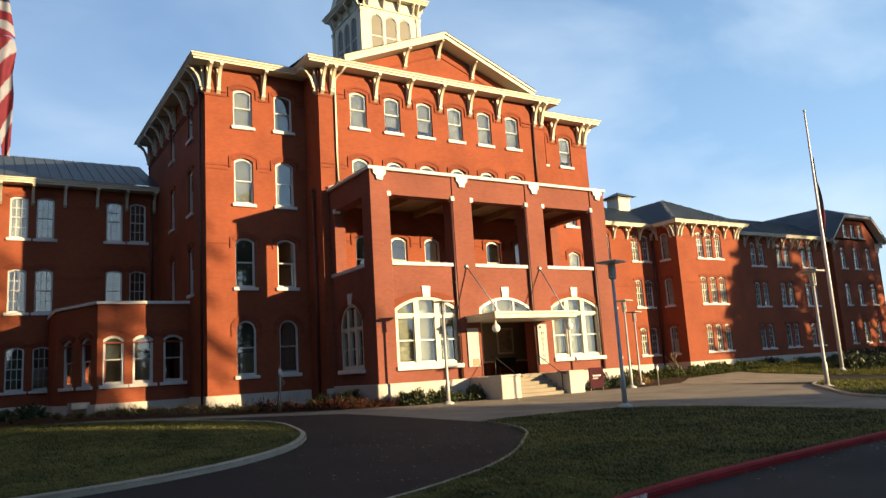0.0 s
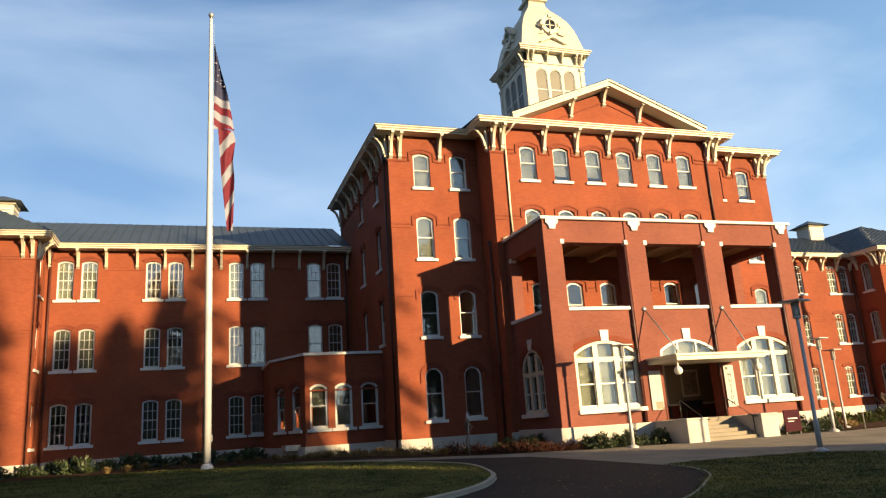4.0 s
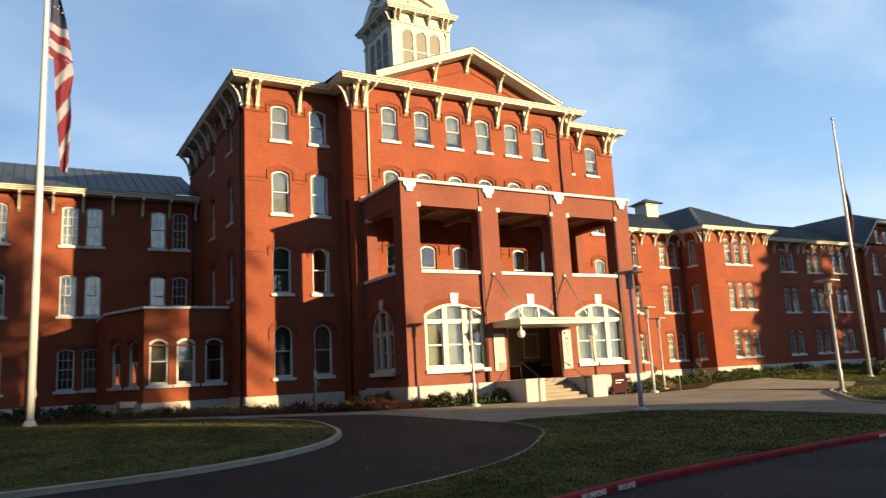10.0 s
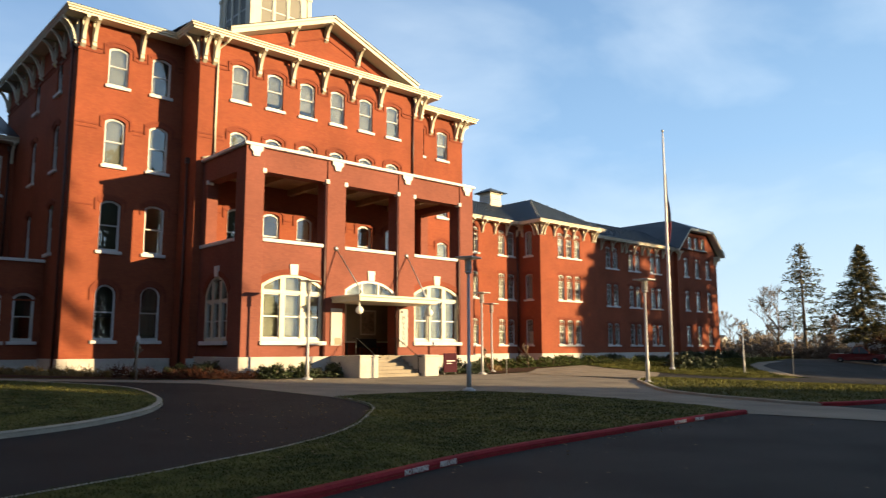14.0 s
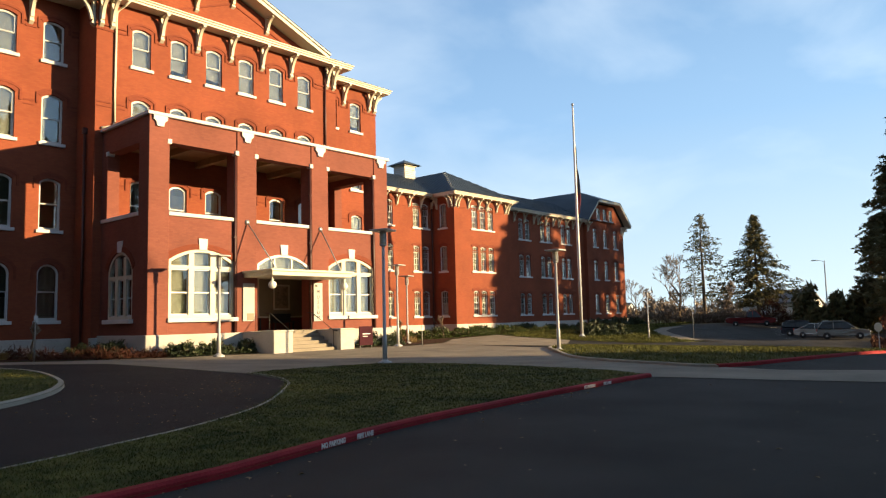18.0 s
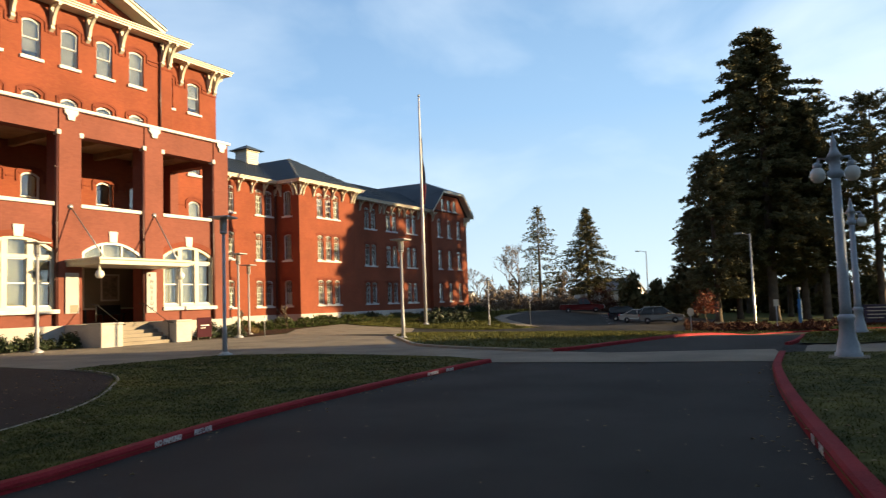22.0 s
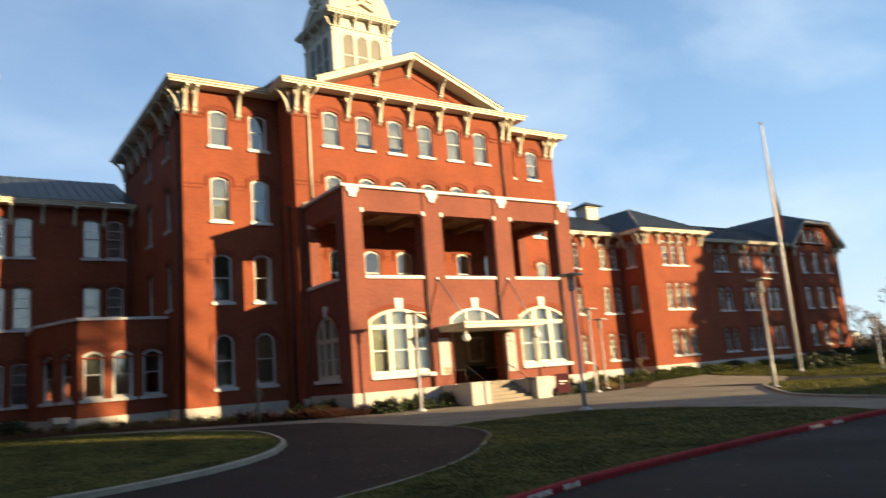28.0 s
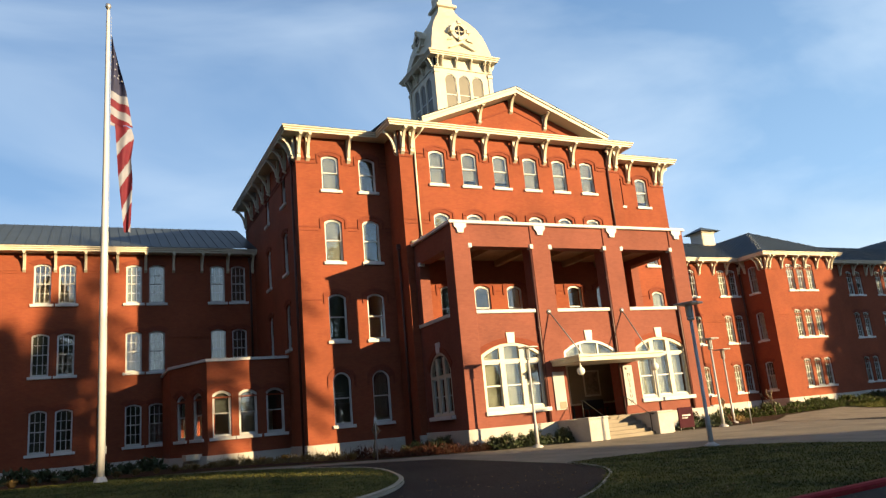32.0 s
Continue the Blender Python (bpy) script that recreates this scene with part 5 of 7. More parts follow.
def wing_kinds(parent):
    out = {}
    for r in (1, 2, 3):
        h = ROWW[r][1] - ROWW[r][0]
        mk = lambda **k: sash_window(parent, WW, h, 0.14, 3, (2, 2), ears=False, sill_w=0.34, **k)
        out[r] = [mk(), mk(blind=0.97, blind_mat=SHADE_PALE), mk(blind=0.5, blind_mat=SHADE_PALE)]
    return out


def wing_windows(parent, cols, y, kinds_, seed, rows=(1, 2, 3), turn=0, axis="x"):
    rng = random.Random(seed)
    for r in rows:
        for c in cols:
            proto = kinds_[r][rng.choice((1, 2, 0, 1) if r == 1 else (1, 1, 1, 2, 0))]
            m = pose(c, y, ROWW[r][0], 0, 0, turn) if axis == "x" else pose(y, c, ROWW[r][0], 0, 0, turn)
            if not proto.get("placed"):
                proto["placed"] = 1
                proto.matrix_basis = m
            else:
                copy_thing(proto, m)


def wing_holes(cols, x0, rows=(1, 2, 3)):
    return [(c - x0, WW, ROWW[r][0], ROWW[r][1], 0.14) for c in cols for r in rows]


def courses(parent, runs, cols=()):
    """String courses between the windows of a wall."""
    bm = bmesh.new()
    for x0, x1, y0, y1 in runs:
        cuts = [x0] + [e for c in sorted(c for c in cols if x0 < c < x1) for e in (c - WW / 2 - 0.04, c + WW / 2 + 0.04)] + [x1]
        for a, b in zip(cuts[::2], cuts[1::2]):
            for z, hgt in ((13.0, 0.09), (8.62, 0.08), (4.1, 0.08)):
                box(bm, a, b, y0, y1, z, z + hgt)
                box(bm, a, b, y0, y1, z - 0.16, z - 0.11)
    return tagged(part("string_course", bm, BRICK, parent), kind="stuff")


def drop_unplaced(kinds_):
    for ks in kinds_.values():
        for o in ks:
            if not o.get("placed"):
                for c in list(o.children_recursive):
                    bpy.data.objects.remove(c)
                bpy.data.objects.remove(o)
            else:
                del o["placed"]


def vent(parent, x, y, z):
    """A louvred roof ventilator with a small hipped cap."""
    bm = boxes((x - 0.85, x + 0.85, y - 0.85, y + 0.85, z - 2.2, z), (x - 1.0, x + 1.0, y - 1.0, y + 1.0, z - 0.1, z + 0.05), bevel=0.02)
    v = part("roof_vent", bm, CREAM, parent, "cream square roof ventilator")
    bm = bmesh.new()
    for k in range(6):
        zz = z - 1.5 + k * 0.22
        for a in (-1, 1):
            prism(bm, [(x - 0.8, y + a * 0.86, zz), (x + 0.8, y + a * 0.86, zz), (x + 0.8, y + a * 0.91, zz - 0.1), (x - 0.8, y + a * 0.91, zz - 0.1)], (0, 0, 0.03))
            prism(bm, [(x + a * 0.86, y - 0.8, zz), (x + a * 0.86, y + 0.8, zz), (x + a * 0.91, y + 0.8, zz - 0.1), (x + a * 0.91, y - 0.8, zz - 0.1)], (0, 0, 0.03))
    part("louvre", bm, WHITE, v)
    bm = bmesh.new()
    e = [bm.verts.new((x + sx * 1.4, y + sy * 1.4, z + 0.05)) for sx, sy in ((-1, -1), (1, -1), (1, 1), (-1, 1))]
    t = bm.verts.new((x, y, z + 0.75))
    for k in range(4):
        bm.faces.new((e[k], e[(k + 1) % 4], t))
    bm.faces.new(e[::-1])
    part("cap", bm, ROOF, v)


def rooms(parent, x0, x1, y, deep=4.0):
    bm = bmesh.new()
    for z in (1.2, 5.7, 10.1, 14.0):
        box(bm, x0, x1, y + 0.5, y + deep, z - 0.25, z)
    box(bm, x0, x1, y + deep, y + deep + 0.15, 0, 14)
    k = x0
    while k < x1:
        box(bm, k, k + 0.15, y + 0.5, y + deep, 0, 14)
        k += 5.2
    part("interior_wall", bm, PLASTER, parent, "plain rooms behind the windows")


def set_brackets(parent, spots_, reach=0.78, high=1.05):
    b = eave_bracket(parent, reach, high, 0.16)
    for i, (x, y, turn) in enumerate(spots_):
        m = pose(x, y, WEZ, 0, 0, turn)
        if i == 0:
            b.matrix_basis = m
        else:
            copy_thing(b, m)


pairs = lambda c: (c - 0.69, c + 0.69)
# left wing
lw = thing("brick_wing", "three-storey red brick wing with a blue-grey metal roof", "building")
LX0 = -9.1
cols = [x for c in (-7.25, -2.05, 3.18, 8.4) for x in pairs(c)]
bm = wall(bmesh.new(), (LX0, YW, 0), (1, 0, 0), XL - LX0, ZB, WEZ, (0, -1, 0), wing_holes(cols[:6], LX0) + wing_holes(cols[6:], LX0, (2, 3)))
part("wall", bm, BRICK, lw)
kl = wing_kinds(lw)
wing_windows(lw, cols[:6], YW, kl, 4)
wing_windows(lw, cols[6:], YW, kl, 6, (2, 3))
rooms(lw, LX0, XL - 0.2, YW)
courses(lw, [(LX0, XL, YW - 0.03, YW + 0.01)], cols)
part("plinth", bevelled(boxes((LX0, 4.1, YW - 0.1, YW + 0.02, ZB, PL)), 0.02), PLINTH, lw)
eave(lw, [(LX0 - 0.3, YW), (XL, YW)], WEZ, 0.78)
set_brackets(lw, [(x, YW, 0) for x in (-8.85, -5.6, -7.25, -3.75, -2.05, -0.35, 1.5, 3.18, 4.9, 6.7, 8.4, 10.05)])
R0, RZ, RY = WEZ + 0.34, 17.75, 57.2
seamed_roof(lw, [[(LX0 - 6, YW - 0.86, R0), (XL, YW - 0.86, R0), (XL, RY, RZ), (LX0 - 6, RY, RZ)],
                 [(XL, 2 * RY - YW + 0.86, R0), (LX0 - 6, 2 * RY - YW + 0.86, R0), (LX0 - 6, RY, RZ), (XL, RY, RZ)]])
part("rear_wall", wall(bmesh.new(), (LX0 - 6, 2 * RY - YW, 0), (1, 0, 0), XL - LX0 + 6, ZB, WEZ + 0.3, (0, 1, 0)), BRICK, lw)
downpipe(lw, LX0 + 0.3, YW - 0.1, 0.2, WEZ - 0.4)
downpipe(lw, XL - 0.35, YW - 0.1, 6.2, WEZ - 0.4)

# far left pavilion of the wing
lp = thing("brick_pavilion", "three-storey red brick corner pavilion with a hipped metal roof", "building")
LP0 = -18.4
cl = [c for c in (-15.1, -13.75, -12.4)]
bm = wall(bmesh.new(), (LP0, YV, 0), (1, 0, 0), LX0 - LP0, ZB, WEZ, (0, -1, 0), wing_holes(cl, LP0))
wall(bm, (LX0, YV + 0.45, 0), (0, 1, 0), YW - YV, ZB, WEZ, (1, 0, 0), [(1.2, 0.8, ROWW[r][0], ROWW[r][1], 0.14) for r in (1, 2, 3)])
wall(bm, (LP0, YV + 0.45, 0), (0, 1, 0), 12, ZB, WEZ, (-1, 0, 0))
part("wall", bm, BRICK, lp)
kp = wing_kinds(lp)
wing_windows(lp, cl, YV, kp, 9)
wing_windows(lp, (YV + 1.65,), LX0, kp, 2, (1, 2, 3), 90, "y")
rooms(lp, LP0 + 0.5, LX0 - 0.5, YV)
courses(lp, [(LP0, LX0, YV - 0.03, YV + 0.01)], cl)
part("plinth", bevelled(boxes((LP0, LX0 + 0.1, YV - 0.1, YV + 0.02, ZB, PL), (LX0 - 0.02, LX0 + 0.1, YV + 0.03, YW - 0.12, ZB, PL)), 0.02), PLINTH, lp)
eave(lp, [(LP0, YV), (LX0, YV), (LX0, YW)], WEZ, 0.78)
set_brackets(lp, [(x, YV, 0) for x in (-9.3, -9.8, -11.2, -12.9, -14.6, -16.2)] + [(LX0, YV + 0.25, 90), (LX0, YV + 0.8, 90)])
hx = (LP0 + LX0) / 2
seamed_roof(lp, [[(LP0 - 0.86, YV - 0.86, R0), (LX0 + 0.86, YV - 0.86, R0), (hx, 53.0, 17.9)],
                 [(LX0 + 0.86, YV - 0.86, R0), (LX0 + 0.86, 58, R0), (hx, 58, 17.9), (hx, 53, 17.9)],
                 [(LP0 - 0.86, 58, R0), (LP0 - 0.86, YV - 0.86, R0), (hx, 53, 17.9), (hx, 58, 17.9)]])
vent(lp, -13.2, 57.2, 18.9)

# single-storey bay between the left wing and the main block
bay = thing("brick_bay", "single-storey red brick bay with cream coping and arched windows", "building")
BZ = 6.05
corners = [(4.2, YW), (4.2, 46.0), (5.75, 42.25), (XL, 42.25)]
bm = bmesh.new()
wall(bm, (*corners[0], 0), (0, -1, 0), YW - 46.0, ZB, BZ, (-1, 0, 0))
d1 = Vector((5.75 - 4.2, 42.25 - 46.0, 0))
L1 = d1.length
wall(bm, (*corners[1], 0), d1, L1, ZB, BZ, (-3.75, -1.55, 0), [(L1 * 0.3, 1.0, 1.98, 4.45, 0.22), (L1 * 0.74, 1.0, 1.98, 4.45, 0.22)])
bxs = (6.52, 7.92, 9.42)
wall(bm, (*corners[2], 0), (1, 0, 0), XL - 5.75, ZB, BZ, (0, -1, 0), [(x - 5.75, 1.0, 1.98, 4.45, 0.22) for x in bxs])
part("wall", bm, BRICK, bay)
bw = sash_window(bay, 1.0, 2.47, 0.22, blind=0.5, ears=False, sill_w=0.36, frame_w=0.085)
place(bw, bxs[0], 42.25, 1.98)
for x in bxs[1:]:
    copy_thing(bw, pose(x, 42.25, 1.98))
ang = math.degrees(math.atan2(d1.y, d1.x))
for t in (0.3, 0.74):
    copy_thing(bw, pose(4.2 + d1.x * t, 46.0 + d1.y * t, 1.98, 0, 0, ang))
def offset_run(name, out, z0, z1, material):
    pts = [(4.2 - out, YW), (4.2 - out, 46.0 - out * 0.2), (5.75 - out * 0.67, 42.25 - out), (XL, 42.25 - out)]
    ins = [(4.55, YW), (4.55, 46.1), (5.98, 42.6), (XL, 42.6)]
    bm = bmesh.new()
    for k in range(3):
        prism(bm, [(*pts[k], z0), (*pts[k + 1], z0), (*ins[k + 1], z0), (*ins[k], z0)], (0, 0, z1 - z0))
    return part(name, bm, material, bay)
offset_run("coping", 0.10, BZ, BZ + 0.15, STONE)
offset_run("plinth", 0.10, ZB, PL - 0.05, PLINTH)
offset_run("string_course", 0.03, 4.05, 4.12, BRICK)
part("bay_roof", prism(bmesh.new(), [(4.3, YW, BZ - 0.3), (4.3, 46.1, BZ - 0.3), (5.85, 42.4, BZ - 0.3), (XL, 42.4, BZ - 0.3), (XL, YW, BZ - 0.3)], (0, 0, 0.1)), SHINGLE, bay)
bm = boxes((4.7, XL - 0.1, 46.5, 46.6, 0, 5.7), (4.7, XL - 0.1, 42.8, 50.5, 0.9, 1.2))
part("interior_wall", bm, PLASTER, bay)

# right wing
rw = thing("brick_wing", "three-storey red brick wing running to a gabled end block", "building")
RX = 56.40
cols = [x for c in (39.2, 44.2, 49.4, 54.55) for x in pairs(c)]
bm = wall(bmesh.new(), (XR, YW, 0), (1, 0, 0), RX - XR, ZB, WEZ, (0, -1, 0), wing_holes(cols, XR))
SX0, SX1 = 65.6, 86.4
cols2 = [x for c in (69.0, 72.7, 77.3, 82.0) for x in pairs(c)][2:]
wall(bm, (SX0, YW, 0), (1, 0, 0), SX1 - SX0, ZB, WEZ, (0, -1, 0), wing_holes(cols2, SX0))
part("wall", bm, BRICK, rw)
kr = wing_kinds(rw)
wing_windows(rw, cols, YW, kr, 14)
wing_windows(rw, cols2, YW, kr, 15)
rooms(rw, XR + 0.2, RX, YW)
rooms(rw, SX0, SX1, YW)
courses(rw, [(XR, RX, YW - 0.03, YW + 0.01), (SX0, SX1, YW - 0.03, YW + 0.01)])
part("plinth", bevelled(boxes((XR + 0.1, RX - 0.1, YW - 0.1, YW + 0.02, ZB, PL), (SX0 + 0.1, SX1, YW - 0.1, YW + 0.02, ZB, PL)), 0.02), PLINTH, rw)
eave(rw, [(XR, YW), (RX, YW)], WEZ, 0.78)
eave(rw, [(SX0, YW), (SX1, YW)], WEZ, 0.78)
set_brackets(rw, [(x, YW, 0) for x in (37.5, 39.2, 40.9, 42.5, 44.2, 45.9, 47.7, 49.4, 51.1, 52.85, 54.55, 56.1, 66.6, 70.6, 72.7, 74.7, 75.6, 77.3, 79.0, 80.3, 82.0, 83.7, 85.2)])
seamed_roof(rw, [[(XR, YW - 0.86, R0), (SX1 + 8, YW - 0.86, R0), (SX1 + 8, RY, RZ), (XR, RY, RZ)],
                 [(SX1 + 8, 2 * RY - YW + 0.86, R0), (XR, 2 * RY - YW + 0.86, R0), (XR, RY, RZ), (SX1 + 8, RY, RZ)]])
part("rear_wall", wall(bmesh.new(), (XR, 2 * RY - YW, 0), (1, 0, 0), SX1 - XR + 8, ZB, WEZ + 0.3, (0, 1, 0)), BRICK, rw)
downpipe(rw, RX - 0.3, YW - 0.1, 0.2, WEZ - 0.4)
vent(rw, 58.9, RY, 18.85)

rp = thing("brick_pavilion", "three-storey red brick pavilion with a hipped metal roof", "building")
cr = (59.65, 61.0, 62.35)
bm = wall(bmesh.new(), (RX, YV, 0), (1, 0, 0), SX0 - RX, ZB, WEZ, (0, -1, 0), wing_holes(cr, RX))
wall(bm, (RX, YV + 0.45, 0), (0, 1, 0), YW - YV, ZB, WEZ, (-1, 0, 0), [(1.1, WW, ROWW[r][0], ROWW[r][1], 0.14) for r in (1, 2, 3)])
wall(bm, (SX0, YV + 0.45, 0), (0, 1, 0), YW - YV, ZB, WEZ, (1, 0, 0))
part("wall", bm, BRICK, rp)
kq = wing_kinds(rp)
wing_windows(rp, cr, YV, kq, 21)
wing_windows(rp, (YV + 1.55,), RX, kq, 3, (1, 2, 3), -90, "y")
rooms(rp, RX + 0.5, SX0 - 0.5, YV)
courses(rp, [(RX, SX0, YV - 0.03, YV + 0.01)])
part("plinth", bevelled(boxes((RX - 0.1, SX0 + 0.1, YV - 0.1, YV + 0.02, ZB, PL), (RX - 0.1, RX + 0.02, YV + 0.03, YW - 0.12, ZB, PL)), 0.02), PLINTH, rp)
eave(rp, [(RX, YW), (RX, YV), (SX0, YV), (SX0, YW)], WEZ, 0.78)
set_brackets(rp, [(x, YV, 0) for x in (RX + 0.15, RX + 0.6, 58.6, 60.3, 61.7, 63.4, SX0 - 0.6, SX0 - 0.15)] + [(RX, YV + 0.2, -90), (RX, YV + 0.65, -90), (RX, YV + 2.3, -90)])
hx = (RX + SX0) / 2
seamed_roof(rp, [[(RX - 0.86, YV - 0.86, R0), (SX0 + 0.86, YV - 0.86, R0), (hx, 53.0, 17.9)],
                 [(SX0 + 0.86, YV - 0.86, R0), (SX0 + 0.86, 58, R0), (hx, 58, 17.9), (hx, 53, 17.9)],
                 [(RX - 0.86, 58, R0), (RX - 0.86, YV - 0.86, R0), (hx, 53, 17.9), (hx, 58, 17.9)]])

# end block with a clipped gable
eb = thing("brick_end_block", "red brick end block with a clipped front gable", "building")
EX0, EX1, YE = SX1, 96.6, 50.30
ce = (88.6, 91.4, 94.2)
bm = wall(bmesh.new(), (EX0, YE, 0), (1, 0, 0), EX1 - EX0, ZB, WEZ, (0, -1, 0), wing_holes(ce, EX0))
wall(bm, (EX1, YE + 0.45, 0), (0, 1, 0), 14, ZB, WEZ, (1, 0, 0))
wall(bm, (EX0, YE + 0.45, 0), (0, 1, 0), 0.4, ZB, WEZ, (-1, 0, 0))
part("wall", bm, BRICK, eb)
ke = wing_kinds(eb)
wing_windows(eb, ce, YE, ke, 31)
rooms(eb, EX0 + 0.5, EX1 - 0.5, YE)
courses(eb, [(EX0, EX1, YE - 0.03, YE + 0.01)])
part("plinth", bevelled(boxes((EX0, EX1 + 0.1, YE - 0.1, YE + 0.02, ZB, PL)), 0.02), PLINTH, eb)
c = (EX0 + EX1) / 2
bm = wall(bmesh.new(), (c - 2.6, YE, 0), (1, 0, 0), 5.2, WEZ, 16.85, (0, -1, 0), [(x, 0.9, 14.75, 16.3, 0.1) for x in (0.9, 2.6, 4.3)], 0.4)
prism(bm, [(EX0 + 0.1, YE, WEZ), (c - 2.6, YE, WEZ), (c - 2.6, YE, 16.85)], (0, 0.4, 0))
prism(bm, [(c + 2.6, YE, WEZ), (EX1 - 0.1, YE, WEZ), (c + 2.6, YE, 16.85)], (0, 0.4, 0))
part("gable_wall", bm, BRICK, eb)
ew = sash_window(eb, 0.9, 1.55, 0.1, ears=False, blind=0.97, blind_mat=SHADE_PALE, sill_w=0.26)
place(ew, c, YE, 14.75)
for x in (c - 1.7, c + 1.7):
    copy_thing(ew, pose(x, YE, 14.75))
part("attic_back", boxes((c - 2.9, c + 2.9, YE + 1.2, YE + 1.3, WEZ, 16.9)), PLASTER, eb)
y0 = YE - 0.9
for a, b in (((EX0 - 0.9, WEZ - 0.1), (c - 2.9, 17.0)), ((c - 2.9, 17.0), (c + 2.9, 17.0)), ((c + 2.9, 17.0), (EX1 + 0.9, WEZ - 0.1))):
    rc = part("raking_cornice", prism(bmesh.new(), [(a[0], y0, a[1]), (b[0], y0, b[1]), (b[0], y0, b[1] + 0.34), (a[0], y0, a[1] + 0.34)], (0, 0.16, 0)), CREAM, eb)
    part("soffit", prism(bmesh.new(), [(a[0], y0 + 0.162, a[1]), (b[0], y0 + 0.162, b[1]), (b[0], y0 + 0.162, b[1] + 0.08), (a[0], y0 + 0.162, a[1] + 0.08)], (0, 0.74, 0)), CREAM, rc)
part("cornice_return", boxes((EX1, EX1 + 0.9, YE - 0.2, YE + 0.1, WEZ - 0.5, WEZ)), CREAM, eb)
part("cornice_return", boxes((EX0 - 0.1, EX0 + 0.5, YE - 0.5, YE + 0.1, WEZ - 0.3, WEZ)), CREAM, eb)
seamed_roof(eb, [
    [(EX0 - 0.95, 62, WEZ + 0.2), (EX0 - 0.95, y0 - 0.05, WEZ + 0.2), (c - 2.9, y0 - 0.05, 17.36), (c - 0.2, 62, 19.2)],
    [(EX1 + 0.95, y0 - 0.05, WEZ + 0.2), (EX1 + 0.95, 62, WEZ + 0.2), (c + 0.2, 62, 19.2), (c + 2.9, y0 - 0.05, 17.36)],
    [(c - 2.9, y0 - 0.05, 17.36), (c + 2.9, y0 - 0.05, 17.36), (c + 0.2, 54, 19.2), (c - 0.2, 54, 19.2)]], seams=30)
bm = bmesh.new()
prism(bm, [(c - 2.9, y0 - 0.05, 17.34), (c - 0.2, 54, 19.18), (c - 0.2, 62, 19.18), (EX0 - 0.95, 62, WEZ + 0.2)], (0, 0, 0.03))
part("roof", bm, ROOF, eb)
bm = bmesh.new()
prism(bm, [(c + 2.9, y0 - 0.05, 17.34), (EX1 + 0.95, 62, WEZ + 0.2), (c + 0.2, 62, 19.18), (c + 0.2, 54, 19.18)], (0, 0, 0.03))
part("roof", bm, ROOF, eb)
set_brackets(eb, [(EX0 + 0.3, YE, 0), (EX1 - 0.15, YE, 0), (EX1 - 0.6, YE, 0)])
for ks in (kinds, plain, kl, kp, kr, kq, ke):
    drop_unplaced(ks)

# ---- poles and lamps ----
def on_ground(x, y, off=0.0):
    return (x, y, rise(x, y) + off)


def flagpole(x, y, high, label):
    p = thing("flagpole", label, "flagpole", "flagpoles", at=on_ground(x, y))
    part("shaft", lathe([(0.15, 0.0), (0.15, high * 0.35), (0.12, high * 0.6), (0.075, high - 0.15), (0.075, high)], 16), POLE_WHITE, p)
    part("base_collar", lathe([(0.42, 0), (0.40, 0.06), (0.27, 0.10), (0.21, 0.24), (0.155, 0.3)], 16), POLE_WHITE, p)
    part("finial", lathe([(0.0, high + 0.34), (0.1, high + 0.3), (0.13, high + 0.2), (0.1, high + 0.1), (0.04, high + 0.06), (0.06, high)], 12), STEEL, p)
    part("halyard", tube(bmesh.new(), [(0.16, -0.05, 1.2), (0.13, -0.05, high - 0.3)], 0.008, 4), POLE_WHITE, p)
    part("cleat", boxes((0.13, 0.2, -0.04, 0.04, 1.15, 1.45)), STEEL, p)
    return p


def lamp_post(x, y, high=4.5, head=0.0):
    p = thing("lamp_post", "slim silver lamp post with a flat square hood", "lamp post", "plaza lamp posts", at=on_ground(x, y))
    part("shaft", lathe([(0.085, 0.1), (0.085, 0.95), (0.062, 1.0), (0.055, high - 0.6)], 12), POLE_GREY, p)
    part("base_plate", lathe([(0.25, -0.05), (0.25, 0.07), (0.14, 0.12), (0.1, 0.16)], 12), POLE_GREY, p)
    part("lens", lathe([(0.07, high - 0.5), (0.1, high - 0.44), (0.1, high - 0.2), (0.09, high - 0.07)], 12), LENS, p, "frosted lens")
    part("lamp_cage", lathe([(0.06, high - 0.6), (0.12, high - 0.58), (0.12, high - 0.52), (0.06, high - 0.5)], 12), POLE_GREY, p)
    bm = boxes((-0.03, 0.03, -0.13, -0.1, high - 0.58, high - 0.05), (-0.03, 0.03, 0.1, 0.13, high - 0.58, high - 0.05), (-0.36, 0.36, -0.36, 0.36, high - 0.055, high), bevel=0.01)
    hood = part("hood", bm, POLE_GREY, p)
    hood.rotation_euler[2] = head
    return p


flagpole(0.45, 32.8, 20.5, "tall white flagpole carrying a striped flag")
flagpole(59.4, 35.5, 21.6, "tall white flagpole with a dark flag hanging limp")
lamp_post(18.3, 18.9, 4.75, 0.3)
lamp_post(28.35, 18.15, 4.55, 0.1)
lamp_post(18.12, 29.2, 4.5, 0.2)
lamp_post(29.4, 29.3, 4.55, 0.2)
lamp_post(34.5, 33.5, 4.4, 0.2)
lamp_post(66.5, 32.4, 4.5, 0.2)


def cloth(f, spans, width, key_of, mats, ripple, nu=14, nv=40):
    """Hanging cloth between two edges; key_of(u, v) names the colour of each patch."""
    def pt(u, v):
        lo, hi = width(v)
        return (lo + (hi - lo) * u, ripple * math.sin(u * 7.5 + v * 6.0) * (0.3 + u) - 0.02, spans[0] + (spans[1] - spans[0]) * v - 0.12 * u * (1 - v))
    cells = {}
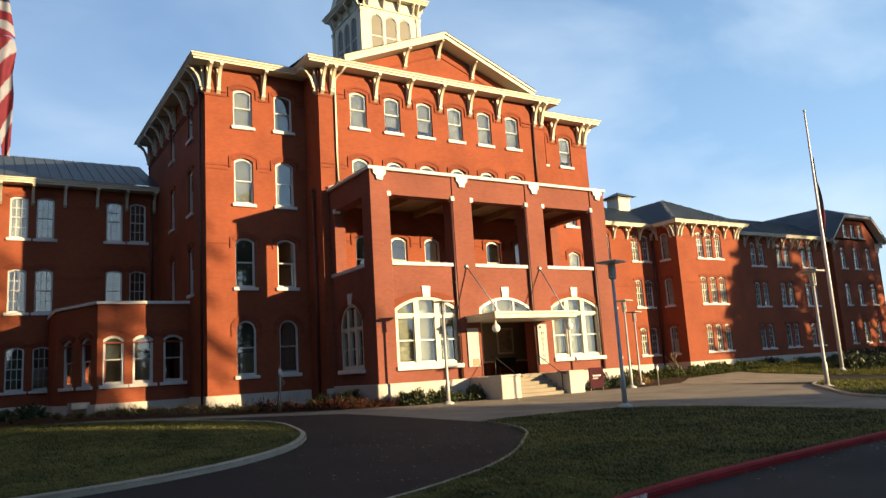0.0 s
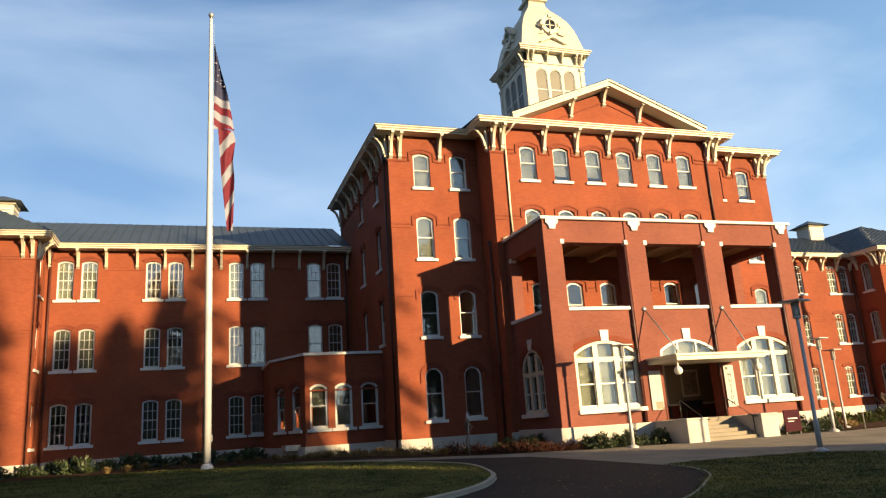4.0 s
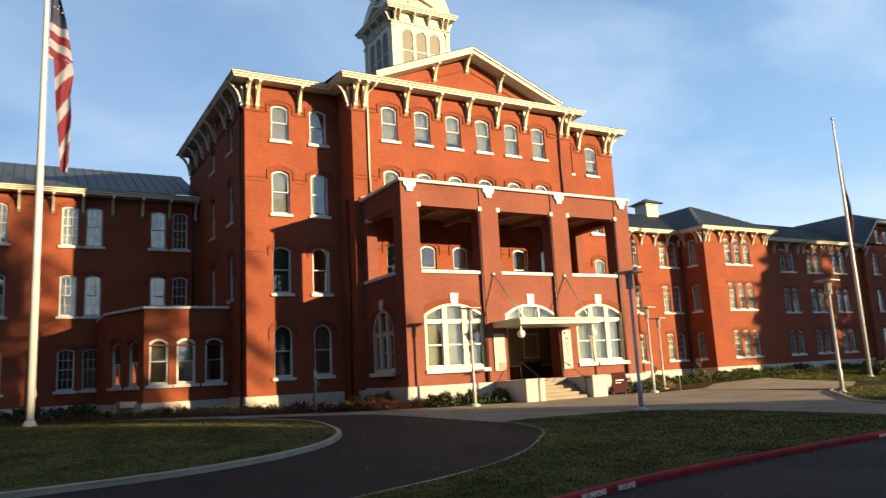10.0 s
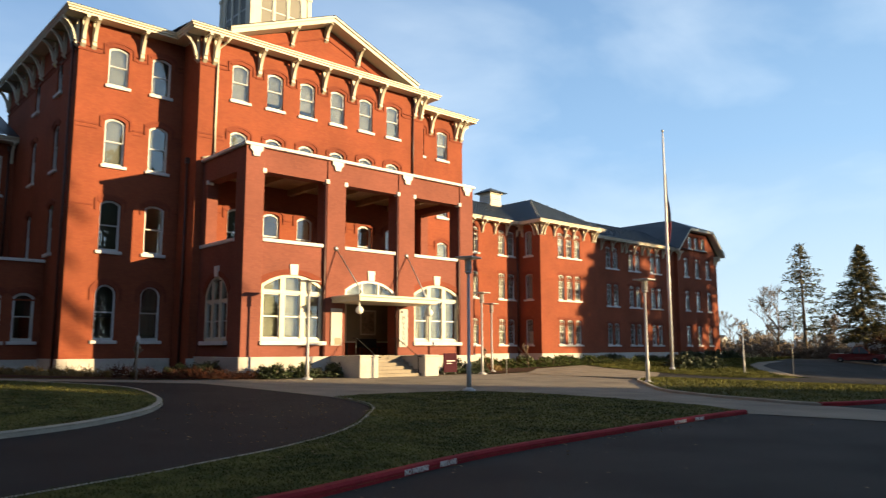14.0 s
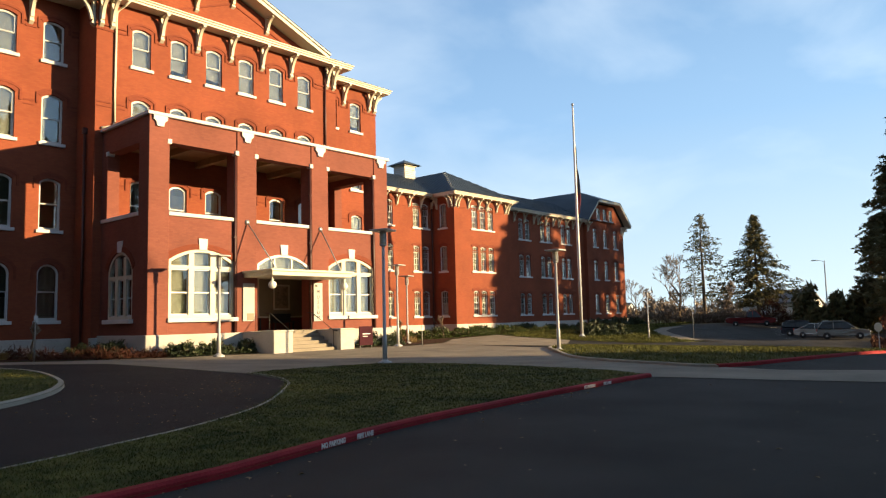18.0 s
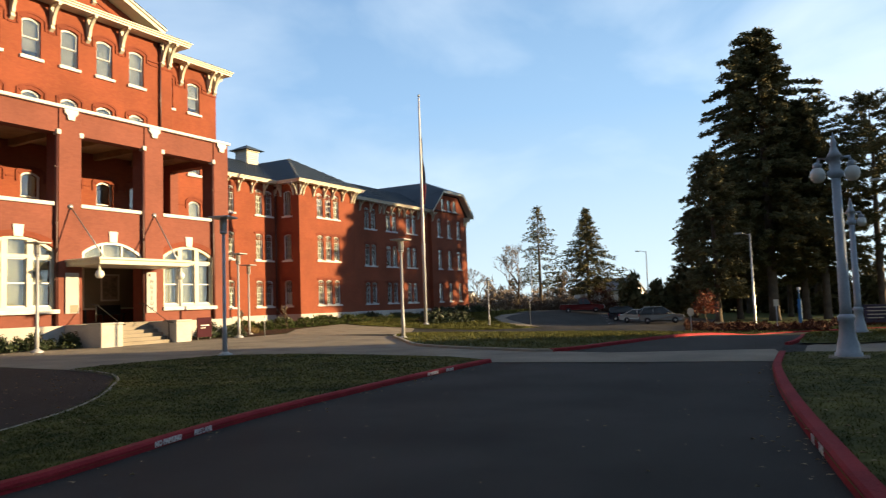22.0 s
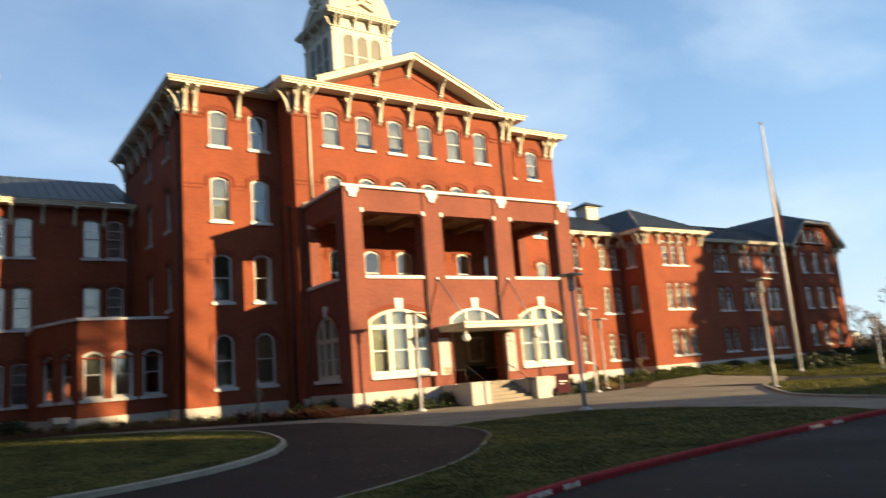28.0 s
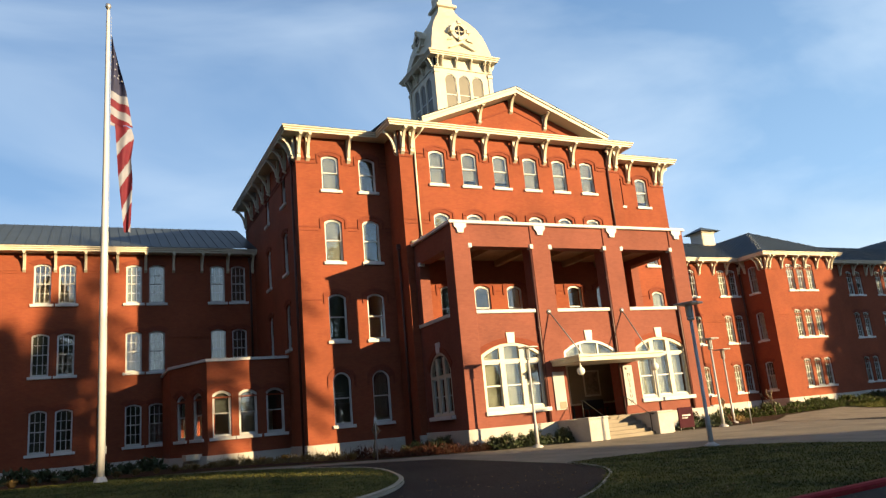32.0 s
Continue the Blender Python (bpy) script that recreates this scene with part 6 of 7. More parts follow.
    for i in range(nu):
        for j in range(nv):
            cells.setdefault(key_of((i + 0.5) / nu, (j + 0.5) / nv), []).append((i, j))
    for key, lst in cells.items():
        bm = bmesh.new()
        vs = {}
        for i, j in lst:
            q = []
            for a, b in ((i, j), (i + 1, j), (i + 1, j + 1), (i, j + 1)):
                if (a, b) not in vs:
                    vs[a, b] = bm.verts.new(pt(a / nu, b / nv))
                q.append(vs[a, b])
            bm.faces.new(q).smooth = True
        part(key, bm, mats[key], f)
    return pt


def lerp(v, *knots):
    return float(np.interp(v, [k[0] for k in knots], [k[1] for k in knots]))


def striped_flag(x, y, top):
    f = thing("striped_flag", "red and white striped flag with navy canton hanging limp", "flag", at=on_ground(x, y))
    mats = {"canton": FLAG_BLUE, "stripe_red": FLAG_RED_SHADED, "stripe_white": FLAG_WHITE_SHADED}
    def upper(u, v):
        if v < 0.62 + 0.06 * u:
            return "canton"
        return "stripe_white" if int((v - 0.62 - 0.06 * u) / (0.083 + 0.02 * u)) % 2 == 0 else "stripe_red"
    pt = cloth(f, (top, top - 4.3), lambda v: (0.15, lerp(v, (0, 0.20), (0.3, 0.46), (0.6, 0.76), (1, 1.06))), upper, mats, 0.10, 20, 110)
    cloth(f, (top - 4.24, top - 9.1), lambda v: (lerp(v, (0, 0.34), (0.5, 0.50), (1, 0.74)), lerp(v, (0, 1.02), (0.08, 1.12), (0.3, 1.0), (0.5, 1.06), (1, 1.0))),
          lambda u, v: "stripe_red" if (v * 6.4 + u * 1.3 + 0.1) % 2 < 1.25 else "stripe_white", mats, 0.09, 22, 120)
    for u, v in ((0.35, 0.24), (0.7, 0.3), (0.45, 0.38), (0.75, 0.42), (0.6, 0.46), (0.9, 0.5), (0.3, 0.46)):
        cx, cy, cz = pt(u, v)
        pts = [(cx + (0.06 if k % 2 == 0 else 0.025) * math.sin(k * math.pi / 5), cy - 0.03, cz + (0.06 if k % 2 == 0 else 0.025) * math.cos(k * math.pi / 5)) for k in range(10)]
        part("star", prism(bmesh.new(), pts, (0, 0.006, 0)), FLAG_WHITE_SHADED, f)


def dark_flag(x, y, top):
    f = thing("dark_flag", "dark flag hanging limp down its pole", "flag", at=on_ground(x, y))
    cloth(f, (top, top - 6.4), lambda v: (0.12, lerp(v, (0, 0.16), (0.3, 0.4), (0.8, 0.62), (1, 0.3))),
          lambda u, v: "cloth_dark" if v < 0.7 else "cloth_pale", {"cloth_dark": FLAG_DARK, "cloth_pale": FLAG_RED_SHADED}, 0.12)


# the flag's shade is put into these two: darker red, dim bluish white
FLAG_RED_SHADED = paint("shade-darkened red flag cloth", (0.085, 0.002, 0.014), (0.125, 0.005, 0.022), 0.8, 3, 60, 0.05)
FLAG_WHITE_SHADED = paint("shade-greyed white flag cloth", (0.17, 0.185, 0.25), (0.23, 0.25, 0.32), 0.8, 3, 60, 0.05)
FLAG_BLUE = paint("navy flag cloth", (0.012, 0.016, 0.05), (0.025, 0.03, 0.085), 0.8, 3, 60, 0.05)
FLAG_DARK = paint("dark blue flag cloth", (0.02, 0.022, 0.04), (0.04, 0.042, 0.07), 0.8, 3, 60, 0.05)
striped_flag(0.45, 32.8, 19.25)
dark_flag(59.4, 35.5, 17.8)

# ornamental globe lamp posts
def globe_post(x, y, high, turn):
    p = thing("globe_lamp_post", "pale blue fluted lamp post with white glass globes", "lamp post", "globe lamp posts", at=on_ground(x, y, 0.08))
    k = high / 5.2
    part("shaft", lathe([(0.13 * k, 0.9 * k), (0.12 * k, 1.2 * k), (0.092 * k, high * 0.82)], 12), POLE_BLUE, p)
    part("pedestal", lathe([(0.29 * k, -0.1), (0.29 * k, 0.10), (0.25 * k, 0.14), (0.23 * k, 0.3 * k), (0.175 * k, 0.5 * k), (0.155 * k, 0.8 * k), (0.185 * k, 0.84 * k), (0.185 * k, 0.92 * k), (0.14 * k, 0.98 * k)], 12), POLE_BLUE, p)
    part("foot_slab", bevelled(boxes((-0.42, 0.42, -0.42, 0.42, -0.12, 0.03)), 0.02), CONCRETE, p, "pale concrete footing")
    part("capital", lathe([(0.105 * k, high * 0.79), (0.17 * k, high * 0.80), (0.17 * k, high * 0.82), (0.12 * k, high * 0.83), (0.12 * k, high * 0.88), (0.18 * k, high * 0.885), (0.1 * k, high * 0.91), (0.06 * k, high * 0.935), (0.08 * k, high * 0.945), (0.03 * k, high * 0.97), (0.0, high)], 12), POLE_BLUE, p)
    for a in (turn, turn + math.pi * 0.88):
        dx, dy = math.cos(a) * 0.8, math.sin(a) * 0.8
        pts = [(dx * 0.1 * k, dy * 0.1 * k, high * 0.855), (dx * 0.22 * k, dy * 0.22 * k, high * 0.882), (dx * 0.4 * k, dy * 0.4 * k, high * 0.885), (dx * 0.46 * k, dy * 0.46 * k, high * 0.86)]
        arm = part("arm", tube(bmesh.new(), pts, 0.035 * k, 8), POLE_BLUE, p)
        part("fitter", lathe([(0.05 * k, high * 0.868), (0.09 * k, high * 0.862), (0.1 * k, high * 0.842)], 12, (dx * 0.46 * k, dy * 0.46 * k, 0)), POLE_BLUE, arm)
        part("globe", lathe([(0.0, high * 0.775), (0.09 * k, high * 0.778), (0.15 * k, high * 0.792), (0.172 * k, high * 0.811), (0.15 * k, high * 0.830), (0.09 * k, high * 0.843), (0.0, high * 0.846)], 16, (dx * 0.46 * k, dy * 0.46 * k, 0)), GLOBE, arm, "white glass globe")
    return p


globe_post(19.25, 0.35, 5.2, -1.2)
globe_post(32.6, 0.17, 5.25, -1.2)

# ---- trees, shrubs and grasses ----
def tris(name, P, material, parent=None, label=""):
    """A mesh of loose triangles from an array (n, 3, 3)."""
    n = len(P)
    me = bpy.data.meshes.new(name)
    me.vertices.add(3 * n), me.loops.add(3 * n), me.polygons.add(n)
    me.vertices.foreach_set("co", P.reshape(-1).astype(np.float32))
    me.loops.foreach_set("vertex_index", np.arange(3 * n, dtype=np.int32))
    me.polygons.foreach_set("loop_start", np.arange(0, 3 * n, 3, dtype=np.int32))
    me.polygons.foreach_set("loop_total", np.full(n, 3, dtype=np.int32))
    me.update(calc_edges=True)
    me.materials.append(material)
    ob = new(name, me)
    if parent is not None:
        ob.parent = parent
    if label:
        ob["label"] = label
    return ob


def sprays(rng, C, D, size, k, wide=0.3, spread=0.7):
    """k slender triangles at each centre C, roughly along D."""
    C, D = np.repeat(C, k, 0), np.repeat(D, k, 0)
    n = len(C)
    d = D + rng.normal(0, spread, (n, 3))
    d /= np.linalg.norm(d, axis=1, keepdims=True)
    s = rng.normal(0, 1, (n, 3))
    s -= d * (s * d).sum(1, keepdims=True)
    s /= np.linalg.norm(s, axis=1, keepdims=True) + 1e-6
    L = size * rng.uniform(0.6, 1.3, (n, 1))
    c = C + rng.normal(0, size * 0.28, (n, 3))
    return np.stack([c - d * L * 0.5 - s * L * wide * 0.5, c - d * L * 0.4 + s * L * wide * 0.5, c + d * L * 0.6], 1)


def conifer(name, label, h, r, seed, bare=0.08, step=0.42, k=6, size=0.62, droop=0.32, mat=None, power=0.8, gaps=0.12, trunk=None, tier=1.0, lumpy=0.3, wide=0.3):
    rng = np.random.default_rng(seed)
    t = thing(name, label, "tree", "conifers")
    rt = trunk or h * 0.014 + 0.1
    bm = bmesh.new()
    tube(bm, [(0, 0, -0.8), (0, 0, 0.6), (rng.normal(0, 0.1), 0, h * 0.4), (rng.normal(0, 0.1), rng.normal(0, 0.1), h * 0.75), (0, 0, h)], [rt * 1.4, rt, rt * 0.7, rt * 0.35, 0.02], 8)
    C, D = [], []
    z = bare * h
    lump = rng.uniform(1 - lumpy, 1 + lumpy * 0.6, 40)
    while z < h * 0.985:
        f = (z / h - bare) / (1 - bare)
        nb = rng.integers(5, 8)
        a0 = rng.uniform(0, 6.28)
        for b in range(nb):
            if rng.random() < gaps:
                continue
            a = a0 + 6.283 * b / nb + rng.normal(0, 0.25)
            sec = lump[int(((a % 6.283) / 6.283 * 8 + int(z / h * 5) * 8) % 40)]
            L = r * (1 - f) ** power * (0.35 + 0.65 * min(1, f * 6 + 0.35)) * rng.uniform(0.7, 1.12) * sec + 0.25
            d = np.array([math.cos(a), math.sin(a), 0])
            m = max(2, int(L / step))
            s = (np.arange(m) + 0.6) / m
            s = s[s > 0.18]
            zz = z + L * (0.12 * s - droop * s ** 1.7)
            C.append(np.stack([d[0] * L * s, d[1] * L * s, zz], 1))
            D.append(np.tile(d + np.array([0, 0, -0.25]), (len(s), 1)))
            if L > 1.2 and rng.random() < 0.5:
                tube(bm, [(0, 0, z), tuple(d * L * 0.55 + np.array([0, 0, z + L * (0.06 - droop * 0.36)]))], [0.05, 0.02], 3)
        z += rng.uniform(0.32, 0.5) * (0.7 + 0.6 * (1 - f)) * (h / 26 + 0.3) * tier
    part("trunk", bm, BARK, t)
    C, D = np.concatenate(C), np.concatenate(D)
    tris("crown", sprays(rng, C, D, size, k, wide), mat or NEEDLE, t)
    return t


def bare_tree(name, label, h, spread, seed, depth=6, mat=None, r0=0.16, lift=0.12):
    rng = random.Random(seed)
    t = thing(name, label, "tree", "bare trees")
    trunk, limbs = bmesh.new(), bmesh.new()
    def grow(p, d, L, r, n):
        q = p + d * L
        mid = p + d * L * 0.5 + Vector((rng.gauss(0, 1), rng.gauss(0, 1), 0)) * L * 0.05
        tube(trunk if n >= depth - 1 else limbs, [p, mid, q], [max(r, 0.028), max(r * 0.85, 0.025), max(r * 0.68, 0.02)], 5 if n >= depth - 1 else 3)
        if n == 0:
            return
        for _ in range(rng.choice((2, 3, 3)) if n > 1 else 3):
            nd = (d + Vector((rng.gauss(0, spread), rng.gauss(0, spread), rng.gauss(lift, spread * 0.5)))).normalized()
            grow(p + d * L * rng.uniform(0.55, 1.0), nd, L * rng.uniform(0.6, 0.82), r * 0.62, n - 1)
    grow(Vector((0, 0, -0.2)), Vector((0, 0, 1)), h * 0.27, r0, depth)
    part("trunk", trunk, BARK, t)
    part("crown", limbs, mat or TWIG, t, "leafless twigs")
    return t


def lumps(rng, n, rx, ry, rz, leaf, shell=0.55, wide=0.6, flat_=0.0):
    u = rng.normal(0, 1, (n, 3))
    u /= np.linalg.norm(u, axis=1, keepdims=True)
    u[:, 2] = np.abs(u[:, 2]) * 1.0 - 0.15
    rad = shell + (1 - shell) * rng.random((n, 1)) ** 0.5
    bump = 1 + 0.22 * np.sin(u[:, :1] * 7 + 1) * np.sin(u[:, 1:2] * 6) + 0.12 * np.sin(u[:, 2:] * 11)
    C = u * rad * bump * np.array([rx, ry, rz])
    return sprays(rng, C, u + np.array([0, 0, 0.4]), leaf, 1, wide, 0.8)


def shrub(name, label, rx, rz, n, leaf, mat, seed, wide=0.6, group="shrubs of the planting bed"):
    rng = np.random.default_rng(seed)
    s = thing(name, label, "shrub", group)
    P = lumps(rng, n, rx, rx * 0.9, rz, leaf, 0.5, wide)
    P[:, :, 2] = np.maximum(P[:, :, 2], 0.0)
    tris("foliage", P, mat, s)
    bm = bmesh.new()
    rr = random.Random(seed)
    for _ in range(7):
        a = rr.uniform(0, 6.28)
        tube(bm, [(0, 0, -0.05), (math.cos(a) * rx * 0.3, math.sin(a) * rx * 0.3, rz * 0.5), (math.cos(a) * rx * 0.6, math.sin(a) * rx * 0.6, rz * 0.8)], [0.025, 0.016, 0.008], 4)
    part("woody_base", bm, BARK, s)
    return s


def tuft(name, label, r, h, n, mat, seed):
    rng = np.random.default_rng(seed)
    s = thing(name, label, "ornamental grass", "ornamental grasses")
    a = rng.uniform(0, 6.28, n)
    lean = rng.uniform(0.1, 1.0, n)
    base = np.stack([np.cos(a) * r * 0.25 * rng.random(n), np.sin(a) * r * 0.25 * rng.random(n), np.zeros(n)], 1)
    tip = np.stack([np.cos(a) * r * lean, np.sin(a) * r * lean, h * (1.05 - 0.5 * lean ** 2) * rng.uniform(0.7, 1.1, n)], 1)
    mid = base * 0.5 + tip * 0.5 + np.array([0, 0, 0.18 * h])
    side = np.stack([-np.sin(a), np.cos(a), np.zeros(n)], 1) * 0.012
    P = np.concatenate([np.stack([base - side, base + side, mid], 1), np.stack([mid - side, mid + side, tip], 1)])
    tris("foliage", P, mat, s)
    return s


def scatter(proto, spots_, seed, low=0.85, high=1.2, off=0.04, spin=True):
    """The prototype at the first spot, copies at the rest, each turned and scaled a little."""
    rng = random.Random(seed)
    for i, (x, y) in enumerate(spots_):
        k = rng.uniform(low, high)
        m = pose(x, y, rise(x, y) + off, 0, 0, rng.uniform(0, 360) if spin else 0)
        o = proto if i == 0 else copy_thing(proto, m)
        o.matrix_basis = m @ Matrix.Diagonal((k, k * rng.uniform(0.9, 1.1), k * rng.uniform(0.85, 1.15), 1))


# tall conifers beyond the road
def polar(az, r):
    return (r * math.sin(radians(az)), r * math.cos(radians(az)))


def stand(tree, az, r, k=1.0, spin=0):
    x, y = polar(az, r)
    tree.matrix_basis = pose(x, y, rise(x, y), 0, 0, spin) @ Matrix.Diagonal((k, k, k, 1))
    return tree


def again(tree, az, r, k=1.0, spin=0, kz=None):
    x, y = polar(az, r)
    return copy_thing(tree, pose(x, y, rise(x, y), 0, 0, spin) @ Matrix.Diagonal((k, k, kz or k, 1)))


main_fir = stand(conifer("fir_tree", "very tall dense fir with a rounded top and warm side", 33.4, 8.2, 11, 0.17, 0.4, 26, 0.5, 0.2, power=0.38, gaps=0.12, lumpy=0.42, wide=0.42, tier=0.72), 84.55, 96, 1.06)
fir2 = stand(conifer("fir_tree", "tall dark fir with ragged drooping branches", 32, 7.6, 12, 0.16, 0.36, 13, 0.5, 0.42, wide=0.36, power=0.6, gaps=0.36, tier=1.8), 94.6, 108, 1.3)
pine = stand(conifer("pine_tree", "pale feathery pine with loose outline", 19.4, 4.6, 13, 0.15, 0.38, 20, 0.46, 0.15, wide=0.36, mat=NEEDLE_PALE, power=0.5, gaps=0.22), 80.85, 88)
cedar = stand(conifer("cedar_tree", "broad dark cedar with level spreading branches", 26.6, 9.5, 14, 0.2, 0.4, 22, 0.5, -0.10, wide=0.34, power=0.45, gaps=0.22, tier=1.7), 87.9, 98)
stand(conifer("fir_tree", "green fir standing beyond the parking lot", 17.0, 6.4, 15, 0.16, 0.42, 6, 0.7, 0.22, power=0.8, gaps=0.12, lumpy=0.45), 71.67, 128)
stand(conifer("fir_tree", "thin pale fir with open branches", 18.6, 5.4, 16, 0.2, 0.45, 5, 0.6, 0.2, mat=NEEDLE_PALE, power=0.7, gaps=0.35, tier=1.3), 68.05, 135)
again(main_fir, 86.6, 99, 0.74, 40)
again(pine, 82.3, 100, 1.05, 200)
again(cedar, 91.2, 101, 1.0, 70)
again(cedar, 85.6, 110, 0.8, 200)
again(cedar, 93.6, 112, 0.72, 260)
again(fir2, 99.5, 122, 1.2, 100)
again(pine, 79.3, 100, 0.72, 90)
# extra firs behind the others, added to throw shade on the end block
again(fir2, 83.0, 124, 0.85, 210)
again(fir2, 87.4, 119, 0.75, 20)
again(fir2, 80.0, 121, 0.6, 120)
# this fir and pine stand out of view, added only to block light
fir = stand(conifer("fir_tree", "unseen dense dark fir with layered branches, added to block light", 32.5, 7.6, 11, 0.12, 0.5, 9, 0.95, 0.30, power=0.44, gaps=0.05, lumpy=0.4), 320, 52, 1.06)
shade_pine = stand(conifer("pine_tree", "unseen tall pine with a high open crown and bare trunk, added for shade", 27.0, 5.2, 17, 0.62, 0.6, 5, 1.1, 0.1, power=0.3, gaps=0.25), 138, 60, 1.25)
# unseen trees added round the camera to shade lawns and walls and block skylight
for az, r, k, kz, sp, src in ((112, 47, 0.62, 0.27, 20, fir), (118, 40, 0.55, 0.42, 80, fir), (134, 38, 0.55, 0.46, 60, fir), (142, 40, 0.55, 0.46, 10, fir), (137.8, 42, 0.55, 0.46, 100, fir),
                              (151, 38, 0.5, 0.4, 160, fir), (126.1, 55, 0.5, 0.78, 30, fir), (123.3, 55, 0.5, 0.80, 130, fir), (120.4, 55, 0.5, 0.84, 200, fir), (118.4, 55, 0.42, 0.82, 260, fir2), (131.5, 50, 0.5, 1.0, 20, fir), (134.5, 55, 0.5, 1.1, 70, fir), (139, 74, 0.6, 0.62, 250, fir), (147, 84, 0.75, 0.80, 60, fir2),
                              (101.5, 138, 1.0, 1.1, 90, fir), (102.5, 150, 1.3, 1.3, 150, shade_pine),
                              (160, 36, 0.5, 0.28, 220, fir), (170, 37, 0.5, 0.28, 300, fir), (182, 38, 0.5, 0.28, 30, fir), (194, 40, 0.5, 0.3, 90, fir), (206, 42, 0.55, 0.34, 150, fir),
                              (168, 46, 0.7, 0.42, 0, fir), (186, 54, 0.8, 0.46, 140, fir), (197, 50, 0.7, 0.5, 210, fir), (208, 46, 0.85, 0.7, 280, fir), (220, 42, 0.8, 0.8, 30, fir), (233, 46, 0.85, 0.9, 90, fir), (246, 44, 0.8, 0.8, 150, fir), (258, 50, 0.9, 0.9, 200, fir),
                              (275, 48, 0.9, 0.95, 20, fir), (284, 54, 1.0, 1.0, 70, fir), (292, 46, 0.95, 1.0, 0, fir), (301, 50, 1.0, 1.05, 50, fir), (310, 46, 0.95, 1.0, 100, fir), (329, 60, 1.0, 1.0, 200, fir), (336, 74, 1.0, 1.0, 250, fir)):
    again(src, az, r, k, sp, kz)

# ring of unseen firs behind and to the left, added to dim skylight on walls
skylight_screen = random.Random(77)
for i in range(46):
    az = 186 + 3.45 * i + skylight_screen.uniform(-1.2, 1.2)
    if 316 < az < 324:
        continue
    r = 64 + 26 * (i % 2) + skylight_screen.uniform(-5, 5)
    again(fir, az, r, skylight_screen.uniform(1.0, 1.3), skylight_screen.uniform(0, 360), skylight_screen.uniform(1.05, 1.35))

oak = stand(bare_tree("bare_tree", "leafless spreading tree with pale twigs", 13.0, 0.48, 21, 6, lift=0.16), 66.4, 118, 1.2)
stand(bare_tree("bare_tree", "leafless low tree with crooked limbs", 9.0, 0.5, 22, 6), 69.5, 122)
again(oak, 63.2, 140, 0.75, 100)
again(oak, 98, 78, 0.6, 60)
again(oak, 94.2, 74, 0.42, 20)
again(oak, 62.0, 155, 0.6, 10)
again(oak, 66.3, 150, 0.7, 210)
sap = stand(bare_tree("bare_sapling", "thin leafless sapling in the planting bed", 3.0, 0.3, 23, 4, r0=0.035), 19.6, 34.0)
again(sap, 48.6, 58, 1.2, 60)
again(sap, 45.4, 52, 1.0, 160)
rng = np.random.default_rng(31)
red = stand(bare_tree("red_leaf_sapling", "young tree with rusty red leaves", 4.2, 0.3, 24, 4, r0=0.05), 80.0, 70)
P = lumps(rng, 900, 1.1, 1.1, 2.0, 0.2, 0.3)
P[:, :, 2] += 1.7
tris("leaves", P, RUST_LEAF, red, "rusty red leaves")

# dark evergreen shrubs before the portico, rusty twigs and dry grasses along the wall
dark = shrub("evergreen_shrub", "dark glossy evergreen shrub in the mulched bed", 0.75, 1.0, 620, 0.2, LEAF_DARK, 41)
scatter(dark, [(16.9, 31.0), (17.6, 31.2), (18.3, 30.8), (19.0, 31.1), (19.6, 30.7), (20.3, 30.5), (20.7, 30.9), (15.6, 33.4), (15.2, 34.4), (14.8, 32.6), (14.1, 33.6), (13.3, 33.0), (15.0, 35.6), (26.9, 30.7), (27.7, 30.4), (28.6, 30.6), (29.4, 30.3), (30.2, 30.6), (30.9, 31.0), (17.3, 30.5), (18.8, 30.5)], 42, 0.5, 0.78)
rust = shrub("rusty_shrub", "leafless rusty red shrub in the mulched bed", 0.7, 0.5, 520, 0.22, LEAF_RUST, 43, 0.16)
scatter(rust, [(12.2, 32.8), (13.0, 31.9), (13.9, 31.7), (14.8, 31.6), (15.7, 31.5), (16.2, 31.2), (11.4, 33.6), (31.9, 31.9), (32.8, 32.6)], 44)
low_ = shrub("low_shrub", "low grey-brown shrub along the wall", 0.75, 0.3, 420, 0.2, STRAW, 45, 0.2)
scatter(low_, [(9.6 + 0.0, 35.6), (8.6, 36.6), (7.6, 37.6), (10.4, 34.6), (6.6, 38.4), (5.6, 39.2), (9.2, 38.6), (8.0, 40.2), (6.4, 41.0), (4.6, 40.2), (36.0, 34.8), (37.5, 36.6), (39.2, 38.0)], 46)
grass_tuft = tuft("grass_tuft", "dry straw-coloured ornamental grass tuft", 0.42, 0.32, 240, STRAW, 47)
scatter(grass_tuft, [(x, 37.4 + 1.1 * (1 - x / 10) + (0.7 if i % 2 else 0)) for i, x in enumerate(np.arange(-3.9, 9.5, 0.85).tolist())] + [(10.8, 33.2), (11.6, 32.4), (32.0, 33.2), (33.6, 34.0), (35.0, 35.6), (33.0, 35.0), (34.6, 36.6), (38.4, 39.0)], 48)
dk = shrub("evergreen_shrub", "low dark evergreen shrub by the wing", 0.85, 0.62, 520, 0.2, LEAF_DARK, 49)
scatter(dk, [(x, 43.4 + (i % 3) * 1.1) for i, x in enumerate(np.arange(-9.5, 3.4, 1.25).tolist())] + [(50.5 + 1.6 * i, 45.2 + (i % 2) * 0.9) for i in range(6)] + [(66 + 2.2 * i, 47.4 + (i % 3) * 0.6) for i in range(14)], 50)
box_hedge = shrub("box_ball", "clipped small box shrub in a row", 0.42, 0.55, 260, 0.13, HEDGE, 51, group="clipped box row")
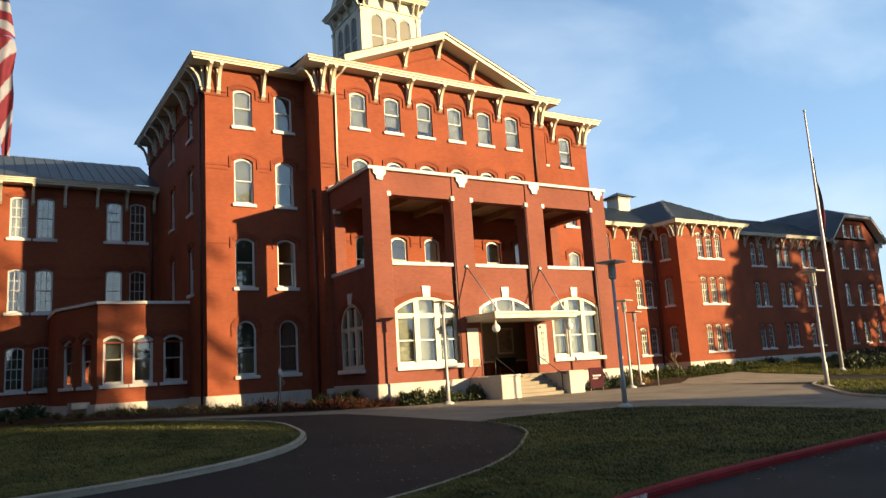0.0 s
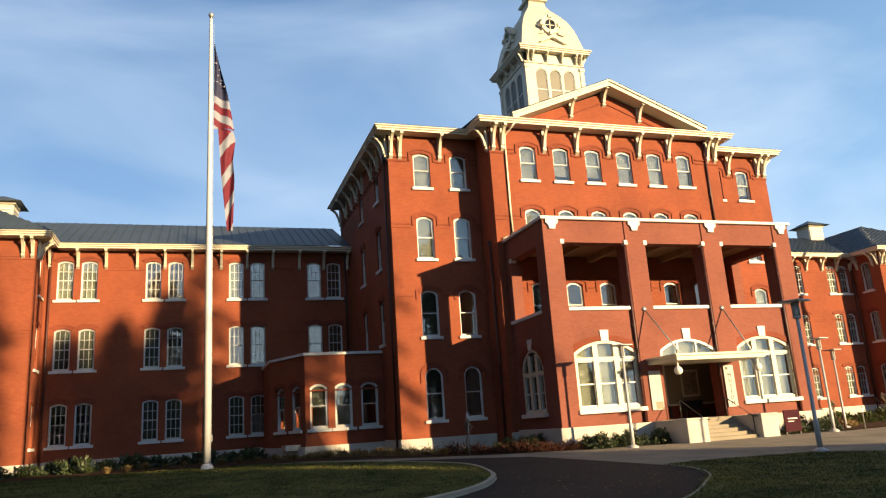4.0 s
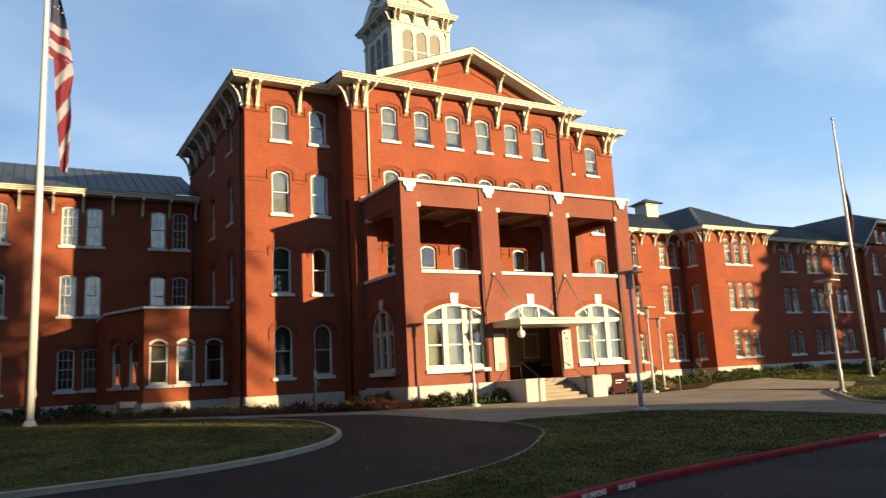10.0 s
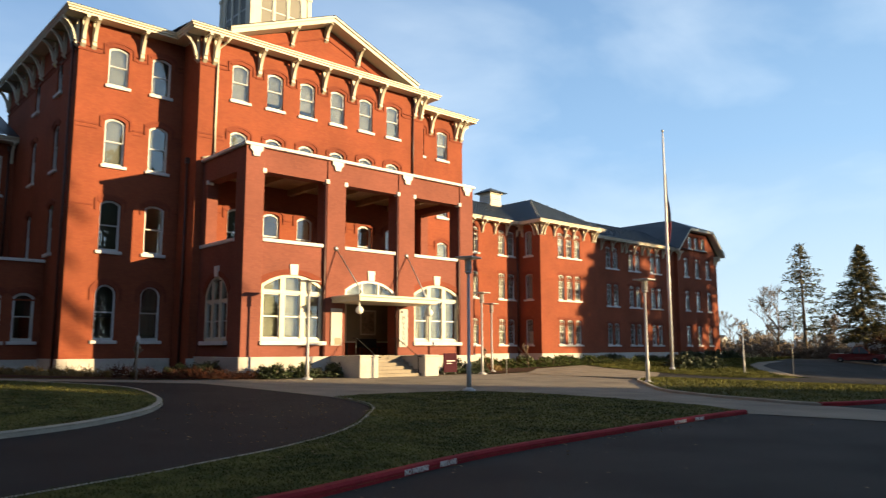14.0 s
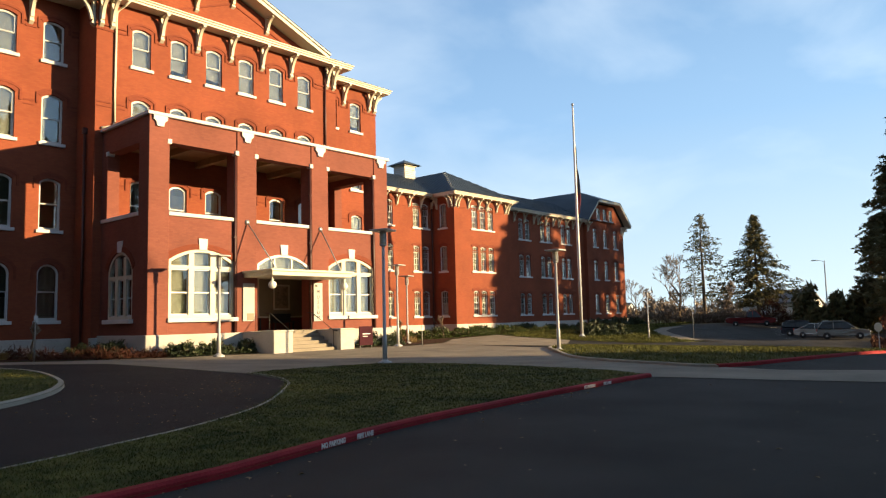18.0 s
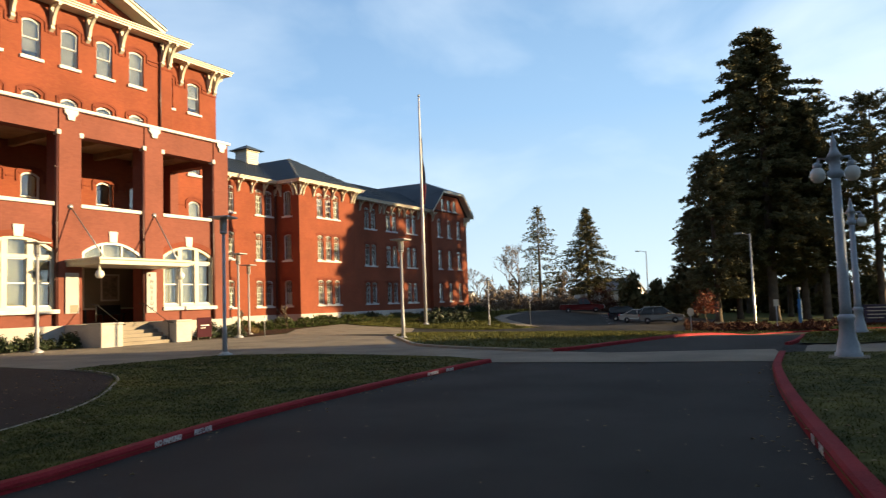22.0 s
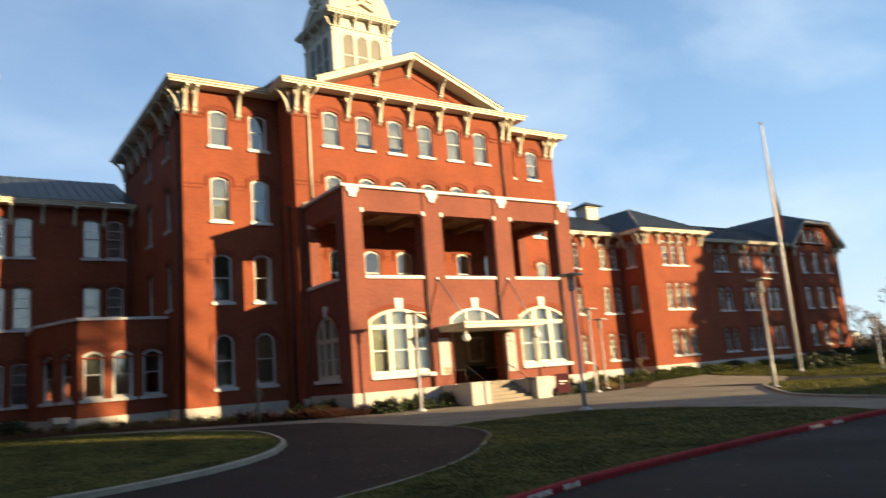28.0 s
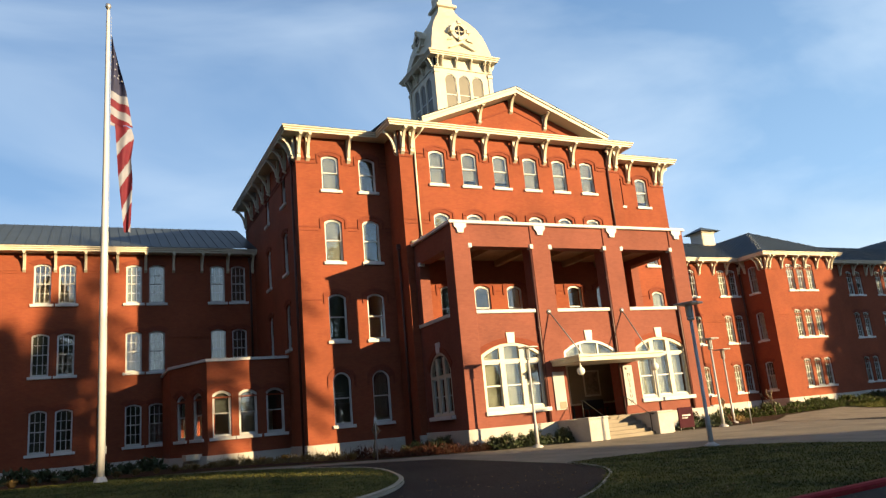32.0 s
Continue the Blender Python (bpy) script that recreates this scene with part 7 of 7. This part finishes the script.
scatter(box_hedge, [(40.6 + 1.05 * i, 38.4 + 0.18 * i) for i in range(30)], 52, 0.9, 1.1)
mid_hedge = shrub("golden_shrub", "olive shrub beneath the wing windows", 0.9, 0.55, 560, 0.2, HEDGE, 53)
scatter(mid_hedge, [(41.5 + 1.5 * i, 41.0 + 0.3 * i + (i % 2) * 0.8) for i in range(16)], 54)
round_bush = shrub("round_bush", "rounded dark bush at the wing's end", 1.5, 1.15, 1800, 0.24, LEAF_DARK, 55)
scatter(round_bush, [(62.8, 36.6), (65.0, 36.2), (67.0, 36.0), (80.5, 46.0), (84.0, 46.8), (88.0, 47.0), (93.0, 47.2), (97.5, 49.0), (101, 51)], 56, 0.8, 1.1)

# belts of shrubs and twigs in the distance
def belt(name, label, arcs, n, leaf, mat, seed, wide=0.4):
    rng = np.random.default_rng(seed)
    out = []
    for az0, az1, r0, r1, h in arcs:
        a, r = np.radians(rng.uniform(az0, az1, n)), rng.uniform(r0, r1, n)
        x, y = r * np.sin(a), r * np.cos(a)
        top = h * (0.65 + 0.35 * np.sin(a * 61) * np.sin(a * 143 + 1)) * (0.8 + 0.2 * np.sin(a * 400))
        z = np.array([rise(p, q) for p, q in zip(x, y)]) + top * rng.random(n) ** 0.7
        out.append(sprays(rng, np.stack([x, y, z], 1), np.tile([0, 0, 0.8], (n, 1)), leaf, 1, wide, 0.8))
    ob = tris(name, np.concatenate(out), mat)
    return tagged(ob, label, "shrubs", kind="stuff")


belt("far_hedge", "brown leafless hedge beyond the parking lot", [(58, 76, 124, 132, 3.2), (66, 73, 118, 122, 2.0), (79, 98, 134, 142, 5.0)], 9000, 0.7, TWIG, 61, 0.2)
belt("far_woods", "distant bare woods along the horizon", [(50, 104, 170, 230, 8.0), (-30, 12, 150, 200, 7.0)], 16000, 1.6, TWIG, 62, 0.25)
belt("far_evergreens", "dark evergreen thicket under the tall trees", [(74.2, 78.8, 100, 108, 7.0), (87, 90, 118, 124, 3.0), (79.5, 91, 126, 134, 11.0), (91, 97, 128, 136, 6.0)], 9000, 1.1, NEEDLE, 63, 0.4)
belt("roadside_shrubs", "low rusty groundcover along the road bed", [(78.5, 88, 66, 78, 0.7), (88, 99, 74, 84, 0.9)], 5000, 0.35, LEAF_RUST, 64, 0.4)
belt("low_hedge", "clipped green hedge beside the footpath", [(93.5, 99, 62, 65, 1.0)], 3000, 0.25, HEDGE, 65, 0.5)

red_bush = shrub("red_bush", "dark red leafless bush behind the parking lot", 2.6, 3.6, 1500, 0.5, LEAF_RUST, 57, 0.2)
scatter(red_bush, [polar(72.6, 118)], 58)

# ---- parked cars, signs and street lamps ----
CAR_SILVER = paint("silver-grey car paint", (0.22, 0.225, 0.215), (0.28, 0.285, 0.27), 0.25, 1, 8, 0.0, 0.5)
CAR_BEIGE = paint("pale champagne car paint", (0.42, 0.41, 0.37), (0.50, 0.49, 0.44), 0.25, 1, 8, 0.0, 0.4)
CAR_DARK = paint("dark blue car paint", (0.015, 0.017, 0.025), (0.03, 0.032, 0.045), 0.2, 1, 8, 0.0, 0.3)
CAR_RED = paint("dark red car paint", (0.13, 0.010, 0.012), (0.18, 0.025, 0.025), 0.25, 1, 8, 0.0, 0.2)
TYRE = paint("black tyre rubber", (0.012, 0.012, 0.012), (0.025, 0.025, 0.025), 0.9, 6, 40, 0.2)
RIM = paint("alloy wheel", (0.40, 0.40, 0.40), (0.55, 0.55, 0.55), 0.3, 6, 30, 0.05, 0.8)
TINT = paint("tinted car glass", (0.012, 0.014, 0.016), (0.025, 0.028, 0.03), 0.15, 1, 8, 0.0, sheen=0.3)
TAIL = paint("red tail lamp", (0.35, 0.01, 0.01), (0.45, 0.02, 0.02), 0.2, 4, 20, 0.0)
HEAD = paint("clear head lamp", (0.55, 0.55, 0.55), (0.7, 0.7, 0.7), 0.1, 4, 20, 0.0)


def hull(side, L, W, lean):
    """A rounded shell from a side outline: edges drawn in, upper parts leaning inwards."""
    line = []
    n = len(side)
    for k in range(n):
        (x0, z0), (x1, z1) = side[k], side[(k + 1) % n]
        for f in (0.12, 0.5, 0.88):
            line.append((x0 + (x1 - x0) * f, z0 + (z1 - z0) * f))
    zlow = min(z for _, z in side)
    cx, cz = 0.5, sum(z for _, z in side) / n
    bm = bmesh.new()
    rows_ = []
    for s_ in (-1, -0.94, -0.7, -0.3, 0.3, 0.7, 0.94, 1):
        q = abs(s_) ** 5
        ring_ = []
        for x, z in line:
            taper = 1 - 0.10 * abs(2 * x - 1) ** 4 - lean * max(0, z - zlow)
            ring_.append(bm.verts.new(((cx + (x - cx) * (1 - 0.025 * q) - 0.5) * L, s_ * W / 2 * taper, cz + (z - cz) * (1 - 0.09 * q))))
        rows_.append(ring_)
    m = len(line)
    for a, b in zip(rows_, rows_[1:]):
        for k in range(m):
            bm.faces.new((a[k], a[(k + 1) % m], b[(k + 1) % m], b[k])).smooth = True
    bm.faces.new(rows_[0][::-1])
    bm.faces.new(rows_[-1])
    return bm


def car(name, label, L, W, lower, cabin, paint_, wheel=0.34, axles=(0.19, 0.80)):
    """A car along x with its front at +x. lower and cabin are side outlines as parts of the length and metres of height."""
    c = thing(name, label, "car", "parked cars")
    body = part("body", hull(lower, L, W, 0.0), paint_, c)
    part("glazing", hull(cabin, L, W - 0.1, 0.26), TINT, c, "dark tinted glass")
    part("sill_trim", bevelled(boxes((-L * 0.33, L * 0.33, -W / 2 - 0.005, W / 2 + 0.005, 0.3, 0.38)), 0.01), TYRE, c)
    top = sorted(cabin, key=lambda p: -p[1])[:2]
    x0, x1 = sorted(p[0] for p in top)
    zt = top[0][1]
    rw_ = W / 2 - 0.06 - 0.3 * (zt - cabin[0][1])
    part("roof", bevelled(boxes(((x0 - 0.5) * L - 0.05, (x1 - 0.5) * L + 0.05, -rw_ - 0.02, rw_ + 0.02, zt - 0.06, zt + 0.04)), 0.03), paint_, c)
    for s in (-1, 1):
        y0 = s * (W / 2 - 0.05)
        y1 = s * (rw_ + 0.01)
        for xb, xt in ((cabin[0][0], x0), (cabin[-1][0], x1), ((x0 + x1) / 2, (x0 + x1) / 2)):
            part("pillar", tube(bmesh.new(), [((xb - 0.5) * L, y0, cabin[0][1]), ((xt - 0.5) * L, y1, zt)], 0.045, 4), paint_, c)
    for ax in axles:
        for s in (-1, 1):
            w = part("wheel", lathe([(wheel * 0.55, -0.11), (wheel * 0.95, -0.11), (wheel, -0.07), (wheel, 0.07), (wheel * 0.95, 0.11), (wheel * 0.55, 0.11)], 20), TYRE, c)
            w.matrix_basis = pose((ax - 0.5) * L, s * (W / 2 - 0.10), wheel, 90, 0, 0)
            part("rim", lathe([(0.0, -0.115), (wheel * 0.2, -0.12), (wheel * 0.58, -0.09), (wheel * 0.58, 0.09), (wheel * 0.2, 0.12), (0.0, 0.115)], 14), RIM, w)
    for s in (-1, 1):
        y = s * (W / 2 - 0.25)
        part("headlight", bevelled(boxes((L / 2 - 0.14, L / 2 + 0.01, y - 0.16, y + 0.16, 0.66, 0.82)), 0.03), HEAD, c)
        part("tail_light", bevelled(boxes((-L / 2 - 0.01, -L / 2 + 0.08, y - 0.12, y + 0.12, 0.75, 1.0)), 0.03), TAIL, c)
        part("mirror", bevelled(boxes((L * 0.14, L * 0.14 + 0.12, s * (W / 2 + 0.07) - 0.08, s * (W / 2 + 0.07) + 0.08, 1.0, 1.14)), 0.03), paint_, c)
    part("number_plate", boxes((-L / 2 - 0.02, -L / 2, -0.2, 0.2, 0.6, 0.74)), WHITE, c)
    return c


def park(c, x, y, turn):
    c.matrix_basis = pose(x, y, rise(x, y) + 0.02, 0, 0, turn)


suv_low = [(0.0, 0.32), (0.0, 0.95), (0.03, 1.02), (0.72, 1.02), (0.97, 0.9), (1.0, 0.75), (1.0, 0.34), (0.88, 0.26), (0.12, 0.26)]
suv_cab = [(0.015, 1.0), (0.05, 1.6), (0.12, 1.72), (0.52, 1.74), (0.60, 1.66), (0.76, 1.0)]
sed_low = [(0.0, 0.36), (0.0, 0.85), (0.06, 0.95), (0.74, 0.93), (0.97, 0.78), (1.0, 0.62), (1.0, 0.32), (0.88, 0.22), (0.12, 0.22)]
sed_cab = [(0.10, 0.93), (0.25, 1.36), (0.34, 1.44), (0.54, 1.44), (0.76, 0.93)]
pick_low = [(0.0, 0.55), (0.0, 1.2), (0.02, 1.24), (0.44, 1.24), (0.74, 1.24), (0.98, 1.14), (1.0, 0.9), (1.0, 0.5), (0.88, 0.4), (0.12, 0.4)]
pick_cab = [(0.40, 1.2), (0.42, 2.02), (0.47, 2.1), (0.60, 2.1), (0.73, 1.2)]
park(car("suv", "silver-grey sport utility car parked in the lot", 4.6, 1.82, suv_low, suv_cab, CAR_SILVER), 79.6, 18.6, -76)
park(car("sedan", "pale champagne sedan parked in the lot", 4.6, 1.78, sed_low, sed_cab, CAR_BEIGE, 0.31), 83.6, 21.9, -76)
park(car("suv", "dark blue sport utility car parked in the lot", 4.7, 1.85, suv_low, suv_cab, CAR_DARK), 88.6, 24.6, -76)
park(car("pickup_truck", "dark red pickup truck with an open bed", 6.4, 2.05, pick_low, pick_cab, CAR_RED, 0.38), 104.0, 35.6, -70)
for i in range(7):
    x, y = 80.5 + 4.2 * i, 24.6 + 1.5 * i
    ln = sheet("parking_line", [(x, y), (x + 1.5, y - 0.55), (x + 1.55, y - 0.43), (x + 0.05, y + 0.12)], 0.035, WORN_WHITE, size=1.0)
    tagged(ln, "worn white painted parking line", "road marking", "parking lines")


def post_sign(x, y, high, w, h, face, label, rounded=True):
    s = thing("post_sign", label, "sign", "roadside signs", at=on_ground(x, y))
    part("post", boxes((-0.04, 0.04, -0.04, 0.04, -0.2, high - h * 0.3)), POLE_WHITE, s)
    n = 8 if rounded else 4
    a0 = math.pi / n
    k = 1 / math.cos(a0)
    pts = [(w / 2 * k * math.cos(a0 + 2 * math.pi * i / n), -0.05, high - h / 2 + h / 2 * k * math.sin(a0 + 2 * math.pi * i / n)) for i in range(n)]
    b = part("plate", prism(bmesh.new(), pts, (0, -0.02, 0)), face, s)
    s.rotation_euler[2] = -math.atan2(x, y)
    return s


SIGN_PALE = paint("pale sign plate", (0.52, 0.48, 0.38), (0.62, 0.58, 0.47), 0.5, 2, 20, 0.0)
post_sign(63.3, 12.4, 2.05, 0.52, 0.66, SIGN_PALE, "cream eight-sided sign plate on a white post")
post_sign(73.0, 6.8, 2.6, 0.42, 0.62, SIGN_PALE, "small cream sign plate on a white post", False)
ps = post_sign(84.8, -6.8, 2.6, 0.5, 0.75, WHITE, "white and red notice on a white post", False)
part("stripe", boxes((-0.2, 0.2, -0.085, -0.072, 2.05, 2.25)), RED_KERB, ps, "red panel")


def street_lamp(x, y, high, arm, turn):
    s = thing("street_lamp", "tall grey street lamp with a short arm", "street lamp", "street lamps", at=on_ground(x, y))
    part("pole", lathe([(0.13, -0.2), (0.12, 0.1), (0.07, high)], 10), STEEL, s)
    a = part("arm", tube(bmesh.new(), [(0, 0, high - 0.15), (math.cos(turn) * arm * 0.5, math.sin(turn) * arm * 0.5, high + 0.05), (math.cos(turn) * arm, math.sin(turn) * arm, high + 0.08)], 0.045, 6), STEEL, s)
    h = part("luminaire", bevelled(boxes((-0.35, 0.35, -0.15, 0.15, -0.08, 0.08)), 0.03), STEEL, a)
    h.matrix_basis = pose(math.cos(turn) * arm, math.sin(turn) * arm, high + 0.08, 0, 0, math.degrees(turn))
    return s


street_lamp(74.5, 8.8, 8.8, 1.0, math.radians(100))
street_lamp(122.0, 30.4, 10.0, 1.4, math.radians(105))
street_lamp(70.8, -3.5, 12.2, 1.9, math.radians(92))
street_lamp(120.0, 50.0, 9.0, 1.2, math.radians(110))

kiosk = thing("emergency_phone", "blue emergency phone pillar with a lamp and camera", "pillar", at=on_ground(80.5, 5.4))
BLUE = paint("bright blue enamel", (0.02, 0.12, 0.30), (0.03, 0.17, 0.38), 0.35, 2, 20, 0.0)
part("pillar", bevelled(boxes((-0.16, 0.16, -0.16, 0.16, -0.1, 2.5)), 0.02), BLUE, kiosk)
part("panel", boxes((0.0, 0.13, -0.175, -0.162, 0.4, 2.3)), WHITE, kiosk, "white edge panel")
part("mast", tube(bmesh.new(), [(-0.1, 0, 2.5), (-0.1, 0, 3.6)], 0.05, 8), BLUE, kiosk)
part("camera_dome", lathe([(0, 3.3), (0.12, 3.36), (0.16, 3.48), (0.16, 3.62), (0, 3.68)], 12, (0.16, 0, 0)), WHITE, kiosk)
part("bracket", boxes((-0.1, 0.2, -0.03, 0.03, 3.58, 3.64)), STEEL, kiosk)

board = thing("campus_sign", "dark purple board sign with pale lines of text", "sign", at=on_ground(74.0, -1.4))
DARKSIGN = paint("dark purple sign face", (0.025, 0.018, 0.04), (0.04, 0.03, 0.06), 0.5, 2, 20, 0.0)
part("face", bevelled(boxes((-0.06, 0.06, -1.35, 1.35, 0.35, 1.9)), 0.02), DARKSIGN, board)
for k, wdt in enumerate((1.9, 1.5, 1.7, 1.2)):
    part("text_bar", boxes((-0.075, -0.062, 1.1 - wdt, 1.1, 1.62 - k * 0.3, 1.7 - k * 0.3)), SIGN_PALE, board)
for y in (-1.45, 1.45):
    part("post", boxes((-0.09, 0.09, y - 0.09, y + 0.09, -0.2, 2.0)), IRON, board)

def small_house(x, y, w, d, h, wall_mat, label):
    s = thing("house", label, "house", at=on_ground(x, y))
    part("wall", boxes((-w / 2, w / 2, -d / 2, d / 2, -0.5, h)), wall_mat, s)
    part("gable", prism(bmesh.new(), [(-w / 2, -d / 2, h), (w / 2, -d / 2, h), (0, -d / 2, h + min(w * 0.35, 2.2))], (0, d, 0)), wall_mat, s)
    for sx in (-1, 1):
        part("roof", prism(bmesh.new(), [(sx * (w / 2 + 0.4), -d / 2 - 0.3, h - 0.25), (0, -d / 2 - 0.3, h + min(w * 0.35, 2.2) + 0.05), (0, -d / 2 - 0.3, h + min(w * 0.35, 2.2) + 0.25), (sx * (w / 2 + 0.4), -d / 2 - 0.3, h - 0.05)], (0, d + 0.6, 0)), SHINGLE, s)
    for k in (-0.25, 0.25):
        wdw = part("window", boxes((k * w - 0.5, k * w + 0.5, -d / 2 - 0.03, -d / 2, h * 0.35, h * 0.75)), TINT, s)
        part("frame", boxes((k * w - 0.6, k * w + 0.6, -d / 2 - 0.05, -d / 2 - 0.032, h * 0.75, h * 0.82), (k * w - 0.6, k * w + 0.6, -d / 2 - 0.05, -d / 2 - 0.032, h * 0.29, h * 0.35)), WHITE, wdw)
    return s


small_house(230, 122, 7, 8, 3.2, WHITE, "small white gabled house in the distance")
small_house(146, 44, 14, 10, 3.0, STONE, "low pale building beyond the parking lot")
small_house(170, -22, 10, 9, 3.4, WHITE, "white house half hidden by trees")

# ---- small details: lettering, leaves, grass, street furniture ----
def kerb_text(text, x, y, turn, size, z, parent_label):
    g = thing("kerb_lettering", parent_label, "lettering", "kerb lettering", at=(0, 0, 0))
    letters(text, size, WORN_WHITE, g, pose(x, y, rise(x, y) + z, 90, 0, turn), extrude=0.002, bold=0.005)
    return g


def on_line(line, x):
    pts = sorted(line)
    for (x0, y0), (x1, y1) in zip(pts, pts[1:]):
        if x0 <= x <= x1:
            return y0 + (y1 - y0) * (x - x0) / (x1 - x0), math.degrees(math.atan2(y1 - y0, x1 - x0))


cr = curve_through(C_RED)
dr = curve_through(D_RED)
for word, x in (("NO PARKING", 6.34), ("FIRE LANE", 7.06), ("NO PARKING", 14.6), ("FIRE LANE", 15.5)):
    y, a = on_line(cr, x)
    kerb_text(word, x, y - 0.004, a, 0.088, 0.046, "worn white words on the red kerb face")
for word, x in (("FIRE", 8.75), ("LANE", 8.2)):
    y, a = on_line(dr, x)
    kerb_text(word, x, y + 0.006, a + 180, 0.12, 0.055, "worn white words on the red kerb face")

# fallen leaves
LEAF_LITTER = paint("dry fallen leaf", (0.15, 0.10, 0.05), (0.36, 0.28, 0.16), 0.8, 8, 40, 0.0)
rng = np.random.default_rng(71)
pts = []
for (x0, x1, y0, y1, n, up) in ((3, 17, 0.6, 8.2, 60, 0.006), (5, 18, 7.9, 8.6, 30, 0.006), (5, 18, 9, 18, 520, 0.085), (6, 18, -3, 1.0, 220, 0.115), (1, 12, 12, 24, 40, 0.012), (-3, 8, 15, 30, 120, 0.11)):
    for _ in range(n):
        pts.append((rng.uniform(x0, x1), rng.uniform(y0, y1), up))
# leaves drift along the kerbs
for line, side in ((cr, -1), (dr, 1)):
    for _ in range(90):
        x, y = line[rng.integers(len(line))]
        pts.append((x + rng.normal(0, 0.2), y + side * abs(rng.normal(0, 0.22)) - 0.02 * side, 0.006))
out = []
for x, y, up in pts:
    a, s = rng.uniform(0, 6.28), rng.uniform(0.015, 0.042)
    z = rise(x, y) + up
    c, d = math.cos(a) * s, math.sin(a) * s
    lift = rng.uniform(0.002, 0.02)
    out.append([(x - c, y - d, z), (x + d * 0.6, y - c * 0.6, z + lift), (x + c, y + d, z + 0.004)])
    out.append([(x - c, y - d, z), (x + c, y + d, z + 0.004), (x - d * 0.6, y + c * 0.6, z + lift)])
tagged(tris("fallen_leaves", np.array(out), LEAF_LITTER), "dry brown leaves scattered on lawn and road", "leaves", kind="stuff")

# grass blades on the nearer lawns
def grass(name, line, up, n, near, seed, high=0.038):
    rng = np.random.default_rng(seed)
    xs, ys = [p[0] for p in line], [p[1] for p in line]
    X, Y = rng.uniform(min(xs), max(xs), n * 4), rng.uniform(min(ys), max(ys), n * 4)
    ok = inside(X, Y, line)
    X, Y = X[ok], Y[ok]
    keep = rng.random(len(X)) < np.minimum(1, (near / np.hypot(X, Y)) ** 1.6)
    X, Y = X[keep][:n], Y[keep][:n]
    m = len(X)
    Z = np.array([rise(a, b) for a, b in zip(X, Y)]) + up - 0.005
    r = np.hypot(X, Y)
    k = 1 + np.maximum(0, r - 8) / 14
    a = rng.uniform(0, 6.28, m)
    w = 0.006 * k
    h = high * rng.uniform(0.5, 1.3, m) * (0.8 + 0.2 * k)
    b = np.stack([X, Y, Z], 1)
    side = np.stack([np.cos(a) * w, np.sin(a) * w, np.zeros(m)], 1)
    tip = b + np.stack([rng.normal(0, 0.02, m) * k, rng.normal(0, 0.02, m) * k, h], 1)
    ob = tris(name, np.stack([b - side, b + side, tip], 1), BLADE)
    return tagged(ob, "short uneven grass blades of the lawn", "grass", kind="stuff")


def shrink(line, d):
    cx, cy = sum(p[0] for p in line) / len(line), sum(p[1] for p in line) / len(line)
    return [(x + (cx - x) * d / max(0.5, math.hypot(cx - x, cy - y)), y + (cy - y) * d / max(0.5, math.hypot(cx - x, cy - y))) for x, y in line]


grass("grass_entrance", shrink(lawns["lawn_entrance"][1], 0.14), 0.042, 90000, 9, 81)
grass("grass_corner", shrink(lawns["lawn_corner"][1], 0.19), 0.085, 70000, 9, 82)
grass("grass_roadside", shrink(lawns["lawn_roadside"][1], 0.2), 0.06, 30000, 30, 86, 0.06)
grass("grass_plaza", shrink(lawns["lawn_plaza"][1], 0.2), 0.08, 50000, 30, 84, 0.07)
grass("grass_wing", shrink(lawns["lawn_wing"][1], 0.2), 0.06, 30000, 60, 85, 0.08)
grass("grass_flagpole", shrink(lawns["lawn_flagpole"][1], 0.18), 0.09, 70000, 16, 83)

# marker posts
for x, y, hgt in ((30.3, 28.3, 1.15), (11.3, 31.3, 1.9), (72.0, 30.3, 2.7)):
    b = thing("marker_post", "thin pale marker post beside the paving", "post", "marker posts", at=on_ground(x, y))
    part("post", lathe([(0.028, -0.1), (0.028, hgt - 0.06), (0.02, hgt)], 10), STEEL, b)
    part("tag", boxes((-0.07, 0.07, -0.04, -0.03, hgt - 0.28, hgt - 0.1)), POLE_WHITE, b, "small pale tag")
bench = thing("porch_bench", "dark bench standing inside the porch", "bench", at=(25.0, 33.9, 1.25))
part("seat", bevelled(boxes((-0.7, 0.7, -0.22, 0.22, 0.4, 0.46)), 0.01), IRON, bench)
part("backrest", bevelled(boxes((-0.7, 0.7, 0.18, 0.24, 0.46, 0.9)), 0.01), IRON, bench)
for x in (-0.6, 0.6):
    for y in (-0.17, 0.17):
        part("leg", boxes((x - 0.03, x + 0.03, y - 0.03, y + 0.03, 0, 0.4)), IRON, bench)
